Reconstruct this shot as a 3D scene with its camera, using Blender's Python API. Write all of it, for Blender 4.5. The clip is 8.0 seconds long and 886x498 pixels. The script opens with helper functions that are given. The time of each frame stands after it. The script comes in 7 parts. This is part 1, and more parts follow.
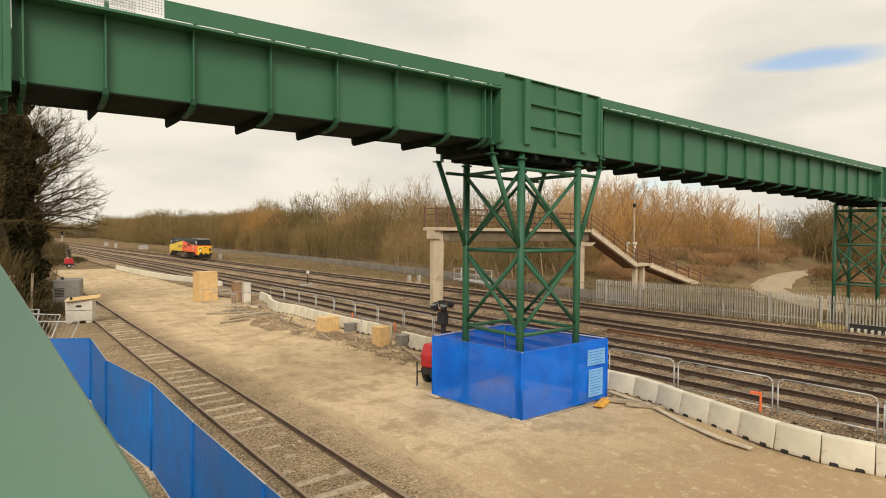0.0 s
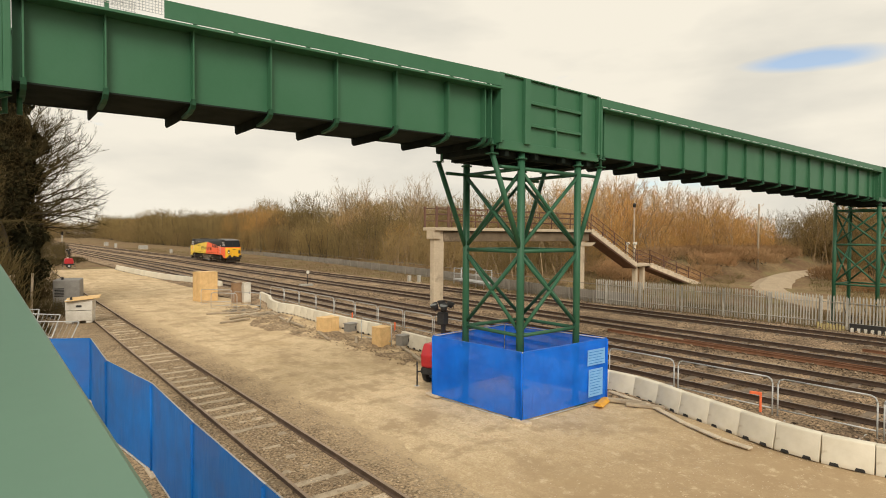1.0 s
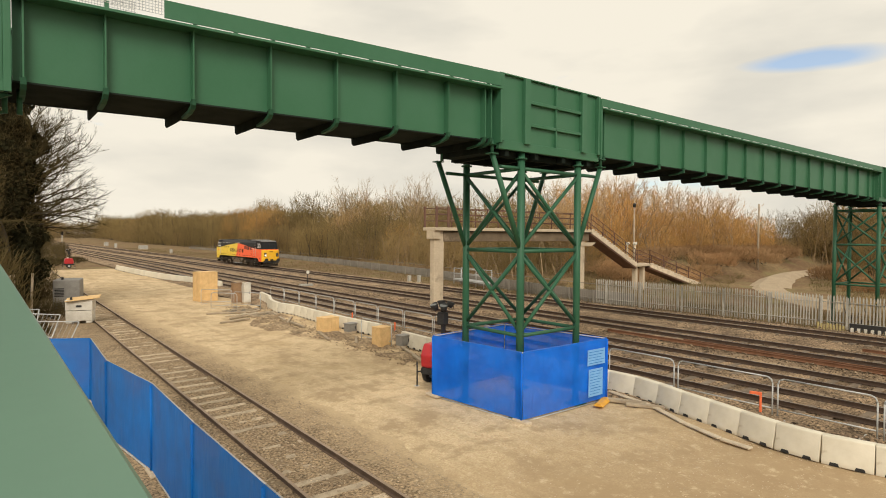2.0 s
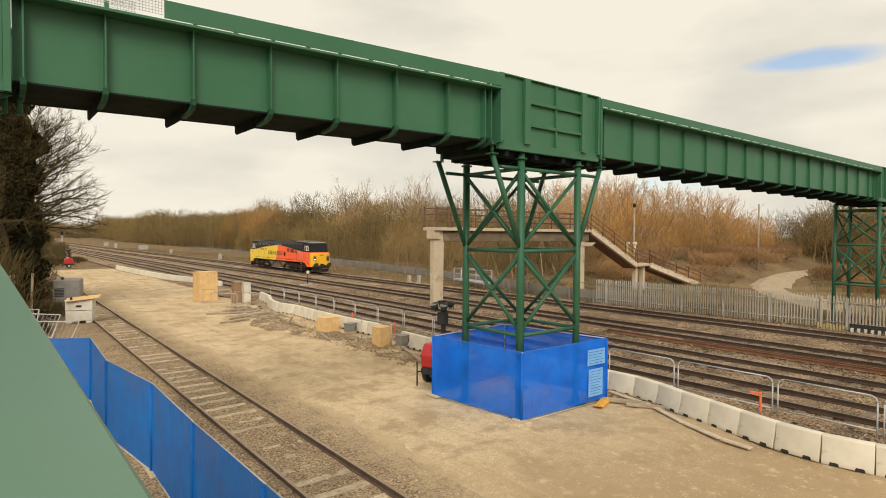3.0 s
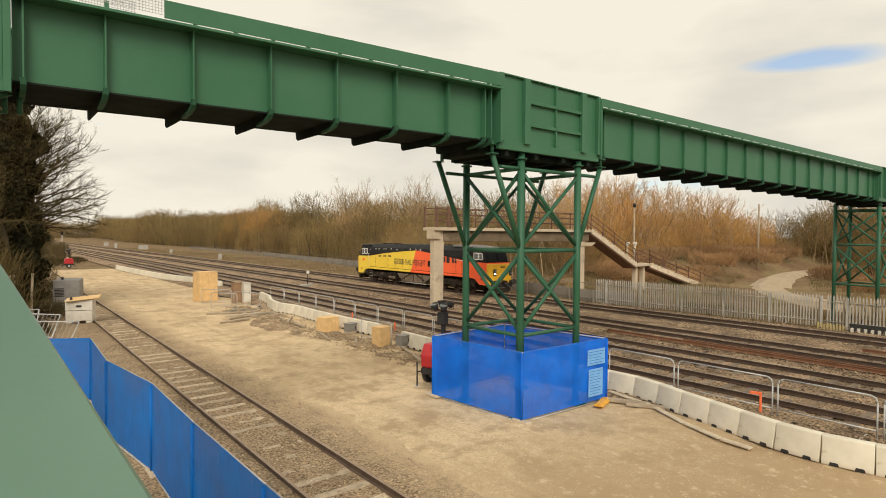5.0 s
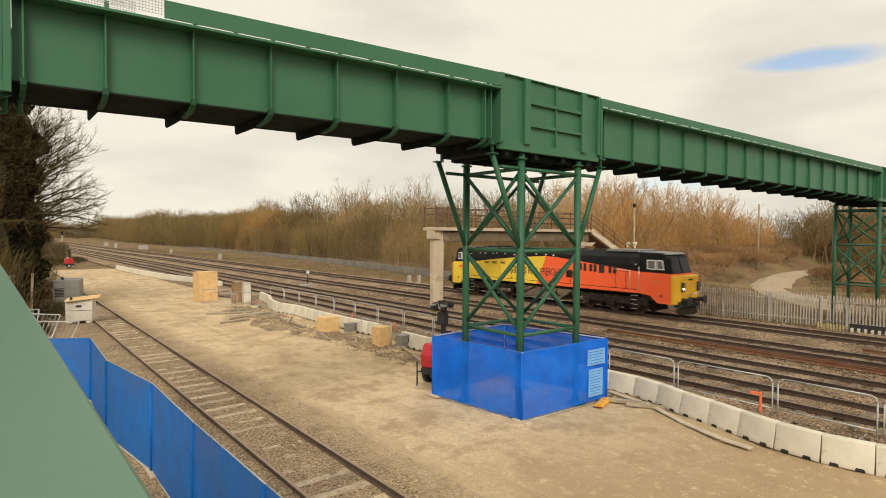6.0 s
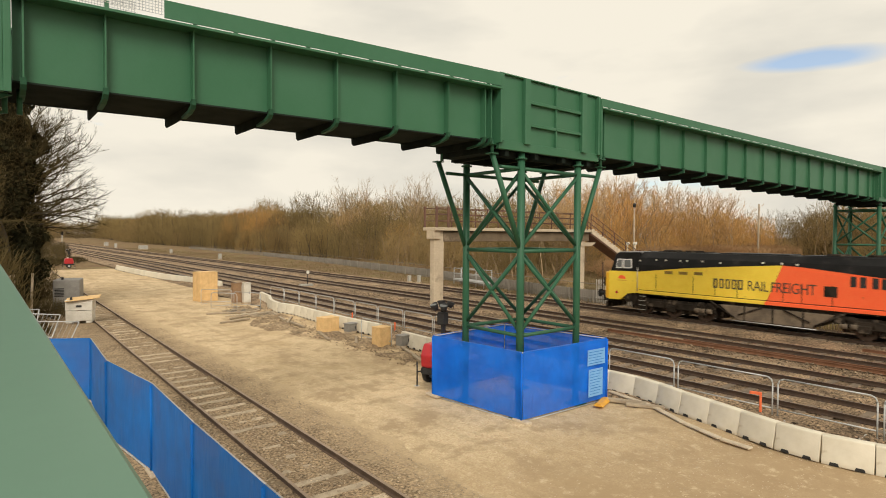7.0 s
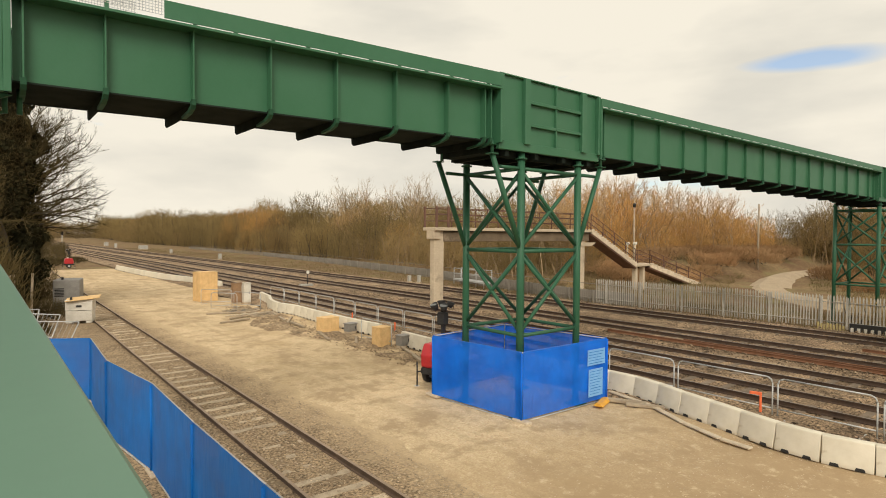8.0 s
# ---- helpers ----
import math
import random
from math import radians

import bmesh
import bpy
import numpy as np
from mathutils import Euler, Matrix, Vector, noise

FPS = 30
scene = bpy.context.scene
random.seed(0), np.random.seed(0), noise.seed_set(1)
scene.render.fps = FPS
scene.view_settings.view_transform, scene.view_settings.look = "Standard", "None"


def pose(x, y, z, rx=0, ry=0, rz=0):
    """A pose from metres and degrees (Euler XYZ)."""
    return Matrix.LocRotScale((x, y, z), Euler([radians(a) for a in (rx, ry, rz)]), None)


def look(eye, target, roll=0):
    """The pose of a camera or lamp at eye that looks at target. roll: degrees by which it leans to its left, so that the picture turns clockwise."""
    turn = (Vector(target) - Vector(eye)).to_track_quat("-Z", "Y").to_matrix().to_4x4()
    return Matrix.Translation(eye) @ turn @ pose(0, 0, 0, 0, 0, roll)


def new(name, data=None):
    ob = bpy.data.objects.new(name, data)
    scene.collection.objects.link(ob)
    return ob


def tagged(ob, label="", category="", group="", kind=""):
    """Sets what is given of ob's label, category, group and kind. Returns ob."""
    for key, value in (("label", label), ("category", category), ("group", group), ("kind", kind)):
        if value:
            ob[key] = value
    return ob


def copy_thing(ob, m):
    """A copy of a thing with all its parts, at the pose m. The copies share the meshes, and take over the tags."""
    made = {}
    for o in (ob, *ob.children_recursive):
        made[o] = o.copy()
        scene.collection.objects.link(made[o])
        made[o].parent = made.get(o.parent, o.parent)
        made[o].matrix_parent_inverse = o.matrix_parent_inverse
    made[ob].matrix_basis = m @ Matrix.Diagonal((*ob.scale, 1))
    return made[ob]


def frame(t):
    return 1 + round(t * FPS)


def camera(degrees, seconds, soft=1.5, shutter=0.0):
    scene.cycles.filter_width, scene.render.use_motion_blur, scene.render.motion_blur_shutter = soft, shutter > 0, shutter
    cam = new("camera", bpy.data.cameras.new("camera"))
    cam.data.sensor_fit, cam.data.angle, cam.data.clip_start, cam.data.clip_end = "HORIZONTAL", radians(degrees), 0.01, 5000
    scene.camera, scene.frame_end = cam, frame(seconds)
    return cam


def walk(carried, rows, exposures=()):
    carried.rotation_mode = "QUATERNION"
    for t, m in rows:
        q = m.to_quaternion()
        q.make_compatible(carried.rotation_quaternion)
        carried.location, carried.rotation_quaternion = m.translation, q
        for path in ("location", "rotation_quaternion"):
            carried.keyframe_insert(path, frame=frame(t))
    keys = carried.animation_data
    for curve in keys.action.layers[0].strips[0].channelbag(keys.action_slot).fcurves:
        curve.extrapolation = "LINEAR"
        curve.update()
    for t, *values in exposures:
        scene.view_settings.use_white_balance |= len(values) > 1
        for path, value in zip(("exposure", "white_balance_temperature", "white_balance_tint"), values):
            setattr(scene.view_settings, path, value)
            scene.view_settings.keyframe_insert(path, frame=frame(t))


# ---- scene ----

# the camera stands on the stair landing of the new footbridge
cam = camera(75.14, 8.0, soft=1.0, shutter=0.2)
EYE = Vector((0.0, 0.0, 5.16))
AZ, TILT = radians(38.812), radians(-1.38)
AIM = EYE + Vector((math.sin(AZ) * math.cos(TILT), math.cos(AZ) * math.cos(TILT), math.sin(TILT))) * 20
walk(cam, [(0.0, look(EYE, AIM, 0.323)), (8.0, look(EYE, AIM, 0.323))], [(0.0, 0.0), (8.0, 0.0)])

# ---------------------------------------------------------------- light
SUN_EL, SUN_AZ = radians(38), radians(215)   # azimuth from +Y towards +X: behind the camera


def build_world():
    w = bpy.data.worlds.new("overcast_sky")
    scene.world = w
    w.use_nodes = True
    nt = w.node_tree
    n, l = nt.nodes, nt.links
    n.clear()
    out = n.new("ShaderNodeOutputWorld")
    bg = n.new("ShaderNodeBackground")
    sky = n.new("ShaderNodeTexSky")
    sky.sky_type = "NISHITA"
    sky.sun_disc = False
    sky.sun_elevation, sky.sun_rotation = SUN_EL, SUN_AZ
    sky.dust_density = 2.0
    dim = n.new("ShaderNodeVectorMath")
    dim.operation = "SCALE"
    dim.inputs["Scale"].default_value = 0.17
    l.new(sky.outputs[0], dim.inputs[0])
    tc = n.new("ShaderNodeTexCoord")
    sq = n.new("ShaderNodeMapping")
    sq.inputs["Scale"].default_value = (1.0, 1.0, 3.2)
    sq.inputs["Location"].default_value = (0.35, 0.1, 0.0)
    l.new(tc.outputs["Generated"], sq.inputs[0])
    big = n.new("ShaderNodeTexNoise")
    big.inputs["Scale"].default_value, big.inputs["Detail"].default_value = 2.3, 6
    big.inputs["Roughness"].default_value, big.inputs["Distortion"].default_value = 0.52, 0.3
    l.new(sq.outputs[0], big.inputs["Vector"])
    cover = n.new("ShaderNodeValToRGB")          # where blue shows between the clouds
    cover.color_ramp.elements[0].position, cover.color_ramp.elements[1].position = 0.27, 0.36
    l.new(big.outputs[0], cover.inputs[0])
    tone = n.new("ShaderNodeTexNoise")
    tone.inputs["Scale"].default_value, tone.inputs["Detail"].default_value = 3.1, 5
    l.new(sq.outputs[0], tone.inputs["Vector"])
    ramp = n.new("ShaderNodeValToRGB")
    ramp.color_ramp.elements[0].position, ramp.color_ramp.elements[1].position = 0.36, 0.60
    ramp.color_ramp.elements[0].color = (0.75, 0.71, 0.615, 1)
    ramp.color_ramp.elements[1].color = (0.93, 0.865, 0.73, 1)
    l.new(tone.outputs[0], ramp.inputs[0])
    mix = n.new("ShaderNodeMix")
    mix.data_type = "RGBA"
    # one thin blue rift low in the cloud
    rift = n.new("ShaderNodeMapping")
    rift.vector_type = "POINT"
    turn = radians(-71.5)
    rift.inputs["Rotation"].default_value = (0, 0, -turn)
    l.new(tc.outputs["Generated"], rift.inputs[0])
    wob = n.new("ShaderNodeVectorMath")
    wob.operation = "MULTIPLY_ADD"
    l.new(big.outputs["Color"], wob.inputs[0])
    wob.inputs[1].default_value = (0.07, 0.07, 0.035)
    l.new(rift.outputs[0], wob.inputs[2])
    off = n.new("ShaderNodeVectorMath")
    off.operation = "SUBTRACT"
    l.new(wob.outputs[0], off.inputs[0])
    off.inputs[1].default_value = (0.033, 0.98, 0.265)
    squash = n.new("ShaderNodeVectorMath")
    squash.operation = "MULTIPLY"
    l.new(off.outputs[0], squash.inputs[0])
    squash.inputs[1].default_value = (10.0, 0.0, 58.0)
    size = n.new("ShaderNodeVectorMath")
    size.operation = "LENGTH"
    l.new(squash.outputs[0], size.inputs[0])
    edge = n.new("ShaderNodeMapRange")
    edge.inputs[1].default_value, edge.inputs[2].default_value = 0.45, 1.0
    edge.inputs[3].default_value = 0.2
    l.new(size.outputs["Value"], edge.inputs[0])
    keep = n.new("ShaderNodeMath")
    keep.operation = "MULTIPLY"
    l.new(edge.outputs[0], keep.inputs[0])
    l.new(cover.outputs[0], keep.inputs[1])
    l.new(keep.outputs[0], mix.inputs[0])
    l.new(dim.outputs[0], mix.inputs[6])
    l.new(ramp.outputs[0], mix.inputs[7])
    l.new(mix.outputs[2], bg.inputs[0])
    bg.inputs[1].default_value = 1.0
    l.new(bg.outputs[0], out.inputs[0])


build_world()
sun_data = bpy.data.lights.new("sun", "SUN")
sun_data.energy, sun_data.angle, sun_data.color = 2.5, radians(28), (1.0, 0.93, 0.82)
sun = new("sun", sun_data)
sun_dir = Vector((math.sin(SUN_AZ) * math.cos(SUN_EL), math.cos(SUN_AZ) * math.cos(SUN_EL), math.sin(SUN_EL)))
sun.matrix_basis = look(sun_dir * 60, (0, 0, 0))


# ---------------------------------------------------------------- materials
def material(name, base, other=None, rough=0.7, metal=0.0, scale=6.0, fine=60.0, bump=0.15, mixed=0.5, spread=0.12,
             stain=None, stain_scale=0.8, stain_at=0.6, alpha=1.0, random_tint=0.0, coat=0.0, lump=0.02, spec=0.5, stretch=None, streak=None, grit=0.35, crisp=0.5, island=0.0):
    """Two colours mixed by a coarse and a fine noise, an optional stain, and bump."""
    m = bpy.data.materials.new(name)
    m.use_nodes = True
    nt = m.node_tree
    n, l = nt.nodes, nt.links
    b = n["Principled BSDF"]
    b.inputs["Roughness"].default_value, b.inputs["Metallic"].default_value = rough, metal
    b.inputs["Alpha"].default_value = alpha
    b.inputs["Coat Weight"].default_value = coat
    b.inputs["Specular IOR Level"].default_value = spec
    tc = n.new("ShaderNodeTexCoord")
    other = other or tuple(c * 0.8 for c in base)

    def noise_at(s, detail=4):
        x = n.new("ShaderNodeTexNoise")
        x.inputs["Scale"].default_value, x.inputs["Detail"].default_value = s, detail
        x.inputs["Roughness"].default_value = 0.6
        l.new(tc.outputs["Object"], x.inputs["Vector"])
        return x

    def blend(fac, a, c):
        x = n.new("ShaderNodeMix")
        x.data_type = "RGBA"
        l.new(fac, x.inputs[0])
        for sock, v in ((6, a), (7, c)):
            if isinstance(v, tuple):
                x.inputs[sock].default_value = (*v, 1)
            else:
                l.new(v, x.inputs[sock])
        return x.outputs[2]

    def ramped(fac, lo, hi):
        x = n.new("ShaderNodeMapRange")
        x.inputs[1].default_value, x.inputs[2].default_value = lo, hi
        l.new(fac, x.inputs[0])
        return x.outputs[0]

    coarse, grain = noise_at(scale), noise_at(fine, 3)
    col = blend(ramped(coarse.outputs[0], mixed - spread, mixed + spread), base, other)
    speck = n.new("ShaderNodeMix")
    speck.data_type, speck.blend_type = "RGBA", "OVERLAY"
    speck.inputs[0].default_value = grit
    l.new(col, speck.inputs[6])
    l.new(ramped(grain.outputs[0], 0.5 - crisp, 0.5 + crisp), speck.inputs[7])
    col = speck.outputs[2]
    if stain:
        st = noise_at(stain_scale, 6)
        col = blend(ramped(st.outputs[0], stain_at, stain_at + 0.1), col, stain)
    if streak:
        mp = n.new("ShaderNodeMapping")
        mp.inputs["Scale"].default_value = stretch
        mp.inputs["Rotation"].default_value = (0, 0, radians(4))
        l.new(tc.outputs["Object"], mp.inputs[0])
        sk = noise_at(1.0, 5)
        l.new(mp.outputs[0], sk.inputs["Vector"])
        half = n.new("ShaderNodeMath")
        half.operation = "MULTIPLY"
        half.inputs[1].default_value = 0.7
        l.new(ramped(sk.outputs[0], 0.50, 0.66), half.inputs[0])
        col = blend(half.outputs[0], col, streak)
    if random_tint:
        info = n.new("ShaderNodeObjectInfo")
        hsv = n.new("ShaderNodeHueSaturation")
        l.new(ramped(info.outputs["Random"], 0, 1), hsv.inputs["Value"])
        hsv.inputs["Value"].default_value = 1
        mr = n.new("ShaderNodeMapRange")
        mr.inputs[3].default_value, mr.inputs[4].default_value = 1 - random_tint, 1 + random_tint
        l.new(info.outputs["Random"], mr.inputs[0])
        l.new(mr.outputs[0], hsv.inputs["Value"])
        l.new(col, hsv.inputs["Color"])
        col = hsv.outputs[0]
    if island:
        geo, hs, mr = n.new("ShaderNodeNewGeometry"), n.new("ShaderNodeHueSaturation"), n.new("ShaderNodeMapRange")
        mr.inputs[3].default_value, mr.inputs[4].default_value = 1 - island, 1 + island
        l.new(geo.outputs["Random Per Island"], mr.inputs[0])
        l.new(mr.outputs[0], hs.inputs["Value"])
        l.new(col, hs.inputs["Color"])
        col = hs.outputs[0]
    l.new(col, b.inputs["Base Color"])
    if bump:
        bp = n.new("ShaderNodeBump")
        bp.inputs["Strength"].default_value, bp.inputs["Distance"].default_value = bump, lump
        l.new(grain.outputs[0], bp.inputs["Height"])
        l.new(bp.outputs[0], b.inputs["Normal"])
    return m


M = {}
M["green"] = material("green_bridge_paint", (0.040, 0.140, 0.070), (0.048, 0.150, 0.080), rough=0.45, scale=0.7, fine=25, bump=0.02,
                      stain=(0.050, 0.152, 0.080), stain_scale=0.5, stain_at=0.56, spec=0.35, grit=0.06)
# bridge green deepened so the towers look shaded by the deck
M["green_tower_shade"] = material("shade_deepened_tower_green", (0.028, 0.105, 0.055), (0.034, 0.115, 0.062), rough=0.5, scale=0.9, fine=25, bump=0.02, spec=0.3, grit=0.1)
# sky reflected off the flat capping is put into this paler green
M["green_skylit"] = material("skylit_green_paint", (0.10, 0.195, 0.137), (0.107, 0.207, 0.146), rough=0.4, scale=0.6, fine=30, bump=0.0, grit=0.05)
# bridge green darkened for shade on lips, brackets and decks
M["green_shade"] = material("shade_darkened_green_paint", (0.025, 0.085, 0.045), (0.03, 0.10, 0.055), rough=0.6, scale=1.2, fine=25, bump=0.05, spec=0.2)
# near-black colour carries the shade under the bridge decks
M["deck_shade"] = material("shade_black_deck_underside", (0.016, 0.022, 0.018), (0.024, 0.03, 0.025), rough=0.9, scale=2, fine=30, bump=0.1, spec=0.05)
M["galv"] = material("galvanised_steel", (0.50, 0.50, 0.48), (0.40, 0.40, 0.39), rough=0.5, metal=0.2, scale=5, fine=60, bump=0.05)
M["fence_grey"] = material("weathered_grey_fence", (0.47, 0.44, 0.385), (0.33, 0.305, 0.26), rough=0.7, scale=0.8, fine=30, bump=0.05)
M["fence_dull"] = material("dull_grey_lineside_panels", (0.27, 0.24, 0.20), (0.20, 0.18, 0.145), rough=0.85, scale=0.5, fine=20, bump=0.1)
M["sand"] = material("compacted_sandy_gravel", (0.66, 0.51, 0.32), (0.55, 0.415, 0.25), rough=0.95, scale=0.22, fine=22, bump=0.6, lump=0.025,
                     spread=0.18, stain=(0.50, 0.37, 0.215), stain_scale=0.24, stain_at=0.52, spec=0.2,
                     grit=0.5, crisp=0.34, stretch=(1.5, 0.10, 1.0), streak=(0.46, 0.345, 0.205))


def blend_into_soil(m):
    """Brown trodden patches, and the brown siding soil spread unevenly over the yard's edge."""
    n, l = m.node_tree.nodes, m.node_tree.links
    b = n["Principled BSDF"]
    col = b.inputs["Base Color"].links[0].from_socket
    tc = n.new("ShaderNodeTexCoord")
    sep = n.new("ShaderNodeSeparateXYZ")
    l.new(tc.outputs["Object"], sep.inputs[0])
    mids = n.new("ShaderNodeTexNoise")
    mids.inputs["Scale"].default_value, mids.inputs["Detail"].default_value, mids.inputs["Roughness"].default_value = 0.75, 7, 0.68
    l.new(tc.outputs["Object"], mids.inputs["Vector"])
    patch = n.new("ShaderNodeMapRange")
    patch.inputs[1].default_value, patch.inputs[2].default_value, patch.inputs[4].default_value = 0.48, 0.60, 0.75
    l.new(mids.outputs[0], patch.inputs[0])
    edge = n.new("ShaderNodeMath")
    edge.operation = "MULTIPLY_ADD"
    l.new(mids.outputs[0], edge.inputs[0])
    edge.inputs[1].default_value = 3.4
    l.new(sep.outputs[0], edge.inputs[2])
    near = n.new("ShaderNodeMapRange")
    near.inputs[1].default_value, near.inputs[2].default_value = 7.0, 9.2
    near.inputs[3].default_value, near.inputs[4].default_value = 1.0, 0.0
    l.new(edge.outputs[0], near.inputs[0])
    # churned earth where the machines turn, by the barriers at the near end
    churn = n.new("ShaderNodeMath")
    churn.operation = "MULTIPLY_ADD"
    l.new(mids.outputs[0], churn.inputs[0])
    churn.inputs[1].default_value = 9.0
    l.new(sep.outputs[1], churn.inputs[2])
    earth = n.new("ShaderNodeMapRange")
    earth.inputs[1].default_value, earth.inputs[2].default_value = 10.5, 15.0
    earth.inputs[3].default_value, earth.inputs[4].default_value = 0.75, 0.0
    l.new(churn.outputs[0], earth.inputs[0])
    # broken crust: small pale and dark flecks
    crust = n.new("ShaderNodeTexNoise")
    crust.inputs["Scale"].default_value, crust.inputs["Detail"].default_value, crust.inputs["Roughness"].default_value = 3.2, 9, 0.75
    l.new(tc.outputs["Object"], crust.inputs["Vector"])
    dark, pale = n.new("ShaderNodeMapRange"), n.new("ShaderNodeMapRange")
    dark.inputs[1].default_value, dark.inputs[2].default_value, dark.inputs[4].default_value = 0.53, 0.62, 0.5
    pale.inputs[1].default_value, pale.inputs[2].default_value = 0.34, 0.46
    pale.inputs[3].default_value, pale.inputs[4].default_value = 0.6, 0.0
    l.new(crust.outputs[0], dark.inputs[0])
    l.new(crust.outputs[0], pale.inputs[0])
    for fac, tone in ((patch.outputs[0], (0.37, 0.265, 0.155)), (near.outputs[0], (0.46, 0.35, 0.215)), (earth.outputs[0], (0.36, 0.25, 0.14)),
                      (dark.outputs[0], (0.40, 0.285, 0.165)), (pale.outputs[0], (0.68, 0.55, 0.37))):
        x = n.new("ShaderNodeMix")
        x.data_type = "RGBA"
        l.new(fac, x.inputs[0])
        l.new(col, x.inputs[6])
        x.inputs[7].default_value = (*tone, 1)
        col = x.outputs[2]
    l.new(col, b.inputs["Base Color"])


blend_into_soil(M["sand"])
M["soil"] = material("brown_soil_gravel", (0.35, 0.255, 0.155), (0.25, 0.18, 0.11), grit=0.9, crisp=0.22, rough=0.95, scale=0.7, fine=16, bump=0.9, lump=0.04,
                     stain=(0.26, 0.195, 0.125), stain_scale=1.1, stain_at=0.58, spec=0.2)


def blend_into_yard(m):
    """Pale yard grit trodden over the siding's soil."""
    n, l = m.node_tree.nodes, m.node_tree.links
    b = n["Principled BSDF"]
    tc, sep, mids = n.new("ShaderNodeTexCoord"), n.new("ShaderNodeSeparateXYZ"), n.new("ShaderNodeTexNoise")
    l.new(tc.outputs["Object"], sep.inputs[0])
    mids.inputs["Scale"].default_value, mids.inputs["Detail"].default_value = 1.1, 7
    l.new(tc.outputs["Object"], mids.inputs["Vector"])
    edge, near, x = n.new("ShaderNodeMath"), n.new("ShaderNodeMapRange"), n.new("ShaderNodeMix")
    edge.operation = "MULTIPLY_ADD"
    l.new(mids.outputs[0], edge.inputs[0])
    edge.inputs[1].default_value = 2.0
    l.new(sep.outputs[0], edge.inputs[2])
    near.inputs[1].default_value, near.inputs[2].default_value, near.inputs[4].default_value = 7.6, 9.0, 0.85
    l.new(edge.outputs[0], near.inputs[0])
    x.data_type = "RGBA"
    l.new(near.outputs[0], x.inputs[0])
    l.new(b.inputs["Base Color"].links[0].from_socket, x.inputs[6])
    x.inputs[7].default_value = (0.57, 0.43, 0.26, 1)
    l.new(x.outputs[2], b.inputs["Base Color"])


blend_into_yard(M["soil"])
M["spoil"] = material("dug_brown_spoil", (0.20, 0.14, 0.085), (0.33, 0.245, 0.15), grit=0.8, crisp=0.25, island=0.25, rough=0.95, scale=0.9, fine=10, bump=0.9, lump=0.05,
                      stain=(0.13, 0.095, 0.06), stain_scale=1.3, stain_at=0.58, spec=0.2)
M["ballast"] = material("railway_ballast", (0.37, 0.26, 0.16), (0.16, 0.112, 0.07), grit=1.0, crisp=0.2, rough=0.95, scale=0.7, fine=14, bump=1.0, lump=0.09,
                        stain=(0.44, 0.325, 0.21), stain_scale=0.35, stain_at=0.56, spec=0.2)
M["ballast_dark"] = material("dark_gritty_ballast", (0.27, 0.195, 0.125), (0.12, 0.087, 0.06), grit=0.9, rough=0.95, scale=5, fine=25, bump=0.4, spec=0.2, island=0.75)
M["stone"] = material("loose_stones", (0.47, 0.37, 0.25), (0.33, 0.255, 0.17), rough=0.95, scale=1.5, fine=20, bump=0.4, island=0.35)
M["stone_pale"] = material("pale_limestone_chips", (0.58, 0.48, 0.34), (0.47, 0.37, 0.25), rough=0.95, scale=1.5, fine=20, bump=0.3, island=0.2)
M["field"] = material("rough_winter_grass", (0.23, 0.16, 0.085), (0.17, 0.105, 0.06), grit=0.8, rough=0.95, scale=0.12, fine=3, bump=0.8, lump=0.1,
                      stain=(0.22, 0.175, 0.085), stain_scale=0.2, stain_at=0.52, spec=0.1)
M["path"] = material("pale_worn_path", (0.41, 0.315, 0.205), (0.34, 0.26, 0.17), rough=0.95, scale=0.6, fine=8, bump=0.4)
M["rail"] = material("rusty_rail_side", (0.065, 0.042, 0.030), (0.095, 0.058, 0.037), rough=0.75, metal=0.25, scale=3, fine=30, bump=0.2)
M["rail_rusty"] = material("brown_rusted_rail", (0.13, 0.085, 0.055), (0.09, 0.058, 0.038), rough=0.8, metal=0.1, scale=3, fine=30, bump=0.2)
M["rail_worn"] = material("worn_rusty_rail_top", (0.36, 0.265, 0.185), (0.27, 0.195, 0.13), rough=0.6, metal=0.2, scale=2, fine=30, bump=0.1)
M["rail_head"] = material("worn_rail_head", (0.30, 0.25, 0.21), (0.22, 0.17, 0.13), rough=0.4, metal=0.7, scale=1, fine=20, bump=0.05)
M["rust"] = material("orange_rust", (0.21, 0.10, 0.052), (0.17, 0.075, 0.035), rough=0.9, scale=2, fine=30, bump=0.3)
M["sleeper_old"] = material("bleached_timber_sleeper", (0.58, 0.47, 0.33), (0.43, 0.345, 0.24), rough=0.95, scale=4, fine=40, bump=0.5, random_tint=0.25)
M["sleeper"] = material("dusty_concrete_sleeper", (0.235, 0.175, 0.12), (0.165, 0.125, 0.088), rough=0.95, scale=2, fine=30, bump=0.4, random_tint=0.2)
M["barrier"] = material("dirty_cream_plastic", (0.69, 0.63, 0.505), (0.60, 0.54, 0.42), rough=0.5, scale=1.3, fine=20, bump=0.02, grit=0.08,
                        stain=(0.47, 0.39, 0.27), stain_scale=2.0, stain_at=0.57, random_tint=0.06)
M["dark"] = material("black_rubber", (0.02, 0.019, 0.018), (0.03, 0.028, 0.026), rough=0.8, scale=5, fine=40, bump=0.1)
M["timber"] = material("new_pine_boarding", (0.76, 0.51, 0.235), (0.66, 0.43, 0.19), rough=0.75, scale=3, fine=30, bump=0.15)
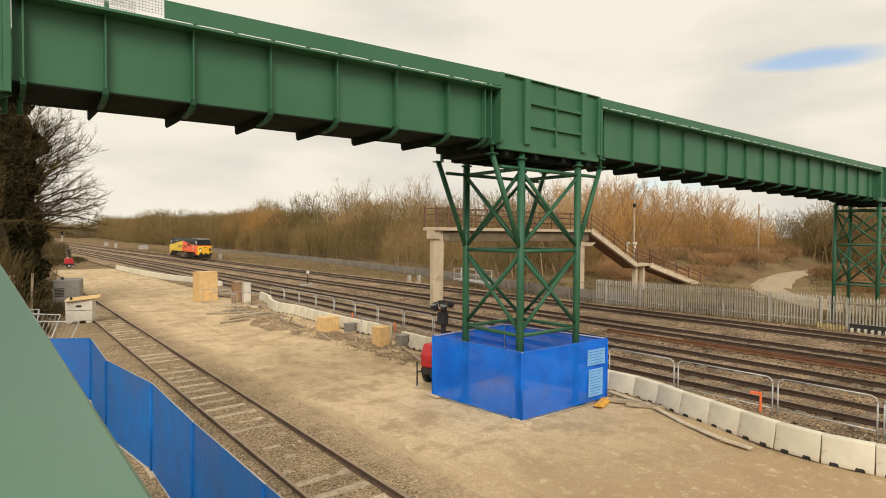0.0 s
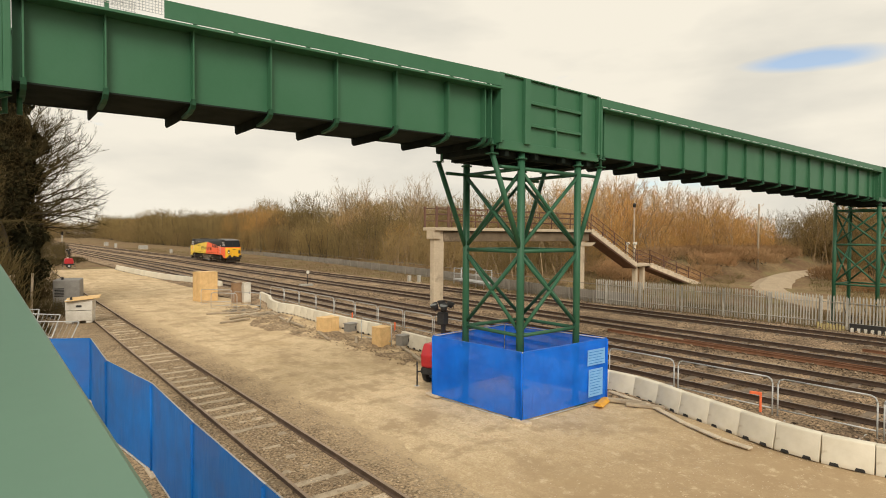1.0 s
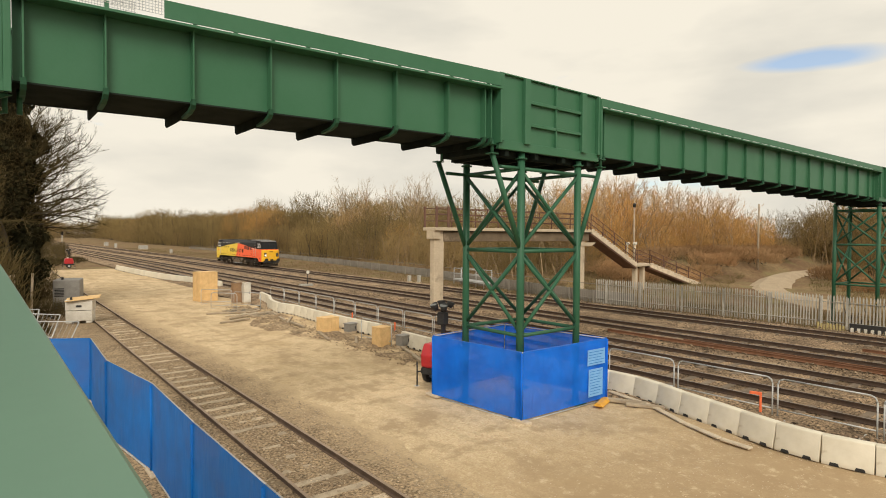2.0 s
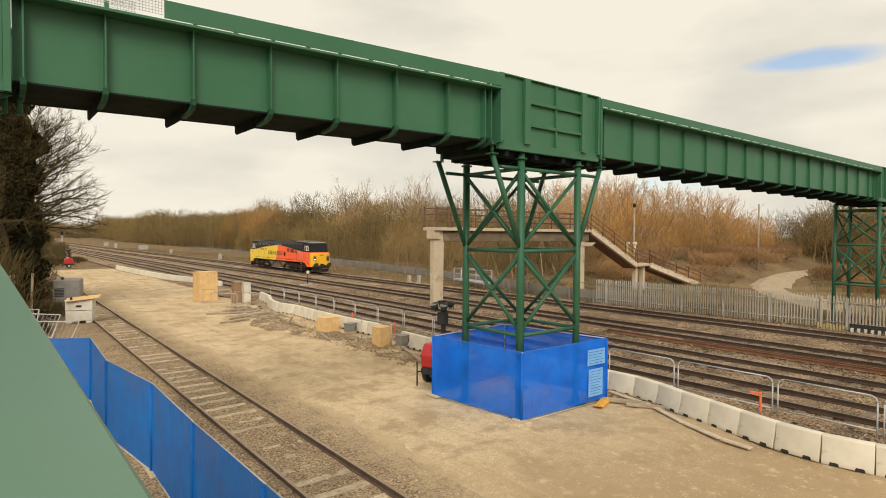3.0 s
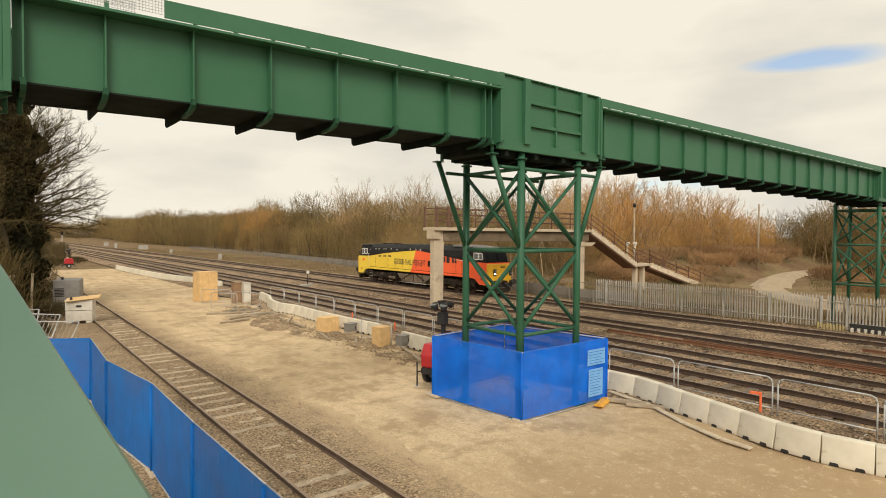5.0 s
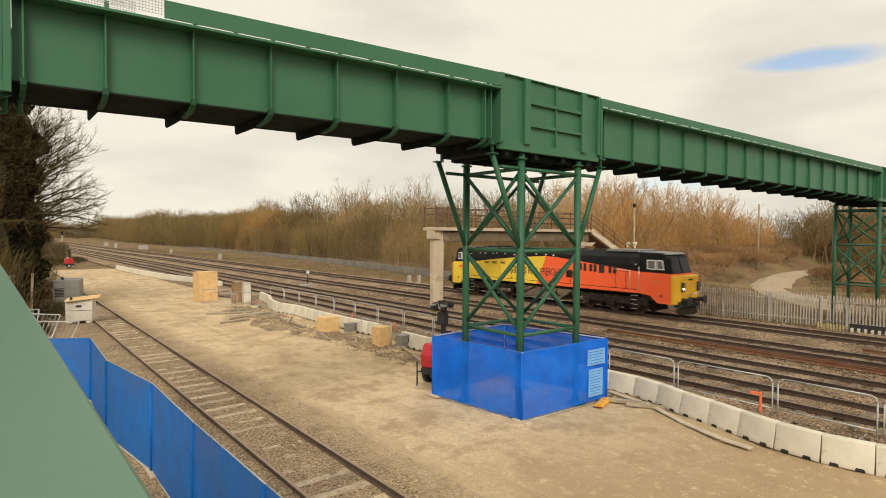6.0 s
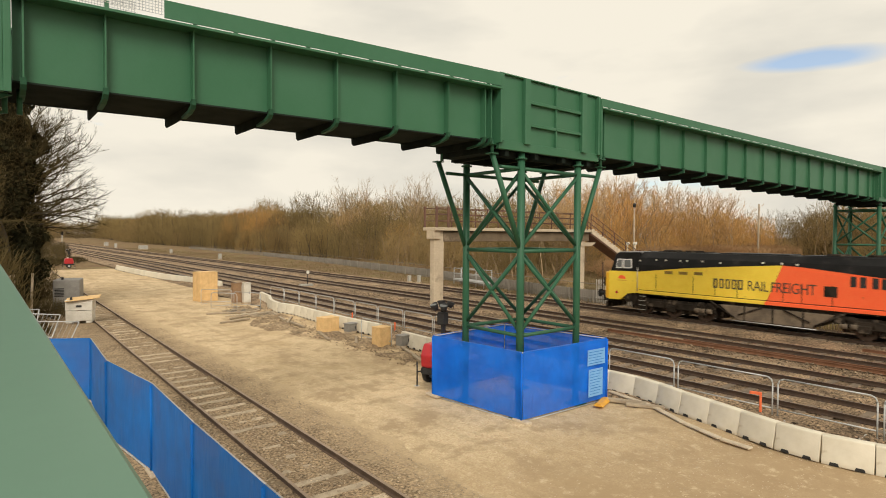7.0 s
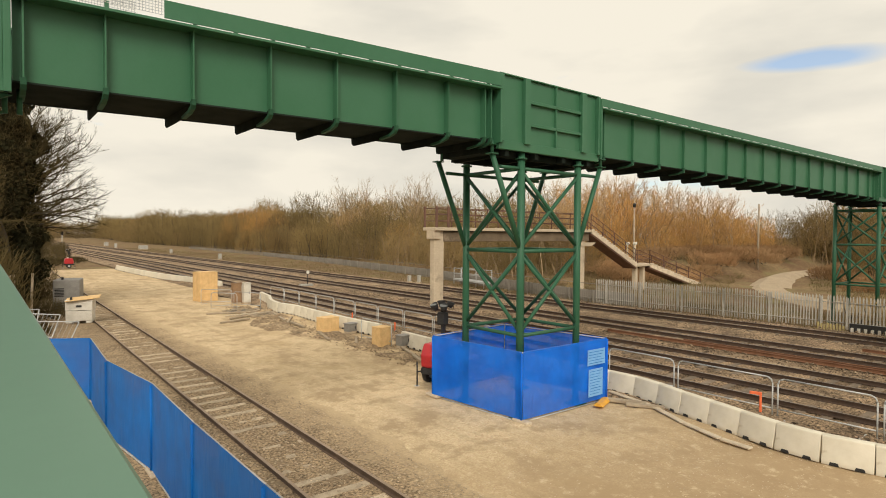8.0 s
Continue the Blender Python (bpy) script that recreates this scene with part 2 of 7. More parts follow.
M["timber_old"] = material("weathered_timber", (0.40, 0.32, 0.22), (0.30, 0.235, 0.16), rough=0.9, scale=3, fine=30, bump=0.3)
M["board_pale"] = material("pale_weathered_board", (0.58, 0.49, 0.36), (0.47, 0.385, 0.28), rough=0.9, scale=3, fine=30, bump=0.2)
M["white"] = material("off_white_paint", (0.66, 0.62, 0.54), (0.58, 0.54, 0.46), rough=0.55, scale=2, fine=20, bump=0.04,
                      stain=(0.42, 0.36, 0.28), stain_scale=3, stain_at=0.64)
M["cab_pale"] = material("pale_grey_cabinet", (0.40, 0.38, 0.33), (0.33, 0.31, 0.275), rough=0.6, scale=2, fine=20, bump=0.05)
M["grey"] = material("grey_painted_steel", (0.25, 0.235, 0.21), (0.205, 0.19, 0.17), rough=0.6, scale=2, fine=20, bump=0.05)
M["brown"] = material("brown_board", (0.30, 0.18, 0.095), (0.25, 0.15, 0.08), rough=0.75, scale=2, fine=20, bump=0.1)
M["red"] = material("red_machine_paint", (0.50, 0.025, 0.03), (0.42, 0.02, 0.025), rough=0.4, scale=3, fine=30, bump=0.03)
M["orange_plastic"] = material("orange_plastic", (0.85, 0.17, 0.06), (0.75, 0.14, 0.05), rough=0.5, scale=3, fine=30, bump=0.03)
M["amber"] = material("amber_plastic", (0.75, 0.38, 0.04), (0.65, 0.32, 0.04), rough=0.5, scale=3, fine=30, bump=0.03)
M["slat_yellow"] = material("faded_yellow_paint", (0.52, 0.42, 0.17), (0.40, 0.32, 0.15), rough=0.8, scale=3, fine=30, bump=0.05)
M["concrete"] = material("stained_concrete", (0.55, 0.45, 0.32), (0.46, 0.37, 0.265), rough=0.9, scale=0.9, fine=14, bump=0.25,
                         stain=(0.31, 0.25, 0.18), stain_scale=0.8, stain_at=0.6)
M["concrete_dark"] = material("dark_brown_concrete", (0.20, 0.15, 0.10), (0.14, 0.105, 0.072), rough=0.95, scale=0.8, fine=16, bump=0.3,
                            stain=(0.28, 0.22, 0.155), stain_scale=1.2, stain_at=0.6, spec=0.1)
M["step_pale"] = material("worn_pale_step", (0.66, 0.55, 0.41), (0.54, 0.44, 0.32), rough=0.9, scale=2, fine=20, bump=0.2, random_tint=0.12)
M["rust_rail"] = material("rust_brown_railing", (0.17, 0.085, 0.055), (0.12, 0.065, 0.045), rough=0.85, scale=2, fine=20, bump=0.1)
M["bark"] = material("winter_bark", (0.085, 0.066, 0.042), (0.055, 0.043, 0.028), rough=0.95, scale=2, fine=14, bump=0.5)
M["bark_pale"] = material("pale_bark", (0.36, 0.255, 0.15), (0.27, 0.19, 0.11), rough=0.95, scale=2, fine=14, bump=0.4)


def twig_material(name, a, c, tint=0.2, through_light=0.4):
    """Thin twigs and leaves, which also let some light through from behind."""
    m = material(name, a, c, rough=0.95, scale=0.5, fine=3, bump=0.0, random_tint=tint, spec=0.1)
    n, l = m.node_tree.nodes, m.node_tree.links
    b, out = n["Principled BSDF"], n["Material Output"]
    tr, mx = n.new("ShaderNodeBsdfTranslucent"), n.new("ShaderNodeMixShader")
    l.new(b.inputs["Base Color"].links[0].from_socket, tr.inputs[0])
    mx.inputs[0].default_value = through_light
    l.new(b.outputs[0], mx.inputs[1])
    l.new(tr.outputs[0], mx.inputs[2])
    l.new(mx.outputs[0], out.inputs[0])
    return m


M["twig_olive"] = twig_material("olive_brown_twigs", (0.37, 0.275, 0.12), (0.28, 0.205, 0.09))
M["twig_brown"] = twig_material("dull_brown_twigs", (0.40, 0.285, 0.13), (0.30, 0.215, 0.10))
M["twig_orange"] = twig_material("orange_willow_twigs", (0.70, 0.43, 0.155), (0.57, 0.35, 0.13))
M["twig_pale"] = twig_material("pale_grey_twigs", (0.58, 0.42, 0.22), (0.48, 0.34, 0.18))
M["twig_left"] = twig_material("olive_bark_twigs", (0.13, 0.098, 0.042), (0.075, 0.058, 0.026), through_light=0.1)
M["twig_dark"] = twig_material("dark_brown_twigs", (0.32, 0.23, 0.10), (0.24, 0.175, 0.075))
M["ivy"] = twig_material("dark_ivy", (0.026, 0.026, 0.012), (0.04, 0.036, 0.016), through_light=0.1)
M["bramble"] = twig_material("red_brown_bramble", (0.52, 0.33, 0.17), (0.40, 0.255, 0.13))
M["dry_grass"] = twig_material("dry_grass_blades", (0.27, 0.20, 0.10), (0.17, 0.14, 0.06))
M["yellow"] = material("yellow_loco_paint", (0.92, 0.66, 0.07), (0.86, 0.60, 0.055), rough=0.4, scale=1.2, fine=20, bump=0.02,
                       stain=(0.60, 0.42, 0.05), stain_scale=2.5, stain_at=0.66, spec=0.3)
M["yellow_end"] = material("warm_yellow_end_paint", (0.86, 0.48, 0.02), (0.78, 0.42, 0.02), rough=0.4, scale=1.2, fine=20, bump=0.02, coat=0.2)
M["orange"] = material("orange_loco_paint", (1.0, 0.155, 0.05), (0.97, 0.14, 0.045), rough=0.4, scale=1.2, fine=20, bump=0.02,
                       stain=(0.55, 0.11, 0.03), stain_scale=2.5, stain_at=0.67, spec=0.3)
M["black"] = material("black_loco_paint", (0.008, 0.008, 0.008), (0.014, 0.013, 0.013), rough=0.5, scale=1.5, fine=20, bump=0.03,
                      stain=(0.03, 0.027, 0.025), stain_scale=1.5, stain_at=0.6, spec=0.2)
M["roof"] = material("grey_cab_roof", (0.22, 0.21, 0.20), (0.17, 0.16, 0.15), rough=0.5, scale=2, fine=20, bump=0.03)
M["grime"] = material("grimy_bogie_steel", (0.040, 0.031, 0.023), (0.020, 0.016, 0.012), rough=0.9, scale=2, fine=16, bump=0.3,
                      stain=(0.13, 0.10, 0.073), stain_scale=2.2, stain_at=0.56, spec=0.1)
M["tank"] = material("dusty_fuel_tank", (0.20, 0.15, 0.10), (0.12, 0.09, 0.062), rough=0.85, scale=1.5, fine=16, bump=0.15)
M["vent"] = material("soiled_yellow_grille", (0.30, 0.19, 0.03), (0.20, 0.13, 0.025), rough=0.7, scale=4, fine=30, bump=0.05)
M["lettering"] = material("dark_lettering", (0.06, 0.045, 0.03), (0.05, 0.04, 0.03), rough=0.5, scale=3, fine=30, bump=0)
M["window_frame"] = material("bright_window_frame", (0.82, 0.80, 0.76), (0.76, 0.74, 0.70), rough=0.35, metal=0.0, scale=3, fine=30, bump=0)
M["paper"] = material("pale_blue_notice", (0.20, 0.45, 0.80), (0.17, 0.40, 0.75), rough=0.6, scale=5, fine=40, bump=0)


def glass_material(name, tint, rough=0.05):
    m = bpy.data.materials.new(name)
    m.use_nodes = True
    b = m.node_tree.nodes["Principled BSDF"]
    b.inputs["Base Color"].default_value = (*tint, 1)
    b.inputs["Roughness"].default_value = rough
    b.inputs["IOR"].default_value = 1.5
    b.inputs["Specular IOR Level"].default_value = 0.14
    return m


M["glass"] = glass_material("dark_cab_glass", (0.018, 0.02, 0.022))
M["glass_pale"] = glass_material("pale_side_glass", (0.16, 0.165, 0.16))


def lamp_material():
    m = bpy.data.materials.new("lit_headlamp")
    m.use_nodes = True
    b = m.node_tree.nodes["Principled BSDF"]
    b.inputs["Base Color"].default_value = (0.9, 0.85, 0.7, 1)
    b.inputs["Emission Color"].default_value = (1.0, 0.9, 0.7, 1)
    b.inputs["Emission Strength"].default_value = 4.0
    return m


M["lamp"] = lamp_material()


def netting_material(name, dark, light, thin_lo, thin_hi):
    """Blue debris netting: a woven sheet that lets part of the light through."""
    m = bpy.data.materials.new(name)
    m.use_nodes = True
    n, l = m.node_tree.nodes, m.node_tree.links
    b = n["Principled BSDF"]
    b.inputs["Roughness"].default_value = 0.6
    b.inputs["Specular IOR Level"].default_value = 0.2
    tc = n.new("ShaderNodeTexCoord")
    big = n.new("ShaderNodeTexNoise")
    big.inputs["Scale"].default_value = 1.3
    l.new(tc.outputs["Object"], big.inputs["Vector"])
    mix = n.new("ShaderNodeMix")
    mix.data_type = "RGBA"
    mix.inputs[6].default_value, mix.inputs[7].default_value = (*dark, 1), (*light, 1)
    l.new(big.outputs[0], mix.inputs[0])
    l.new(mix.outputs[2], b.inputs["Base Color"])
    thin = n.new("ShaderNodeMapRange")
    thin.inputs[1].default_value, thin.inputs[2].default_value = 0.35, 0.65
    thin.inputs[3].default_value, thin.inputs[4].default_value = thin_lo, thin_hi
    l.new(big.outputs[0], thin.inputs[0])
    l.new(thin.outputs[0], b.inputs["Alpha"])
    # slack folds in the hung sheet
    fold_map, fold, dent = n.new("ShaderNodeMapping"), n.new("ShaderNodeTexNoise"), n.new("ShaderNodeBump")
    fold_map.inputs["Scale"].default_value = (2.6, 2.6, 0.7)
    l.new(tc.outputs["Object"], fold_map.inputs[0])
    fold.inputs["Scale"].default_value, fold.inputs["Detail"].default_value, fold.inputs["Distortion"].default_value = 1.0, 3, 0.8
    l.new(fold_map.outputs[0], fold.inputs["Vector"])
    dent.inputs["Strength"].default_value, dent.inputs["Distance"].default_value = 0.4, 0.10
    l.new(fold.outputs[0], dent.inputs["Height"])
    l.new(dent.outputs[0], b.inputs["Normal"])
    sheen = n.new("ShaderNodeBsdfTranslucent")
    l.new(mix.outputs[2], sheen.inputs[0])
    add = n.new("ShaderNodeMixShader")
    add.inputs[0].default_value = 0.15
    out = n["Material Output"]
    l.new(b.outputs[0], add.inputs[1])
    l.new(sheen.outputs[0], add.inputs[2])
    l.new(add.outputs[0], out.inputs[0])
    return m


M["net"] = netting_material("doubled_blue_netting", (0.004, 0.12, 0.46), (0.008, 0.20, 0.66), 0.84, 0.95)
# brighter blue and thinner: a single layer, with light from behind in its colour
M["net_thin"] = netting_material("single_backlit_blue_netting", (0.004, 0.135, 0.74), (0.010, 0.225, 0.95), 0.66, 0.85)


# ---------------------------------------------------------------- mesh helpers
def box(bm, x0, x1, y0, y1, z0, z1, m=None):
    vs = [Vector((x, y, z)) for x in (x0, x1) for y in (y0, y1) for z in (z0, z1)]
    if m is not None:
        vs = [m @ v for v in vs]
    v = [bm.verts.new(c) for c in vs]
    for f in ((0, 1, 3, 2), (4, 6, 7, 5), (0, 4, 5, 1), (2, 3, 7, 6), (0, 2, 6, 4), (1, 5, 7, 3)):
        bm.faces.new([v[i] for i in f])
    return bm


def tube(bm, a, c, r, r2=None, seg=10, caps=True):
    a, c = Vector(a), Vector(c)
    r2 = r if r2 is None else r2
    axis = (c - a).normalized()
    side = axis.orthogonal().normalized()
    up = axis.cross(side)
    rings = []
    for p, q in ((a, r), (c, r2)):
        rings.append([bm.verts.new(p + (side * math.cos(k * math.tau / seg) + up * math.sin(k * math.tau / seg)) * q) for k in range(seg)])
    for k in range(seg):
        f = bm.faces.new((rings[0][k], rings[0][(k + 1) % seg], rings[1][(k + 1) % seg], rings[1][k]))
        f.smooth = True
    if caps:
        bm.faces.new(rings[0][::-1])
        bm.faces.new(rings[1])
    return bm


def prism(bm, outline, axis, lo, hi):
    """A flat outline (two coordinates a point) drawn out along axis 0, 1 or 2 from lo to hi."""
    def at(p, h):
        v = [p[0], p[1]]
        v.insert(axis, h)
        return Vector(v)
    a = [bm.verts.new(at(p, lo)) for p in outline]
    c = [bm.verts.new(at(p, hi)) for p in outline]
    k = len(outline)
    bm.faces.new(a[::-1])
    bm.faces.new(c)
    for i in range(k):
        bm.faces.new((a[i], a[(i + 1) % k], c[(i + 1) % k], c[i]))
    return bm


def soften(bm, width, segments=1, angle=0.5):
    bmesh.ops.recalc_face_normals(bm, faces=bm.faces)
    es = [e for e in bm.edges if len(e.link_faces) == 2 and e.calc_face_angle(0) > angle]
    bmesh.ops.bevel(bm, geom=es, offset=width, segments=segments, affect="EDGES", profile=0.5)
    return bm


def mesh_of(name, bm, mat, smooth=False):
    bmesh.ops.recalc_face_normals(bm, faces=bm.faces)
    me = bpy.data.meshes.new(name)
    bm.to_mesh(me)
    bm.free()
    me.materials.append(M[mat])
    if smooth:
        me.shade_smooth()
    return me


def part(name, bm, mat, parent=None, label="", smooth=False):
    ob = new(name, mesh_of(name, bm, mat, smooth) if isinstance(bm, bmesh.types.BMesh) else bm)
    ob.parent = parent
    if label:
        tagged(ob, label)
    return ob


def thing(name, label, category, m=None, group="", kind=""):
    ob = tagged(new(name), label, category, group, kind)
    ob.empty_display_size = 0.2
    if m is not None:
        ob.matrix_basis = m
    return ob


def raw_mesh(name, verts, faces, mat):
    me = bpy.data.meshes.new(name)
    me.from_pydata(verts, [], faces)
    me.materials.append(M[mat])
    return me


B = bmesh.new


# ---------------------------------------------------------------- ground
def ground_strip(name, x_of, y0, y1, nx, ny, z_of, mat, label, category):
    """A sheet of nx by ny faces; x_of(u, y) and z_of(x, y) give its shape."""
    verts, faces = [], []
    for j in range(ny + 1):
        y = y0 + (y1 - y0) * (j / ny) ** 2.2 if y1 > 150 else y0 + (y1 - y0) * j / ny
        for i in range(nx + 1):
            x = x_of(i / nx, y)
            verts.append((x, y, z_of(x, y)))
    for j in range(ny):
        for i in range(nx):
            a = j * (nx + 1) + i
            faces.append((a, a + 1, a + nx + 2, a + nx + 1))
    me = raw_mesh(name, verts, faces, mat)
    me.shade_smooth()
    return tagged(new(name, me), label, category, kind="structure")


def rough(x, y, s, a):
    return noise.noise(Vector((x * s, y * s, 3.1))) * a


me = raw_mesh("ground", [(-3000, -3000, -0.12), (3000, -3000, -0.12), (3000, 3000, -0.12), (-3000, 3000, -0.12)], [(0, 1, 2, 3)], "field")
tagged(new("ground", me), "rough brown winter grass and scrub land", "ground", kind="structure")


def yard_edge(y):
    return 15.9 + 0.6 * math.sin(y * 0.11) + rough(y, 0, 0.4, 0.3)


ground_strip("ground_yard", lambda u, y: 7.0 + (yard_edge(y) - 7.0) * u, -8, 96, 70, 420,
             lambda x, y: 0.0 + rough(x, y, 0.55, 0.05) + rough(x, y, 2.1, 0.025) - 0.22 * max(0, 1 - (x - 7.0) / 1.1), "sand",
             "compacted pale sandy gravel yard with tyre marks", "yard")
ground_strip("ground_siding", lambda u, y: -6 + 14.2 * u, -8, 130, 120, 300,
             lambda x, y: (-0.075 + rough(x, y, 2.7, 0.035) if 4.92 < x - 0.009 * (y - 8) < 6.30 else -0.02 + (rough(x, y, 0.7, 0.04) + rough(x, y, 2.7, 0.03)) * min(1, 0.15 + max(0, abs(x - 0.009 * (y - 8) - 5.61) - 0.95)))
             + max(0, 2.2 - x) * 0.06, "soil",
             "brown soil and gravel round the old siding", "ground")
ground_strip("ballast_bed", lambda u, y: 15.6 + 21.2 * u, -60, 900, 70, 420,
             lambda x, y: 0.19 * min(1, (x - 15.6) / 1.6, (36.8 - x) / 1.2) - 0.005 + rough(x, y, 0.9, 0.05) + rough(x, y, 3.3, 0.02)
             - (0.07 if 24.4 < x < 25.6 else 0), "ballast", "brown-grey railway ballast under the main line", "ballast")
ground_strip("ground_verge", lambda u, y: 36.2 + 24 * u, -60, 600, 40, 240,
             lambda x, y: -0.03 + rough(x, y, 0.3, 0.12) + max(0, min(1, (x - 44) / 8)) * 0.3, "field",
             "tussocky brown verge beyond the railway", "verge")


def bank_height(x, y):
    """Rising scrub banks on either side of the path."""
    def ease(t):
        t = max(0.0, min(1.0, t))
        return t * t * (3 - 2 * t)
    return 2.2 * ease((x - 52) / 18) * ease((y - 31.5) / 7) + 1.5 * ease((x - 64) / 18) * ease((24 - y) / 7) * ease((y + 60) / 30)


ground_strip("ground_bank", lambda u, y: 55 + 80 * u, -50, 75, 60, 70, lambda x, y: -0.05 + bank_height(x, y) + rough(x, y, 0.25, 0.2), "field",
             "rough brown scrub bank beyond the fence", "bank")


def path_ground():
    """The pale track that comes down from the wood and bends to the bridge's far end."""
    line = [(46.0, -6.0), (47.0, 8.0), (50.0, 17.0), (57.0, 22.5), (68.0, 26.5), (80.0, 30.0), (92.0, 31.0), (110.0, 28.0)]
    pts = []
    for i in range(len(line) - 1):
        for k in range(8):
            t = k / 8
            p = [Vector((*line[max(0, min(len(line) - 1, i + d))], 0)) for d in (-1, 0, 1, 2)]
            pts.append(0.5 * ((2 * p[1]) + (p[2] - p[0]) * t + (2 * p[0] - 5 * p[1] + 4 * p[2] - p[3]) * t * t
                              + (3 * p[1] - 3 * p[2] + p[3] - p[0]) * t ** 3))
    verts, faces = [], []
    for i, p in enumerate(pts):
        d = (pts[min(i + 1, len(pts) - 1)] - pts[max(i - 1, 0)]).normalized()
        side = Vector((-d.y, d.x, 0))
        for w in (-1, -0.4, 0.4, 1):
            q = p + side * w * (2.5 - 1.0 * i / len(pts) + rough(i, w, 0.35, 0.22))
            verts.append((q.x, q.y, 0.42 + rough(q.x, q.y, 0.4, 0.03) - (0.42 if abs(w) == 1 else 0.0)))
    for i in range(len(pts) - 1):
        for k in range(3):
            a = i * 4 + k
            faces.append((a, a + 1, a + 5, a + 4))
    ob = new("path", raw_mesh("path", verts, faces, "path"))
    tagged(ob, "pale worn gravel path bending towards the wood", "path", kind="structure")
    return pts


path_line = path_ground()


# ---------------------------------------------------------------- tracks
def rail_mesh(y0, y1, step, bend, foot=0.07):
    """One flat-bottom rail along y; bend(y) shifts it sideways."""
    prof = [(-foot, 0), (foot, 0), (foot, 0.02), (0.012, 0.04), (0.012, 0.12), (0.035, 0.13), (0.035, 0.16), (-0.035, 0.16), (-0.035, 0.13),
            (-0.012, 0.12), (-0.012, 0.04), (-foot, 0.02)]
    bm = B()
    rings, y = [], y0
    while y <= y1:
        rings.append([bm.verts.new((x + bend(y), y, z)) for x, z in prof])
        y += step * (1 if y < 150 else 4)
    k = len(prof)
    for a, c in zip(rings, rings[1:]):
        for i in range(k):
            f = bm.faces.new((a[i], a[(i + 1) % k], c[(i + 1) % k], c[i]))
            if i == 6:
                f.material_index = 1
    return bm


def railway(name, x, z_sleeper, y0, y1, label, sleeper_mat, sleeper_size, pitch, sl0, sl1, bend=lambda y: 0.0, step=6.0, ragged=0.0, head="rail_head"):
    tr = thing(name, label, "railway track", pose(x, 0, z_sleeper), group="railway tracks")
    for side in (-0.7525, 0.7525):
        me = mesh_of("rail", rail_mesh(y0, y1, step, lambda y: side + bend(y), 0.07 if head == "rail_head" else 0.042), "rail" if head == "rail_head" else "rail_rusty")
        me.materials.append(M[head])
        r = part("rail", me, "rail", tr, "long rusty steel rail")
    lx, ly, lz = sleeper_size
    slm = mesh_of("sleeper", soften(box(B(), -lx / 2, lx / 2, -ly / 2, ly / 2, -lz, 0), 0.015), sleeper_mat)
    y, rnd = sl0, random.Random(int(x * 10))
    while y < sl1:
        s = part("sleeper", slm, sleeper_mat, tr)
        s.matrix_basis = pose(bend(y) + rnd.uniform(-ragged, ragged) * 2, y, rnd.uniform(-0.025, 0.004) * (1 if ragged else 0.3), 0, 0, rnd.uniform(-1, 1) * 40 * ragged)
        y += pitch + rnd.uniform(-ragged, ragged)
    return tr


railway("siding_track", 5.61, -0.06, -6, 112, "old siding with bleached half-buried timber sleepers and rusty rails", "sleeper_old",
        (2.45, 0.23, 0.14), 0.80, -1.5, 62, bend=lambda y: 0.009 * (y - 8) + 0.00009 * max(0, y - 30) ** 2, step=2.5, ragged=0.05, head="rail_worn")
for x in (19.05, 22.45, 27.45, 32.79):
    railway("main_line_track", x, 0.205, -55, 850, "main line track on brown ballast with dark rails", "sleeper", (2.5, 0.26, 0.16), 0.65, -8, 105)


def spare_rails():
    for i, (x, y0, y1) in enumerate(((25.6, -10, 19), (25.95, 2, 15), (29.9, -4, 9))):
        bm = rail_mesh(y0, y1, 4.0, lambda y: 0.03 * math.sin(y * 0.3))
        ob = part("spare_rail", bm, "rust")
        ob.matrix_basis = pose(x, 0, 0.16)
        tagged(ob, "rusty orange spare rail lying between the tracks", "rail", group="spare rails")


spare_rails()


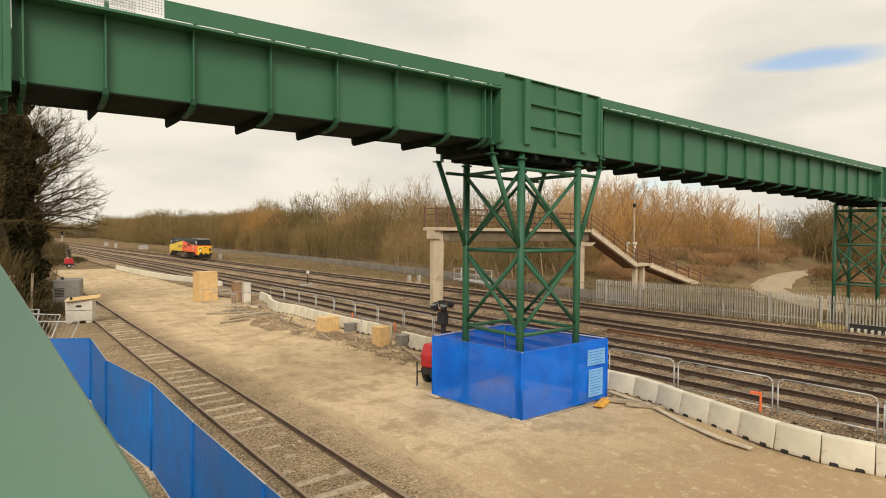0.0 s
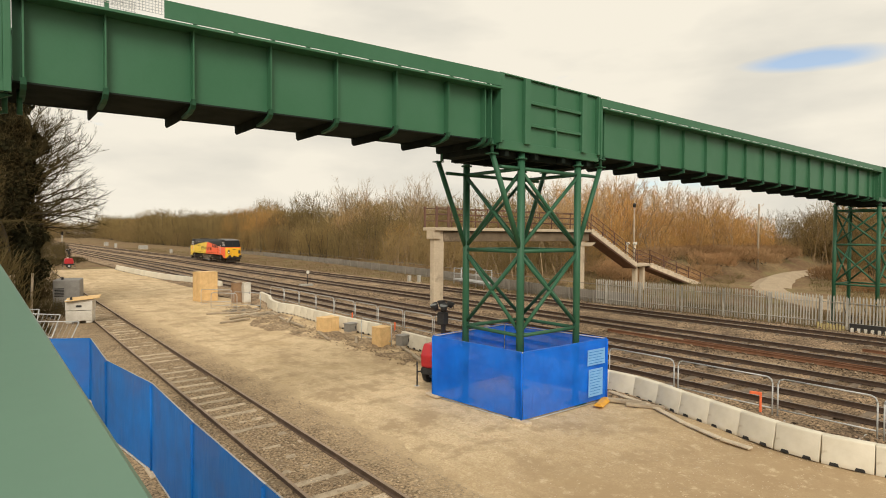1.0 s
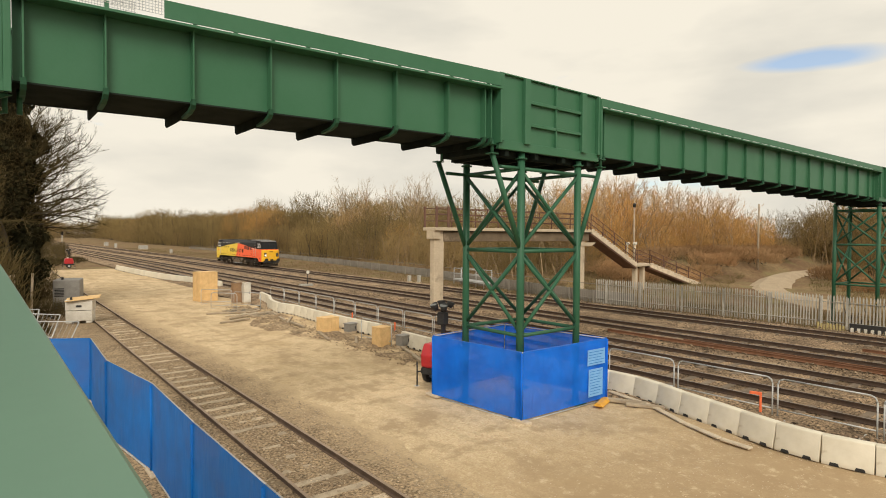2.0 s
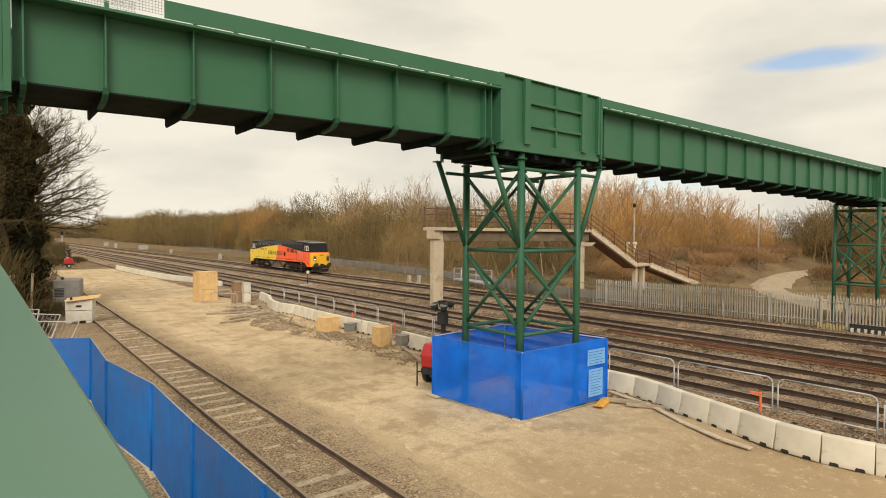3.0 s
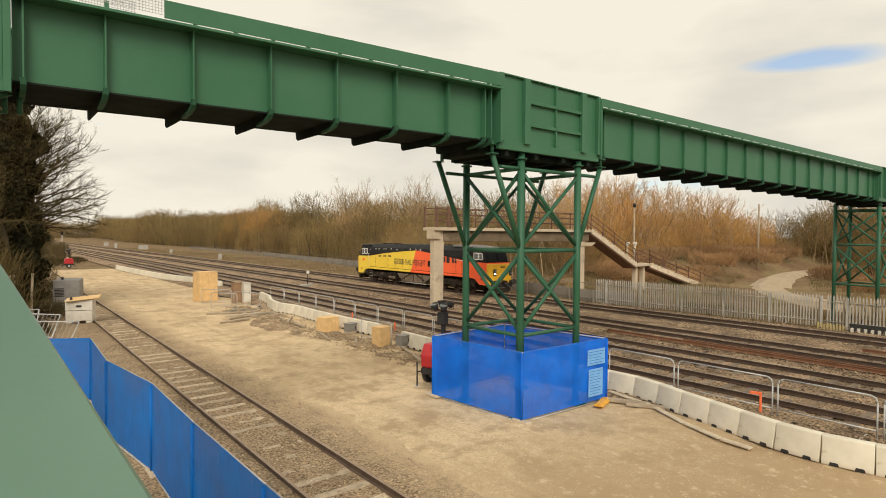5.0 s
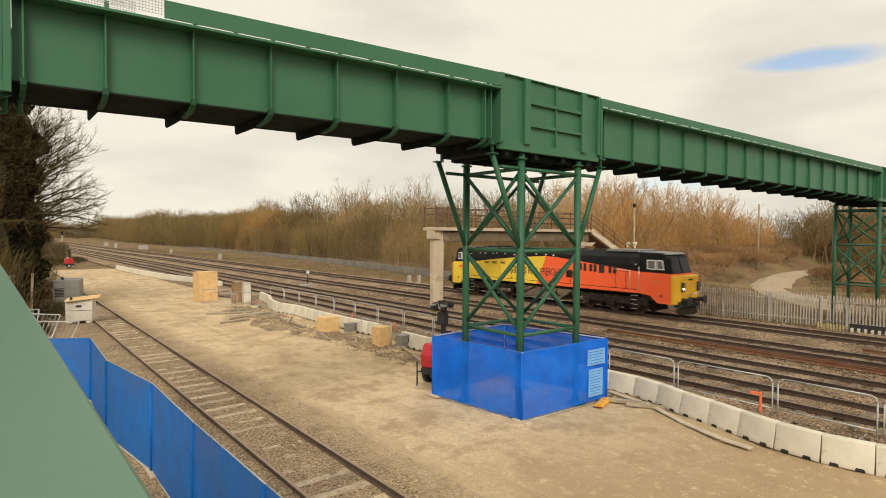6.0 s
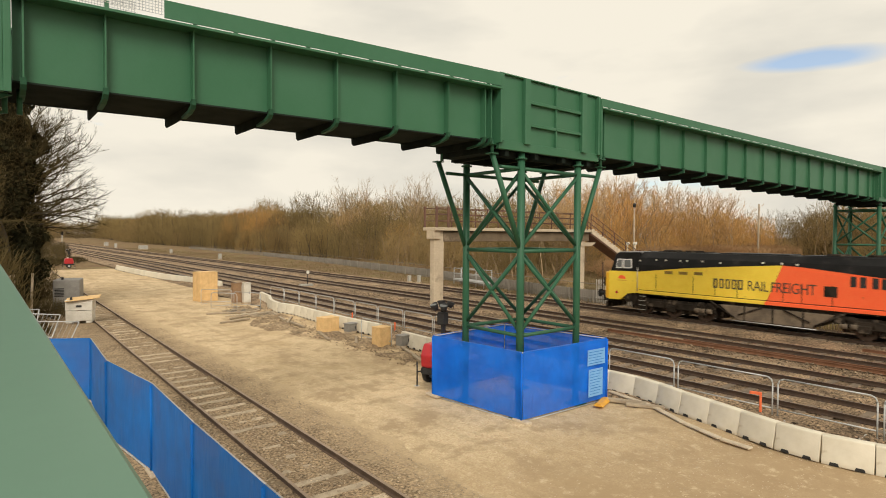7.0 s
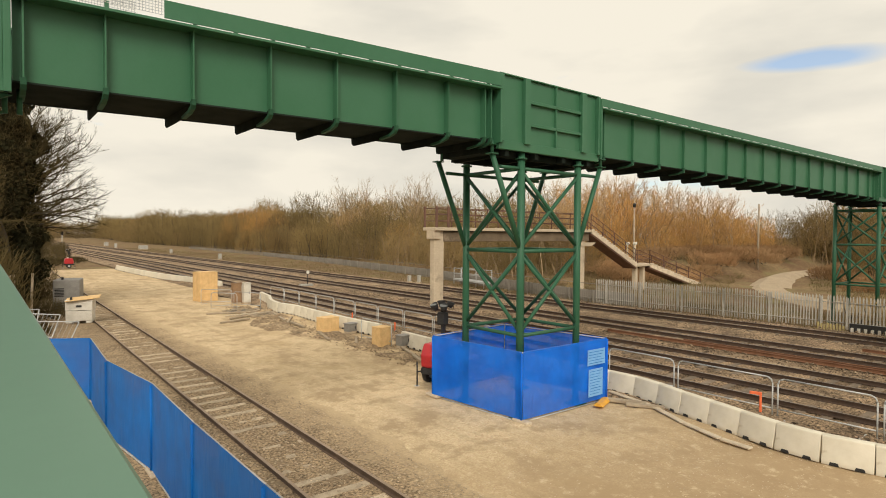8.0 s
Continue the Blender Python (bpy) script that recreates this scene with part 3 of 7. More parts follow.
# ---------------------------------------------------------------- new green footbridge
def girder_span(parent, x0, x1, zb0, zb1, zt0, zt1, stiff, plate_from, plate_top0, plate_top1, fin=0.19):
    """A half-through plate girder span: two webs, flanges, stiffeners, cross-beams, deck and parapet plates."""
    Y0, Y1 = 11.20, 13.0

    def lerp(a, c, x):
        return a + (c - a) * (x - x0) / (x1 - x0)

    for y in (Y0, Y1):
        inner = 1 if y == Y0 else -1
        bm = B()
        prism(bm, [(x0, zb0), (x1, zb1), (x1, zt1), (x0, zt0)], 1, y - 0.008, y + 0.008)
        part("web_plate", bm, "green", parent)
        bm = B()
        prism(bm, [(x0, zt0 - 0.015), (x1, zt1 - 0.015), (x1, zt1 + 0.035), (x0, zt0 + 0.035)], 1, y - 0.36 if inner > 0 else y - 0.1, y + 0.1 if inner > 0 else y + 0.36)
        part("top_flange", soften(bm, 0.006), "green", parent)
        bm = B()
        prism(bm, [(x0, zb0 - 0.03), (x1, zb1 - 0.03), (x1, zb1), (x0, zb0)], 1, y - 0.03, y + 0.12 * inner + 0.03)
        part("bottom_flange", bm, "deck_shade", parent)
        # parapet plate standing behind the flange on short packers, with a slit of light under it
        bm = B()
        prism(bm, [(plate_from, lerp(zt0, zt1, plate_from) + 0.063), (x1, zt1 + 0.063), (x1, plate_top1), (plate_from, lerp(plate_top0, plate_top1, plate_from))],
              1, y - 0.325 * inner - 0.008, y - 0.325 * inner + 0.008)
        part("parapet_plate", bm, "green", parent)
    for x in stiff:
        zb, zt = lerp(zb0, zb1, x), lerp(zt0, zt1, x)
        for y, s in ((Y0, -1), (Y1, 1)):
            bm = B()
            box(bm, x - 0.012, x + 0.012, min(y, y + fin * s), max(y, y + fin * s), zb + 0.02, zt - 0.02)
            part("stiffener", bm, "green", parent)
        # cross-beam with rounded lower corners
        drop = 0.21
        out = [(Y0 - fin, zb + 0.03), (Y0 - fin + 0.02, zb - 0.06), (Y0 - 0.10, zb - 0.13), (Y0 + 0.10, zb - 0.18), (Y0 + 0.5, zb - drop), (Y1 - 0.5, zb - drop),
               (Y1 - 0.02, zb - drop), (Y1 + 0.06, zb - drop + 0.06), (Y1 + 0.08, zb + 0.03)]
        beam = part("cross_beam", prism(B(), out, 0, x - 0.014, x + 0.014), "deck_shade", parent, "rounded cross-beam with underdeck shade in its colour")
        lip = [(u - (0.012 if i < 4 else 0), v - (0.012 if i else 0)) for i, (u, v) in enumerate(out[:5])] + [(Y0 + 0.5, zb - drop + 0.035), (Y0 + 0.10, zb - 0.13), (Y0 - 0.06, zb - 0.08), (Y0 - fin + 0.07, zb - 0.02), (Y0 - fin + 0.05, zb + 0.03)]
        part("beam_lip", prism(B(), lip, 0, x - 0.04, x + 0.04), "green_shade", beam, "rounded green lip")
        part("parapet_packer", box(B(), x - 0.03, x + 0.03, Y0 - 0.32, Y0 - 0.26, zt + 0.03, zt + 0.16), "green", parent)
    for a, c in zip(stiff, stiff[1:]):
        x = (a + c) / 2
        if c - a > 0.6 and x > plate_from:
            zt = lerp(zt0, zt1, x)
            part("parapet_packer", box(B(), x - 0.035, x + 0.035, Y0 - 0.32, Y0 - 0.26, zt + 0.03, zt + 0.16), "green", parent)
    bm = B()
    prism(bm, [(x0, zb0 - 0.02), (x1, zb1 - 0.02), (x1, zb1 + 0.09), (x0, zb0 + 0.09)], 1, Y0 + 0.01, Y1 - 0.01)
    part("deck_plate", bm, "deck_shade", parent, "deck plate with underside shade in its colour")


def mesh_panel(parent, x0, x1, y, z0, z1, pitch=0.05, r=0.0035):
    bm = B()
    k = int((x1 - x0) / pitch)
    for i in range(k + 1):
        x = x0 + i * pitch
        box(bm, x - r, x + r, y - r, y + r, z0, z1)
    for i in range(int((z1 - z0) / pitch) + 1):
        box(bm, x0, x1, y - r, y + r, z0 + i * pitch - r, z0 + i * pitch + r)
    return part("mesh_infill", bm, "galv", parent, "pale welded wire mesh")


def landing(parent, x0, x1, z0, z1, panels=True):
    """The box over a tower: stiff parapet plate with ribs, on a deep fascia beam."""
    Y0, Y1 = 11.04, 13.25
    for y, s in ((Y0, -1), (Y1, 1)):
        part("parapet_wall", soften(box(B(), x0, x1, y - 0.006, y + 0.006, z0 + 0.2, z1), 0.002), "green", parent)
        part("fascia_beam", soften(box(B(), x0 - 0.04, x1 + 0.04, min(y - 0.06, y + 0.06), y + 0.06, z0, z0 + 0.24), 0.008), "green", parent)
        part("capping", soften(box(B(), x0 - 0.03, x1 + 0.03, y - 0.08, y + 0.08, z1, z1 + 0.035), 0.006), "green", parent)
        posts = (x0 + 0.03, x0 + (x1 - x0) * 0.235, x0 + (x1 - x0) * 0.82, x1 - 0.03)
        for i, x in enumerate(posts):
            w = 0.05 if i in (0, 3) else 0.11
            lo, hi = sorted((y, y + 0.14 * s))
            part("parapet_post", soften(box(B(), x - w, x + w, lo, hi, z0 + 0.2, z1), 0.008), "green", parent)
        xm = (posts[1] + posts[2]) / 2
        lo, hi = sorted((y, y + 0.10 * s))
        part("centre_rib", soften(box(B(), xm - 0.02, xm + 0.02, lo, hi, z0 + 0.24, z1), 0.004), "green", parent)
        for f in (0.31, 0.66):
            z = z0 + 0.2 + (z1 - z0 - 0.2) * f
            part("parapet_rib", soften(box(B(), posts[1] + 0.11, posts[2] - 0.11, lo, hi, z - 0.045, z + 0.045), 0.008), "green", parent)
    part("deck_plate", box(B(), x0, x1, Y0 + 0.07, Y1 - 0.07, z0 + 0.03, z0 + 0.14), "deck_shade", parent, "deck plate with underside shade in its colour")
    # floor beams get the underside's shade colour instead of bridge green
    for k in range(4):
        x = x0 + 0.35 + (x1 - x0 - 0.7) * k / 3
        part("floor_beam", soften(box(B(), x - 0.07, x + 0.07, Y0 + 0.02, Y1 - 0.02, z0 - 0.16, z0 + 0.03), 0.006), "deck_shade", parent)


def tower(x, y, wx, wy, z_top, reach, label):
    """Braced steel trestle: four tubes, two tiers of X-bracing, raking struts under the landing."""
    tw = thing("bridge_tower", label, "bridge tower", pose(x, y, 0), group="bridge towers")
    tw_legs = [(0, 0), (wx, 0), (wx, wy), (0, wy)]
    z1, z2, z3 = 2.35, 4.72, z_top - 0.42
    for lx, ly in tw_legs:
        leg = part("leg", tube(B(), (lx, ly, 0), (lx, ly, z_top), 0.105, seg=16), "green_tower_shade", tw)
        part("flange_ring", tube(B(), (lx, ly, z_top - 0.17), (lx, ly, z_top - 0.13), 0.165, seg=16), "green_tower_shade", leg)
        part("base_plate", soften(box(B(), lx - 0.24, lx + 0.24, ly - 0.24, ly + 0.24, 0.0, 0.035), 0.005), "green_tower_shade", leg)
    for i in range(4):
        a, c = Vector((*tw_legs[i], 0)), Vector((*tw_legs[(i + 1) % 4], 0))
        for z in (z1, z2, z3):
            part("girt", tube(B(), a + Vector((0, 0, z)), c + Vector((0, 0, z)), 0.055, seg=10), "green_tower_shade", tw)
        for lo, hi in ((z1 + 0.1, z2 - 0.1), (z2 + 0.1, z3 - 0.06)):
            part("brace", tube(B(), a + Vector((0, 0, lo)), c + Vector((0, 0, hi)), 0.055, seg=10), "green_tower_shade", tw)
            part("brace", tube(B(), c + Vector((0, 0, lo)), a + Vector((0, 0, hi)), 0.055, seg=10), "green_tower_shade", tw)
    if reach == 0:
        tw.matrix_basis = pose(x, y, 0, 0, 0, -2.6)
        return tw
    for ly in (0, wy):
        for lx, ex in ((0, -reach), (wx, wx + reach)):
            rk = part("raking_strut", tube(B(), (lx, ly, z2 + 0.02), (ex, ly, z_top - 0.1), 0.075, seg=12), "green_tower_shade", tw)
            part("strut_plate", soften(box(B(), ex - 0.13, ex + 0.13, ly - 0.12, ly + 0.12, z_top - 0.12, z_top - 0.09), 0.004), "green_tower_shade", rk)
            part("strut_tie", tube(B(), (lx, ly, z3), (ex * 0.72 + lx * 0.28, ly, z3), 0.05, seg=8), "green_tower_shade", tw)
    return tw


def green_footbridge():
    fb = thing("footbridge_span", "new green steel plate-girder footbridge span over the siding", "footbridge", group="footbridge spans")
    girder_span(fb, 0.42, 10.72, 7.52, 7.69, 8.78, 9.01, [0.53 + 0.02, 1.66, 3.05, 4.50, 5.96, 7.48, 9.02, 10.24, 10.46], 2.53, 9.14, 9.42)
    mesh_panel(fb, 0.44, 2.52, 10.88, 8.94, 9.85)
    mesh_panel(fb, 0.44, 2.52, 13.11, 8.94, 9.85)
    far = thing("footbridge_span", "long green steel plate-girder footbridge span over the main line", "footbridge", group="footbridge spans")
    girder_span(far, 15.04, 39.33, 7.68, 7.40, 9.10, 8.81, [15.45 + 1.515 * k for k in range(16)] + [38.95], 15.05, 9.41, 9.11, fin=0.11)
    mesh_panel(far, 37.4, 39.1, 13.0, 8.9, 9.2)
    skew = Matrix.Translation((15.22, 11.1, 0)) @ Matrix.Rotation(radians(-2.6), 4, "Z") @ Matrix.Translation((-15.22, -11.1, 0))
    far.matrix_basis = skew
    la = thing("footbridge_landing", "green steel landing box with ribbed parapet over the trestle", "footbridge landing", group="footbridge landings")
    landing(la, 10.75, 14.98, 7.46, 9.44)
    for x, xs in ((10.42, 10.64), (15.14, 15.36)):
        part("bearing_beam", soften(box(B(), x, x + 0.44, 11.45, 13.0, 7.352, 7.60), 0.01), "deck_shade", la, "cross-beam on the raking struts, coloured shade-dark")
        for y in (11.164, 13.30):
            part("bearing_stub", tube(B(), (xs, y, 7.35), (xs, y, 7.70), 0.05, seg=10), "green_tower_shade", la)
            part("bearing_plate", soften(box(B(), xs - 0.14, xs + 0.14, y - 0.12, y + 0.12, 7.56, 7.585), 0.004), "green_tower_shade", la)
    for y in (11.30, 13.00):
        part("bearing_girder", soften(box(B(), 10.87, 15.13, y, y + 0.16, 7.30, 7.455), 0.008), "deck_shade", la)
    for x in (10.66, 14.99):
        for y in (10.865, 13.03):
            part("end_closer", soften(box(B(), x, x + 0.065, y, y + 0.37, 7.6, 9.40), 0.006), "green", la)
    lb = thing("footbridge_landing", "green steel landing box at the far end of the bridge", "footbridge landing", group="footbridge landings")
    landing(lb, 39.35, 43.4, 7.20, 9.12)
    lb.matrix_basis = skew
    for y in (11.03, 13.03):
        part("end_closer", soften(box(B(), 39.29, 39.36, y, y + 0.2, 7.3, 9.05), 0.006), "green", lb)
    tower(11.756, 11.164, 2.484, 2.307, 7.44, 1.12, "green braced steel trestle tower standing inside blue netting")
    tower(40.05, 10.05, 2.3, 2.2, 7.18, 0.0, "green braced steel trestle tower at the far end of the bridge")


green_footbridge()


def near_landing():
    """The landing and stair head by which the near span is reached; the camera stands on its lower landing."""
    st = thing("stair_landing", "green steel stair landing with solid parapet beside the siding", "stair landing")
    par = part("parapet", soften(box(B(), -0.07, 0.03, -2.0, 6.5, 3.75, 4.985), 0.006), "green", st, "green parapet plate under the capping")
    part("capping", soften(box(B(), -0.16, 0.080, -2.0, 6.5, 4.985, 5.004), 0.004), "green_skylit", par, "broad green parapet capping, sky sheen in its pale colour")
    part("landing_deck", box(B(), -2.2, 0.06, -2.0, 6.5, 3.62, 3.75), "green_shade", st)
    part("far_parapet", soften(box(B(), -2.3, -2.2, -2.0, 6.5, 3.62, 4.985), 0.006), "green", st)
    for y in (-1.5, 2.2, 6.0):
        for x in (-0.1, -2.0):
            part("column", tube(B(), (x, y, -0.1), (x, y, 3.62), 0.09, seg=12), "green", st)
    hd = thing("footbridge_landing", "green steel landing carrying the end of the near span", "footbridge landing", group="footbridge landings")
    part("end_wall", soften(box(B(), -2.0, 0.30, 11.04, 11.06, 7.45, 9.6), 0.004), "green", hd)
    part("end_fascia", soften(box(B(), -2.0, 0.38, 10.98, 11.10, 7.30, 7.46), 0.006), "green", hd)
    part("end_post", soften(box(B(), 0.30, 0.40, 10.96, 11.08, 7.30, 9.6), 0.006), "green", hd)
    part("end_post", soften(box(B(), 0.08, 0.16, 10.98, 11.04, 7.40, 9.6), 0.006), "green", hd)
    part("end_deck", box(B(), -2.0, 0.4, 11.1, 13.1, 7.42, 7.55), "deck_shade", hd)
    part("end_bracket", prism(B(), [(0.42, 7.3), (-1.2, 7.3), (-1.2, 6.55)], 1, 11.2, 11.3), "green_shade", hd)
    part("end_bracket", prism(B(), [(0.42, 7.3), (-1.2, 7.3), (-1.2, 6.55)], 1, 12.8, 12.9), "green_shade", hd)
    for y in (11.3, 12.9):
        part("end_column", tube(B(), (-1.6, y, -0.1), (-1.6, y, 7.42), 0.14, seg=14), "green", hd)
    for x in (0.33, 0.52):
        part("bearing_bolt", tube(B(), (x, 11.5, 7.05), (x, 11.5, 7.45), 0.04, seg=8), "green_shade", hd)


near_landing()


# ---------------------------------------------------------------- blue netting fences
def net_panel(parent, a, c, h=1.95, sag=0.03, seed=1, low=0.03, cloth="net"):
    """A mesh fence panel between two ground points: tube frame, netting that bellies a little, rubber-footed."""
    a, c = Vector((*a, 0)), Vector((*c, 0))
    d = c - a
    nrm = Vector((-d.y, d.x, 0)).normalized()
    up = Vector((0, 0, 1))
    bm = B()
    for p, q in ((a + up * low, a + up * h), (c + up * low, c + up * h), (a + up * h, c + up * h), (a + up * low, c + up * low)):
        tube(bm, p, q, 0.018, seg=6)
    fr = part("panel_frame", bm, "galv", parent, "galvanised tube panel frame")
    bm = B()
    nx, nz = 14, 10
    g = []
    for i in range(nx + 1):
        row = []
        for j in range(nz + 1):
            u, v = i / nx, j / nz
            bulge = math.sin(u * math.pi) * math.sin(v * math.pi) * sag + noise.noise(Vector((u * 3 + seed, v * 3, seed))) * 0.022
            row.append(bm.verts.new(a + d * u + up * (low + 0.07 + (h - low - 0.045) * v) + nrm * (abs(bulge) * 0.6 + 0.024)))
        g.append(row)
    for i in range(nx):
        for j in range(nz):
            f = bm.faces.new((g[i][j], g[i + 1][j], g[i + 1][j + 1], g[i][j + 1]))
            f.smooth = True
    net = part("netting", bm, cloth, parent, "blue debris netting", smooth=True)
    bm = B()
    tube(bm, a + nrm * 0.03 + up * low, a + nrm * 0.03 + up * (h - 0.02), 0.035, seg=6)
    part("overlap_fold", bm, cloth, net)
    return nrm


def net_fence(name, label, points, closed=False):
    f = thing(name, label, "fence", group="blue netting fences")
    pts = points + [points[0]] if closed else points
    for i in range(len(pts) - 1):
        net_panel(f, pts[i], pts[i + 1], seed=i * 3.7 + len(points), cloth="net_thin" if closed else "net")
    for p in points:
        bm = soften(box(B(), p[0] - 0.11, p[0] + 0.11, p[1] - 0.3, p[1] + 0.3, 0.0, 0.10), 0.03)
        part("fence_foot", bm, "concrete", f, "pale block foot")
    return f


tower_fence = net_fence("netting_fence", "bright blue debris netting on mesh panels round the trestle foot",
                        [(11.55, 10.86), (11.22, 14.40), (14.75, 14.75), (15.28, 10.80)], closed=True)


def notices(parent):
    a, c = Vector((11.55, 10.86, 0)), Vector((15.28, 10.80, 0))
    d = (c - a).normalized()
    up = Vector((0, 0, 1))
    for u, w, z0, z1 in ((2.72, 0.84, 1.22, 1.70), (2.78, 0.68, 0.26, 1.10)):
        bm = B()
        m = Matrix.Translation(a + d * u + Vector((0, -0.075, 0))) @ Matrix.Rotation(math.atan2(d.y, d.x), 4, "Z")
        box(bm, 0, w, -0.006, 0.002, z0, z1, m)
        s = part("notice", bm, "paper", parent, "pale blue printed notice board")
        bm = B()
        rows = int((z1 - z0) / 0.085)
        for k in range(rows):
            z = z1 - 0.07 - k * 0.085
            box(bm, 0.06, w - 0.06 - 0.07 * (k % 3), -0.010, -0.007, z - 0.014, z, m)
        part("printed_lines", bm, "net", s)


notices(tower_fence)
net_fence("netting_fence", "blue debris netting on mesh panels beside the siding",
          [(2.90, 1.6), (2.86, 4.3), (2.82, 7.1), (2.80, 10.2), (2.84, 13.4), (2.46, 16.5), (2.60, 20.3), (1.2, 21.2)])


def folded_panels():
    for k, (x, y, t) in enumerate(((1.9, 27.6, 26), (2.3, 26.2, 38), (1.6, 29.4, 20))):
        f = thing("mesh_fence", "leaning bare wire mesh fence panel stacked behind the netting", "fence panel", pose(x, y, 0.1, 0, t, 40 + 9 * k), group="spare fence panels")
        for p, q in (((0, 0, 0), (0, 0, 1.9)), ((0, 2.6, 0), (0, 2.6, 1.9)), ((0, 0, 1.9), (0, 2.6, 1.9)), ((0, 0, 0), (0, 2.6, 0)), ((0, 0, 0.95), (0, 2.6, 0.95))):
            part("frame_tube", tube(B(), p, q, 0.022, seg=6), "galv", f)
        for i in range(1, 13):
            part("wire", tube(B(), (0, i * 0.2, 0), (0, i * 0.2, 1.9), 0.006, seg=4), "galv", f)


folded_panels()


# ---------------------------------------------------------------- yard things
def barrier_mesh():
    """A water-filled plastic barrier just under a metre long: splayed foot, waist, forklift slots, end lugs."""
    sec = [(-0.22, 0), (0.22, 0), (0.215, 0.10), (0.15, 0.34), (0.115, 0.60), (0.095, 0.63), (-0.095, 0.63), (-0.115, 0.60), (-0.15, 0.34), (-0.215, 0.10)]
    bm = prism(B(), sec, 1, -0.488, 0.488)
    soften(bm, 0.012, 2, 0.3)
    return mesh_of("shell", bm, "barrier", True)


def plastic_barriers():
    shell = barrier_mesh()
    # solid black blocks stand in for the shadow inside the fork slots
    slot = mesh_of("fork_slot", soften(prism(B(), [(-0.10, 0.0), (0.10, 0.0), (0.075, 0.075), (-0.075, 0.075)], 0, -0.228, 0.228), 0.008), "dark")
    lug = mesh_of("end_lug", tube(B(), (0, 0.475, 0.04), (0, 0.475, 0.54), 0.045, seg=10), "barrier")
    mark = mesh_of("maker_mark", box(B(), -0.137, -0.128, -0.15, 0.15, 0.48, 0.55), "grey")
    first = thing("plastic_barrier", "dirty cream plastic water-filled barrier at the yard edge", "barrier", group="plastic barriers")
    part("shell", shell, "barrier", first)
    for y in (-0.24, 0.24):
        part("fork_slot", slot, "dark", first).matrix_basis = pose(0, y, 0)
    part("end_lug", lug, "barrier", first)
    part("maker_mark", mark, "grey", first).matrix_basis = Matrix.Rotation(radians(7), 4, "Y") @ pose(0.058, 0, 0.0)
    line = [(15.75, 1.9), (15.35, 3.4), (15.12, 4.1), (15.05, 5.0), (15.2, 6.1), (15.55, 7.1), (15.95, 8.7), (16.45, 10.0), (16.45, 11.5), (16.15, 14.5),
            (15.7, 17), (15.35, 20.1), (15.45, 23.0)]
    gap2 = [(15.75, 24.6), (15.6, 27.5), (15.55, 31), (15.7, 34.6), (15.35, 36.4), (15.7, 38.6), (16.6, 41.0), (17.2, 44.5)]
    far = [(17.6, 49.0), (17.9, 51.6)]
    far2 = [(17.9, 56.0), (17.0, 64.0), (16.0, 70.0), (15.4, 80.0), (15.0, 93.0)]
    rnd = random.Random(5)
    started = False
    for poly in (line, gap2, far, far2):
        pts = [Vector((*p, 0)) for p in poly]
        # march along the line in steps of one barrier
        dist = [0]
        for p, q in zip(pts, pts[1:]):
            dist.append(dist[-1] + (q - p).length)
        s = 0.0

        def point(s):
            for i in range(len(pts) - 1):
                if s <= dist[i + 1] or i == len(pts) - 2:
                    return pts[i].lerp(pts[i + 1], (s - dist[i]) / (dist[i + 1] - dist[i]))

        while s + 0.975 <= dist[-1]:
            p, q = point(s), point(s + 0.975)
            mid, d = (p + q) / 2, q - p
            m = Matrix.Translation((mid.x, mid.y, 0.02)) @ Matrix.Rotation(math.atan2(-d.x, d.y) + radians(rnd.uniform(-0.8, 0.8)), 4, "Z")
            if not started:
                first.matrix_basis, started = m, True
            else:
                copy_thing(first, m)
            s += 0.98


plastic_barriers()


def crowd_barrier(a, c, z=0.15):
    """Galvanised pedestrian barrier: bent tube frame, mid rail, thin uprights, two feet."""
    a, c = Vector((*a, z)), Vector((*c, z))
    L = (c - a).length
    cb = thing("pedestrian_barrier", "galvanised tube pedestrian barrier beside the running lines", "pedestrian barrier",
               Matrix.Translation(a) @ Matrix.Rotation(math.atan2((c - a).y, (c - a).x), 4, "Z"), group="pedestrian barriers")
    bm = B()
    ring = [(0.02, 0.0), (0.02, 0.92), (0.06, 1.03), (0.16, 1.08), (L - 0.16, 1.08), (L - 0.06, 1.03), (L - 0.02, 0.92), (L - 0.02, 0.0)]
    for p, q in zip(ring, ring[1:]):
        tube(bm, (p[0], 0, p[1]), (q[0], 0, q[1]), 0.021, seg=8)
    part("frame", bm, "galv", cb)
    part("bottom_rail", tube(B(), (0.02, 0, 0.22), (L - 0.02, 0, 0.22), 0.018, seg=6), "galv", cb)
    for x in (0.3, L - 0.3):
        part("foot", soften(box(B(), x - 0.025, x + 0.025, -0.3, 0.3, 0, 0.02), 0.004), "galv", cb)


ys = [1.6, 4.2, 6.62, 9.55, 12.1, 14.6, 17.1, 19.6, 22.1, 24.6, 27.1, 29.6, 32.1, 34.6, 37.1, 39.6, 42.1]
for y0, y1 in zip(ys, ys[1:]):
    crowd_barrier((17.28 - 0.004 * y0, y0 + 0.05), (17.28 - 0.004 * y1, y1 - 0.05))
for a, c in (((12.4, 41.0), (13.6, 39.2)), ((13.9, 40.8), (15.0, 38.6)), ((14.4, 24.2), (14.7, 22.0)), ((12.6, 44.0), (14.2, 42.0))):
    crowd_barrier(a, c, 0.02)


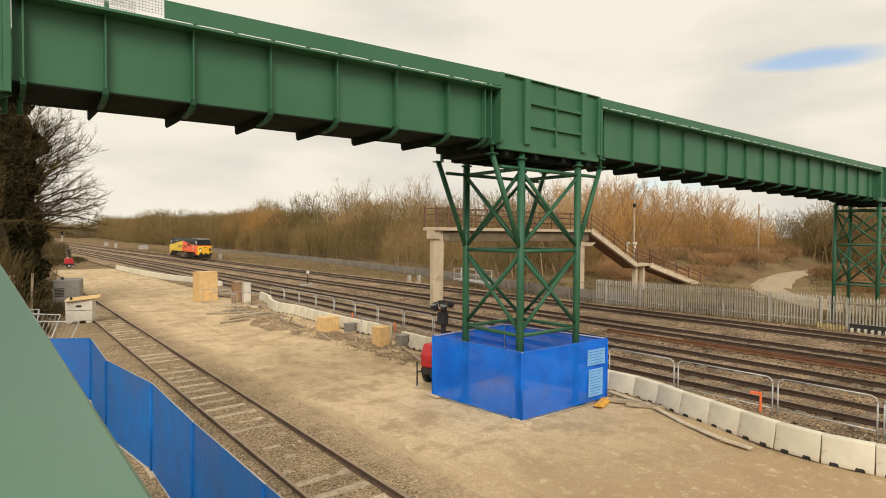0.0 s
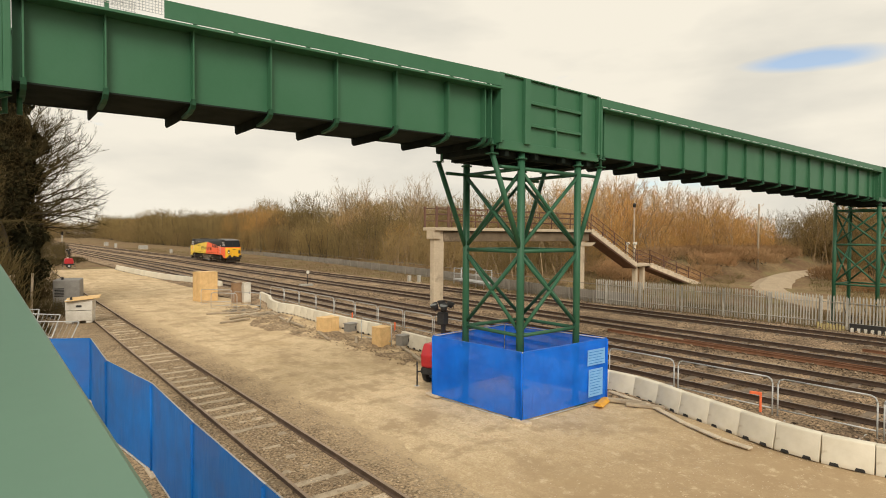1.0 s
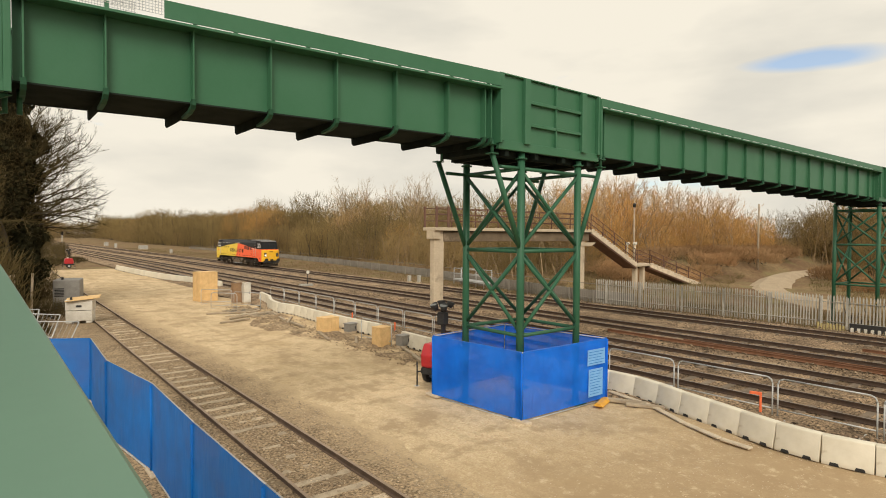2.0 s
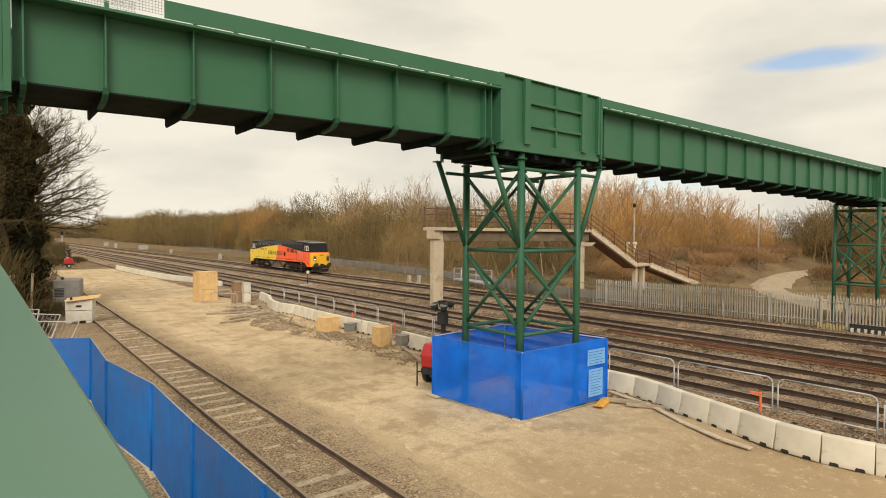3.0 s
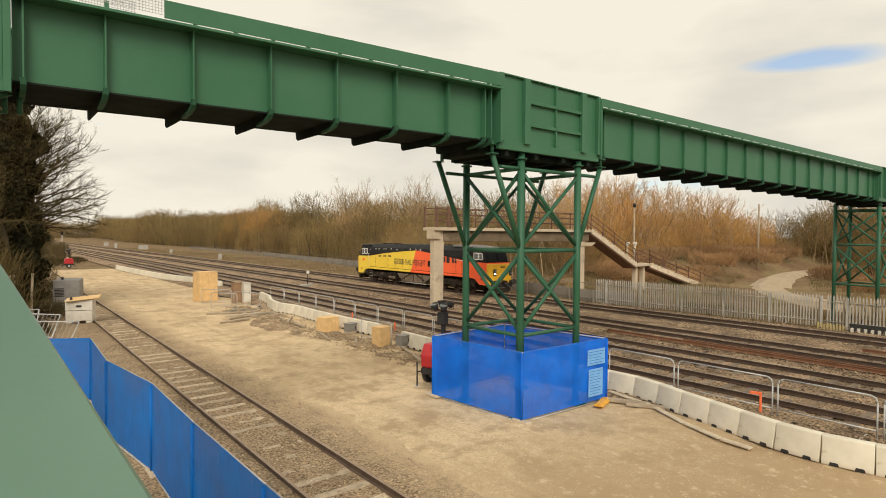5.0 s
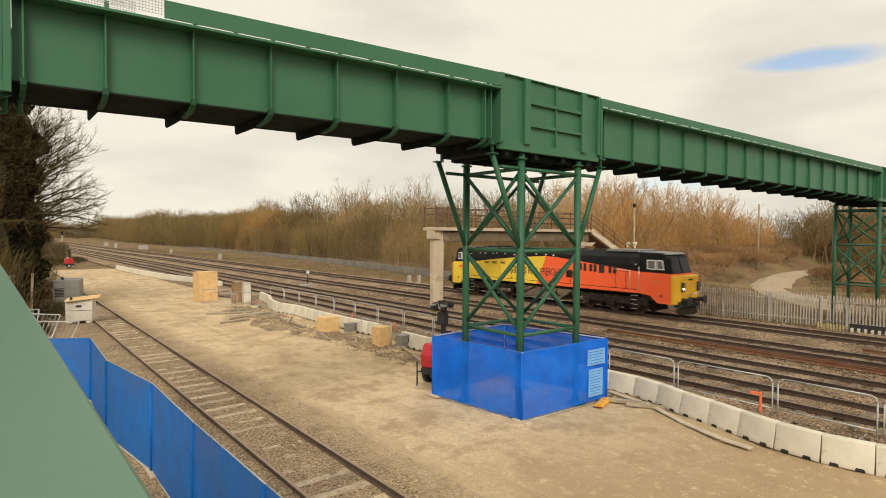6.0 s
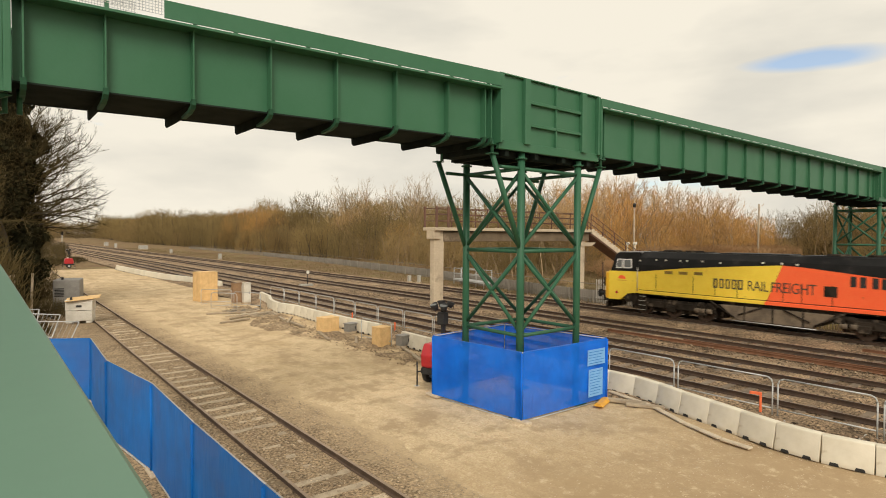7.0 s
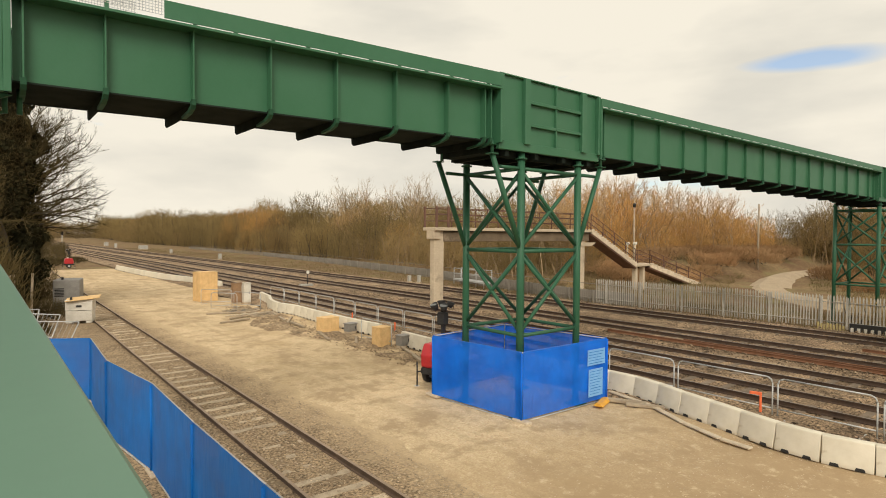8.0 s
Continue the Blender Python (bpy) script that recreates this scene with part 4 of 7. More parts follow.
def hoarding_crate(x, y, rz, w, d, h, label, top=True):
    """A boarded timber box over a pile head or pit, planks with gaps."""
    cr = thing("timber_crate", label, "crate", pose(x, y, 0.0, 0, 0, rz), group="timber crates")
    for side, (L, off, ax) in enumerate(((w, -d / 2, 0), (w, d / 2, 0), (d, -w / 2, 1), (d, w / 2, 1))):
        n = max(3, round(L / 0.24))
        for i in range(n):
            u0, u1 = -L / 2 + L * i / n + 0.004, -L / 2 + L * (i + 1) / n - 0.004
            t = 0.009
            if ax == 0:
                bm = box(B(), u0, u1, off - t, off + t, 0.02, h)
            else:
                bm = box(B(), off - t, off + t, u0, u1, 0.02, h)
            part("plank", bm, "timber", cr)
    for sx in (-1, 1):
        for sy in (-1, 1):
            cx, cy = sx * (w / 2 - 0.05), sy * (d / 2 - 0.05)
            part("corner_post", box(B(), cx - 0.035, cx + 0.035, cy - 0.035, cy + 0.035, 0, h - 0.01), "timber", cr)
    part("lid", soften(box(B(), -w / 2 - 0.02, w / 2 + 0.02, -d / 2 - 0.02, d / 2 + 0.02, h, h + 0.025), 0.004), "timber", cr)
    return cr


hoarding_crate(13.5, 46.0, 8, 1.38, 1.2, 2.22, "tall pale pine boarded box standing on the yard")
hoarding_crate(14.45, 27.75, 6, 0.95, 0.7, 0.74, "small pale pine boarded box by the barriers")
hoarding_crate(14.45, 22.45, 6, 0.68, 0.6, 0.90, "small upright pale pine boarded box by the barriers")


def cabinet(x, y, rz, w, d, h, mat, label, name="equipment_cabinet"):
    c = thing(name, label, "cabinet", pose(x, y, 0, 0, 0, rz), group="trackside cabinets")
    part("plinth", box(B(), -w / 2 + 0.02, w / 2 - 0.02, -d / 2 + 0.02, d / 2 - 0.02, 0, 0.12), "concrete", c)
    part("body", soften(box(B(), -w / 2, w / 2, -d / 2, d / 2, 0.12, h), 0.015), mat, c)
    dr = part("door", soften(box(B(), -w / 2 + 0.05, w / 2 - 0.05, -d / 2 - 0.02, -d / 2, 0.2, h - 0.1), 0.006), mat, c)
    part("handle", box(B(), w / 2 - 0.16, w / 2 - 0.12, -d / 2 - 0.05, -d / 2 - 0.02, h * 0.5, h * 0.5 + 0.15), "dark", dr)
    part("roof", soften(box(B(), -w / 2 - 0.03, w / 2 + 0.03, -d / 2 - 0.05, d / 2 + 0.03, h, h + 0.05), 0.01), mat, c)


cabinet(14.75, 42.7, 0, 0.6, 0.5, 1.5, "brown", "brown boarded equipment cabinet beside the white one")
cabinet(15.35, 42.3, 0, 0.5, 0.5, 1.5, "white", "white equipment cabinet beside the brown one")
cabinet(15.05, 26.4, 10, 0.55, 0.4, 0.5, "grey", "low grey trackside box beside the crate")
cabinet(15.05, 21.6, 10, 0.55, 0.4, 0.55, "grey", "low grey trackside box on timber bearers")


def white_kiosk():
    k = thing("storage_bin", "off-white site storage bin with a loose plywood sheet on top", "storage bin", pose(4.5, 39.0, 0, 0, 0, -18))
    part("lower_box", soften(box(B(), -0.66, 0.66, -0.45, 0.45, 0.14, 0.72), 0.03, 2), "white", k)
    part("upper_box", soften(box(B(), -0.68, 0.68, -0.47, 0.47, 0.74, 1.25), 0.03, 2), "white", k)
    for sx in (-0.5, 0.5):
        part("skid", soften(box(B(), sx - 0.16, sx + 0.16, -0.43, 0.43, 0, 0.14), 0.02), "white", k)
    part("vent", soften(box(B(), -0.14, 0.14, -0.485, -0.46, 0.92, 1.04), 0.006), "dark", k)
    sh = part("plywood_sheet", soften(box(B(), -0.75, 0.95, -0.7, 0.55, -0.012, 0.012), 0.003), "timber", None)
    sh.matrix_basis = pose(4.55, 39.05, 1.40, 4, -5, -12)
    tagged(sh, "loose pale plywood sheet lying on the storage bin", "plywood sheet")
    part("lid", soften(box(B(), -0.7, 0.7, -0.49, 0.49, 1.25, 1.34), 0.02), "white", k)
    part("tap", tube(B(), (-0.4, -0.3, 1.34), (-0.4, -0.3, 1.52), 0.06, seg=10), "dark", k)


white_kiosk()


def grey_tank():
    t = thing("site_generator", "dark grey steel site generator standing beside the siding", "generator", pose(4.75, 47.0, 0, 0, 0, -12))
    part("housing", soften(box(B(), -0.80, 0.76, -1.1, 1.1, 0.12, 2.0), 0.08, 3), "grey", t)
    part("base_skid", box(B(), -0.76, 0.72, -1.15, 1.15, 0.0, 0.12), "dark", t)
    part("exhaust", tube(B(), (-0.3, -0.6, 1.99), (-0.3, -0.6, 2.17), 0.07, seg=10), "dark", t)
    part("door", soften(box(B(), 0.0, 0.65, -1.12, -1.10, 0.3, 1.6), 0.005), "grey", t)
    for k in range(6):
        part("louvre", box(B(), -0.7, -0.15, -1.13, -1.10, 0.9 + k * 0.1, 0.95 + k * 0.1), "dark", t)


grey_tank()


def lighting_tower(x, y, rz, mast, label):
    """Towable lighting set: red canopy on wheels, jacks, mast with a cluster of lamp heads."""
    t = thing("lighting_tower", label, "lighting tower", pose(x, y, 0, 0, 0, rz), group="lighting towers")
    bm = prism(B(), [(-0.55, 0.62), (0.55, 0.62), (0.58, 1.0), (0.45, 1.42), (-0.40, 1.42), (-0.58, 1.05)], 1, -0.5, 0.5)
    part("canopy", soften(bm, 0.05, 2), "red", t, "red moulded canopy")
    part("chassis", box(B(), -0.6, 0.6, -0.45, 0.45, 0.42, 0.62), "dark", t)
    for sy in (-0.55, 0.55):
        w = part("wheel", tube(B(), (0, sy - 0.09, 0.3), (0, sy + 0.09, 0.3), 0.3, seg=18), "dark", t)
        part("rim", tube(B(), (0, sy - 0.1, 0.3), (0, sy + 0.1, 0.3), 0.15, seg=12), "galv", w)
    for sx in (-0.75, 0.75):
        for sy in (-0.5, 0.5):
            j = part("jack", tube(B(), (sx, sy, 0.0), (sx, sy, 0.85), 0.025, seg=8), "dark", t)
            part("jack_foot", tube(B(), (sx, sy, 0.0), (sx, sy, 0.03), 0.09, seg=10), "galv", j)
            part("jack_arm", tube(B(), (sx, sy, 0.5), (sx * 0.6, sy * 0.8, 0.5), 0.03, seg=6), "dark", t)
    part("mast", box(B(), 0.0, 0.12, -0.06, 0.06, 1.4, mast), "dark", t, "dark folding mast")
    part("mast_collar", soften(box(B(), -0.12, 0.18, -0.15, 0.15, mast - 0.55, mast - 0.12), 0.03), "dark", t)
    for i, (dx, dy, dz) in enumerate(((-0.16, -0.17, 0.05), (-0.16, 0.17, 0.05), (0.12, -0.17, 0.12), (0.12, 0.17, 0.12))):
        hd = part("lamp_head", tube(B(), (0.06 + dx, dy, mast + dz - 0.08), (0.04 + dx * 1.6, dy * 1.25, mast + dz + 0.10), 0.08, 0.15, seg=16), "dark", t)
        part("lamp_glass", tube(B(), (0.04 + dx * 1.6, dy * 1.25, mast + dz + 0.10), (0.04 + dx * 1.62, dy * 1.26, mast + dz + 0.11), 0.135, seg=16), "glass_pale", hd)
    part("beacon", tube(B(), (-0.1, 0.1, 1.42), (-0.1, 0.1, 1.58), 0.11, seg=12), "white", t)


lighting_tower(12.42, 15.46, 15, 2.62, "red towable lighting tower behind the blue netting")
lighting_tower(10.2, 101.0, 0, 2.6, "red towable lighting tower far up the yard")


def yard_clutter():
    rnd = random.Random(11)
    # timber bearers and planks
    for x, y, x2, y2 in ((16.05, 11.2, 15.72, 9.55), (15.72, 9.5, 14.95, 8.05), (14.93, 8.0, 14.52, 6.85), (14.5, 6.8, 14.42, 6.05)):
        d = Vector((x2 - x, y2 - y, 0))
        p = part("edging_board", soften(box(B(), 0, d.length, -0.09, 0.09, 0, 0.045), 0.01), "board_pale")
        p.matrix_basis = Matrix.Translation((x, y, 0.045)) @ Matrix.Rotation(math.atan2(d.y, d.x), 4, "Z")
        tagged(p, "pale weathered edging board lying along the barriers", "board", group="edging boards")
    for i, (x, y, rz, L, w, h, mat) in enumerate(((15.35, 10.3, -62, 1.5, 0.20, 0.10, "timber_old"), (15.5, 9.55, -58, 1.1, 0.18, 0.09, "timber_old"),
                                                  (13.6, 37.0, 40, 2.6, 0.1, 0.08, "board_pale"), (12.9, 36.3, 5, 2.2, 0.1, 0.08, "board_pale"),
                                                  (14.3, 32.3, 60, 2.4, 0.12, 0.1, "timber_old"), (13.9, 30.4, 85, 2.2, 0.12, 0.1, "timber_old"),
                                                  (13.4, 26.2, 75, 2.6, 0.14, 0.1, "timber_old"), (14.0, 24.0, 60, 1.8, 0.12, 0.1, "timber_old"),
                                                  (14.5, 20.4, 70, 4.0, 0.16, 0.10, "timber_old"),
                                                  (13.2, 35.6, 25, 3.4, 0.2, 0.1, "timber_old"), (12.6, 37.4, -15, 3.0, 0.2, 0.1, "timber_old"),
                                                  (14.4, 34.2, 78, 4.2, 0.16, 0.1, "timber_old"), (11.6, 33.8, 20, 2.0, 0.2, 0.1, "timber_old"))):
        p = part("timber_bearer", soften(box(B(), -L / 2, L / 2, -w / 2, w / 2, 0, h), 0.012), mat)
        p.matrix_basis = pose(x, y, 0.03, 0, 0, rz)
        tagged(p, "weathered timber bearer lying on the yard", "timber", group="timber bearers")
    # amber rolled sheet and orange marker on the barrier
    a = part("cable_protector", soften(prism(B(), [(-0.16, 0), (0.16, 0), (0.07, 0.1), (-0.07, 0.1)], 1, -0.42, 0.42), 0.012), "amber")
    a.matrix_basis = pose(14.75, 10.55, 0.05, 0, 0, -70)
    tagged(a, "amber plastic cable ramp by the netting", "cable ramp")
    cones = ((17.25, 7.0, 0.45), (16.9, 25.0, 0.3), (17.0, 29.6, 0.3))
    for x, y, z in cones:
        c = thing("marker_post", "orange plastic marker tied to the barriers", "marker post", pose(x, y, 0.05, 0, 0, 20), group="marker posts")
        part("post", soften(box(B(), -0.035, 0.035, -0.03, 0.03, 0.0, 0.70 if z > 0.4 else 0.55), 0.01), "orange_plastic", c)
        if z > 0.4:
            t = part("tape", soften(box(B(), -0.03, 0.03, 0.0, 0.28, 0.62, 0.70), 0.006), "orange_plastic", c)
    # drain pit and low frame near the cabinets
    for x, y, rz in ((13.3, 38.2, 10), (14.0, 35.2, 30)):
        d = thing("pit_cover", "dark open drain pit edged with timber", "pit", pose(x, y, 0.01, 0, 0, rz), group="drain pits")
        part("pit_floor", box(B(), -0.7, 0.7, -0.45, 0.45, 0.012, 0.03), "dark", d)
        for sx, sy, lx, ly in ((0, -0.5, 0.8, 0.06), (0, 0.5, 0.8, 0.06), (-0.75, 0, 0.06, 0.5), (0.75, 0, 0.06, 0.5)):
            part("pit_edge", box(B(), sx - lx, sx + lx, sy - ly, sy + ly, 0, 0.1), "timber_old", d)


yard_clutter()


def stone_scatter(name, n, region, size, mat, label, seed, z=0.0):
    """Loose stones: rough octahedra, joined."""
    rnd = random.Random(seed)
    verts, faces = [], []
    for _ in range(n):
        x, y = region(rnd)
        across = x - 0.009 * (y - 8)
        if 4.72 < across < 5.0 or 6.22 < across < 6.5:
            continue
        s = size * rnd.uniform(0.5, 1.6)
        b = len(verts)
        a0 = rnd.uniform(0, 6.3)
        for k in range(4):
            verts.append((x + math.cos(a0 + k * 1.57) * s * rnd.uniform(0.6, 1.3), y + math.sin(a0 + k * 1.57) * s * rnd.uniform(0.6, 1.3), z + s * 0.15))
        verts.append((x + rnd.uniform(-0.4, 0.4) * s, y, z + s * rnd.uniform(0.45, 0.8)))
        verts.append((x, y, z - s * 0.4))
        for k in range(4):
            faces.append((b + k, b + (k + 1) % 4, b + 4))
            faces.append((b + (k + 1) % 4, b + k, b + 5))
    tagged(new(name, raw_mesh(name, verts, faces, mat)), label, "stones", kind="stuff")


stone_scatter("loose_gravel", 12000, lambda r: (r.uniform(3.2, 7.7), 4 + 30 * r.random() ** 1.6), 0.020, "stone", "loose gravel between and beside the siding rails", 1, 0.0)
stone_scatter("ballast_stones", 21000, lambda r: (r.uniform(16.6, 36.4), 2 + 46 * r.random() ** 1.5), 0.045, "ballast_dark", "coarse ballast stones beside and between the running lines", 2, 0.175)
stone_scatter("turned_stones", 700, lambda r: (r.uniform(9.5, 15.4), r.uniform(4.5, 11.0)), 0.014, "stone_pale", "pale stones turned up in the churned earth", 6, 0.004)
stone_scatter("yard_stones", 4200, lambda r: (r.uniform(7.0, 15.6), 4.5 + 34 * r.random() ** 1.5), 0.013, "stone_pale", "small pale stones scattered over the sandy yard", 3, 0.012)


def spoil_left(y):
    return 12.2 + 0.8 * math.sin(y * 0.35) + rough(y, 3.0, 0.7, 0.5)


def spoil_height(x, y):
    u = (x - spoil_left(y)) / (3.3 - 0.6 * math.sin(y * 0.3))
    sink = max(0.0, 1 - 5 * min(u, 1 - u), 1 - (y - 17.5) / 1.5, 1 - (41.5 - y) / 1.5)
    return -0.025 + 0.20 * max(-0.5, rough(x, y, 0.75, 1.0) + 0.25) + rough(x, y, 2.6, 0.10) + rough(x, y, 6.0, 0.03) - 0.34 * sink


ground_strip("spoil_bank", lambda u, y: spoil_left(y) + (3.3 - 0.6 * math.sin(y * 0.3)) * u, 17.5, 41.5, 34, 220, spoil_height, "spoil",
             "dug-up brown spoil along the barriers", "spoil")
stone_scatter("spoil_clods", 1500, lambda r: (13.8 + r.gauss(0, 0.45), r.uniform(18, 41)), 0.04, "spoil", "clods of dug-up brown spoil", 4, 0.03)


# ---------------------------------------------------------------- old concrete footbridge and far fence
def old_footbridge():
    ob = thing("old_footbridge", "old concrete footbridge, cut off, with rusty railings", "footbridge")
    Y0, Y1 = 30.0, 31.4
    part("deck_beam", soften(box(B(), 24.4, 40.2, Y0 + 0.25, Y1 - 0.25, 4.72, 5.42), 0.02), "concrete_dark", ob, "dark brown deck beam")
    part("deck_slab", soften(box(B(), 23.5, 40.2, Y0, Y1, 5.46, 5.68), 0.02), "concrete", ob)
    # black strip drawn in for the line of shade under the slab
    part("edge_shadow_gap", box(B(), 24.2, 40.1, Y0 + 0.1, Y1 - 0.1, 5.42, 5.46), "dark", ob)
    pl = part("pillar", soften(prism(B(), [(23.62, 0), (24.42, 0), (24.46, 5.0), (24.4, 5.46), (23.56, 5.46), (23.56, 4.85), (23.6, 4.6)], 1, Y0 + 0.3, Y0 + 0.75), 0.03), "concrete", ob)
    part("corbel", soften(box(B(), 23.45, 24.0, Y0 + 0.15, Y0 + 0.95, 4.9, 5.46), 0.02), "concrete", pl)
    p2 = part("pillar", soften(box(B(), 39.2, 39.7, Y0 + 0.3, Y0 + 0.8, -0.1, 4.75), 0.03), "concrete", ob)
    part("corbel", soften(prism(B(), [(39.0, 4.6), (41.2, 4.6), (40.6, 4.3), (39.2, 4.3)], 1, Y0 + 0.25, Y1 - 0.25), 0.02), "concrete", p2)

    def railing(y, pts, posts, mat="rust_rail"):
        r = part("railing", B_tubes(pts, y), mat, ob, "rusty tube railing")
        for x, z in posts:
            part("railing_post", box(B(), x - 0.03, x + 0.03, y - 0.03, y + 0.03, z - 0.05, z + 1.3), mat, r)

    def B_tubes(pts, y):
        bm = B()
        for h in (0.45, 0.9, 1.3):
            for (xa, za), (xb, zb) in zip(pts, pts[1:]):
                tube(bm, (xa, y, za + h), (xb, y, zb + h), 0.03, seg=6)
        return bm

    deck = [(23.6, 5.68), (39.7, 5.68)]
    for y in (Y0 + 0.06, Y1 - 0.06):
        railing(y, deck, [(23.65 + 2.3 * k, 5.68) for k in range(8)])
    for y in (Y0 + 0.06, Y1 - 0.06):
        part("gate_post", soften(box(B(), 24.55, 24.72, y - 0.06, y + 0.06, 5.68, 7.1), 0.01), "rust_rail", ob)
        part("end_post", soften(box(B(), 23.55, 23.68, y - 0.06, y + 0.06, 5.68, 7.1), 0.01), "rust_rail", ob)

    # two flights of long steps with a landing between
    flights = (((40.2, 5.68), (46.9, 2.62), 20), ((49.2, 2.55), (58.8, 0.12), 16))
    for (xa, za), (xb, zb), n in flights:
        for y in (Y0 - 0.02, Y1 - 0.10):
            part("stringer", prism(B(), [(xa, za - 0.30), (xa, za + 0.02), (xb, zb + 0.02), (xb, zb - 0.30)], 1, y, y + 0.12), "step_pale", ob)
        part("stair_soffit", prism(B(), [(xa, za - 0.44), (xa, za - 0.302), (xb, zb - 0.302), (xb, zb - 0.44)], 1, Y0 + 0.04, Y1 - 0.04), "rust_rail", ob)
        for k in range(n):
            x, z = xa + (xb - xa) * k / n, za + (zb - za) * k / n
            dx = (xb - xa) / n
            part("step", soften(box(B(), x, x + dx + 0.05, Y0 - 0.035, Y1 + 0.035, z - 0.09, z + 0.05), 0.01), "step_pale", ob)
        for y in (Y0 + 0.06, Y1 - 0.06):
            railing(y, [(xa, za), (xb, zb)], [(xa + (xb - xa) * k / 4, za + (zb - za) * k / 4) for k in range(5)])
    part("half_landing", soften(box(B(), 46.8, 49.3, Y0, Y1, 2.36, 2.58), 0.02), "concrete", ob)
    for y in (Y0 + 0.06,):
        railing(y, [(46.8, 2.58), (49.3, 2.58)], [(46.85, 2.58), (49.2, 2.58)])
    for x in (47.3, 48.5):
        part("landing_pier", soften(box(B(), x, x + 0.32, Y0 + 0.3, Y0 + 0.7, -0.1, 2.36), 0.02), "concrete", ob)
    part("handrail_ramp", tube(B(), (58.8, Y0 + 0.06, 1.42), (62.5, Y0 - 0.6, 0.2), 0.03, seg=6), "rust_rail", ob)


old_footbridge()


def sign_on_landing():
    for x, y in ((48.2, 31.8), (49.6, 31.9)):
        s = thing("lantern_post", "short pale lamp post by the old stair landing", "post", pose(x, y, 2.58), group="landing posts")
        part("post", tube(B(), (0, 0, 0), (0, 0, 1.75), 0.07, seg=8), "concrete", s)
        part("cap", soften(box(B(), -0.16, 0.16, -0.16, 0.16, 1.75, 2.0), 0.04), "white", s)
    p = thing("telegraph_pole", "slender timber pole with a lamp on top", "pole", pose(51.9, 33.5, 0.2))
    part("shaft", tube(B(), (0, 0, 0), (0, 0, 7.9), 0.11, 0.08, seg=8), "timber_old", p)
    part("lamp", tube(B(), (0, 0, 7.9), (0, 0, 8.3), 0.16, seg=8), "dark", p)
    p = thing("telegraph_pole", "pale leaning timber pole by the path", "pole", pose(82, 34.0, 0.2, 0, 1, 0))
    part("shaft", tube(B(), (0, 0, 0), (0, 0, 9.4), 0.17, 0.12, seg=8), "timber_old", p)
    part("step_bolts", tube(B(), (0, -0.2, 7.5), (0, 0.2, 7.5), 0.03, seg=6), "dark", p)


sign_on_landing()


def palisade(points, label, pitch=0.155, h=1.85, mat="fence_grey"):
    f = thing("palisade_fence", label, "palisade fence", group="palisade fences")
    pales = B()
    single = pitch < 0.2
    shapes = []
    for dh in (0.0, -0.02, 0.02):
        pale = prism(B(), [(-0.036, 0), (0.036, 0), (0.036, h + dh - 0.1), (0, h + dh), (-0.036, h + dh - 0.1)], 1, -0.009, 0.009)
        shapes.append(mesh_of("pale", pale, mat) if single else None)
    for p, q in zip(points, points[1:]):
        a, c = Vector((*p, 0.05)), Vector((*q, 0.05))
        d = (c - a)
        L = d.length
        d.normalize()
        n = Vector((-d.y, d.x, 0))
        up = Vector((0, 0, 1))
        for z in (0.35, 1.45):
            part("fence_rail", tube(B(), a + up * z + n * 0.04, c + up * z + n * 0.04, 0.028, seg=4), mat, f)
        k = 0
        while k * 2.75 < L:
            b = a + d * k * 2.75 + n * 0.09
            part("fence_post", box(B(), b.x - 0.05, b.x + 0.05, b.y - 0.05, b.y + 0.05, -0.1, h - 0.05), mat, f)
            k += 1
        rnd = random.Random(9)
        for i in range(int(L / pitch)):
            b = a + d * (i * pitch) + d * rnd.uniform(-0.008, 0.008)
            if single:
                ob = part("pale", rnd.choice(shapes), mat, f)
                ob.matrix_basis = pose(b.x, b.y, b.z, 0, rnd.uniform(-0.8, 0.8), math.degrees(math.atan2(d.y, d.x)))
                continue
            hh = h + rnd.uniform(-0.02, 0.02)
            w = d * 0.036
            tip = [b - w, b + w, b + w + up * (hh - 0.1), b + up * hh, b - w + up * (hh - 0.1)]
            fr = [pales.verts.new(v) for v in tip]
            bk = [pales.verts.new(v + n * 0.018) for v in tip]
            pales.faces.new(fr)
            pales.faces.new(bk[::-1])
            for j in range(5):
                pales.faces.new((fr[j], bk[j], bk[(j + 1) % 5], fr[(j + 1) % 5]))
    if not single:
        tagged(part("pales", pales, mat, f), kind="stuff")


palisade([(37.7, -14), (37.5, 12), (37.2, 20.5), (36.6, 27.0)], "grey steel palisade fence along the far side of the line")
palisade([(36.6, 27.0), (38.5, 38), (42.5, 56), (46.8, 86), (50.5, 130), (53.5, 200)], "low grey fence running along the foot of the wood", pitch=0.24, h=1.05, mat="fence_dull")


def board_wall():
    """Low concrete-panel wall behind the palisade."""
    w = thing("panel_wall", "low grey concrete panel wall behind the palisade fence", "wall")
    pts = [(37.3, 24.0), (37.1, 29.0), (39.2, 38.0), (43.2, 56.0), (47.5, 86.0), (51.2, 130.0)]
    for p, q in zip(pts, pts[1:]):
        a, c = Vector((*p, 0)), Vector((*q, 0))
        d = c - a
        n = max(1, int(d.length / 2.4))
        rot = Matrix.Rotation(math.atan2(d.y, d.x), 4, "Z")
        for i in range(n):
            m = Matrix.Translation(a + d * (i / n)) @ rot
            L = d.length / n
            part("panel", box(B(), 0.05, L - 0.02, -0.04, 0.04, -0.1, 0.95, m), "fence_dull", w)


board_wall()


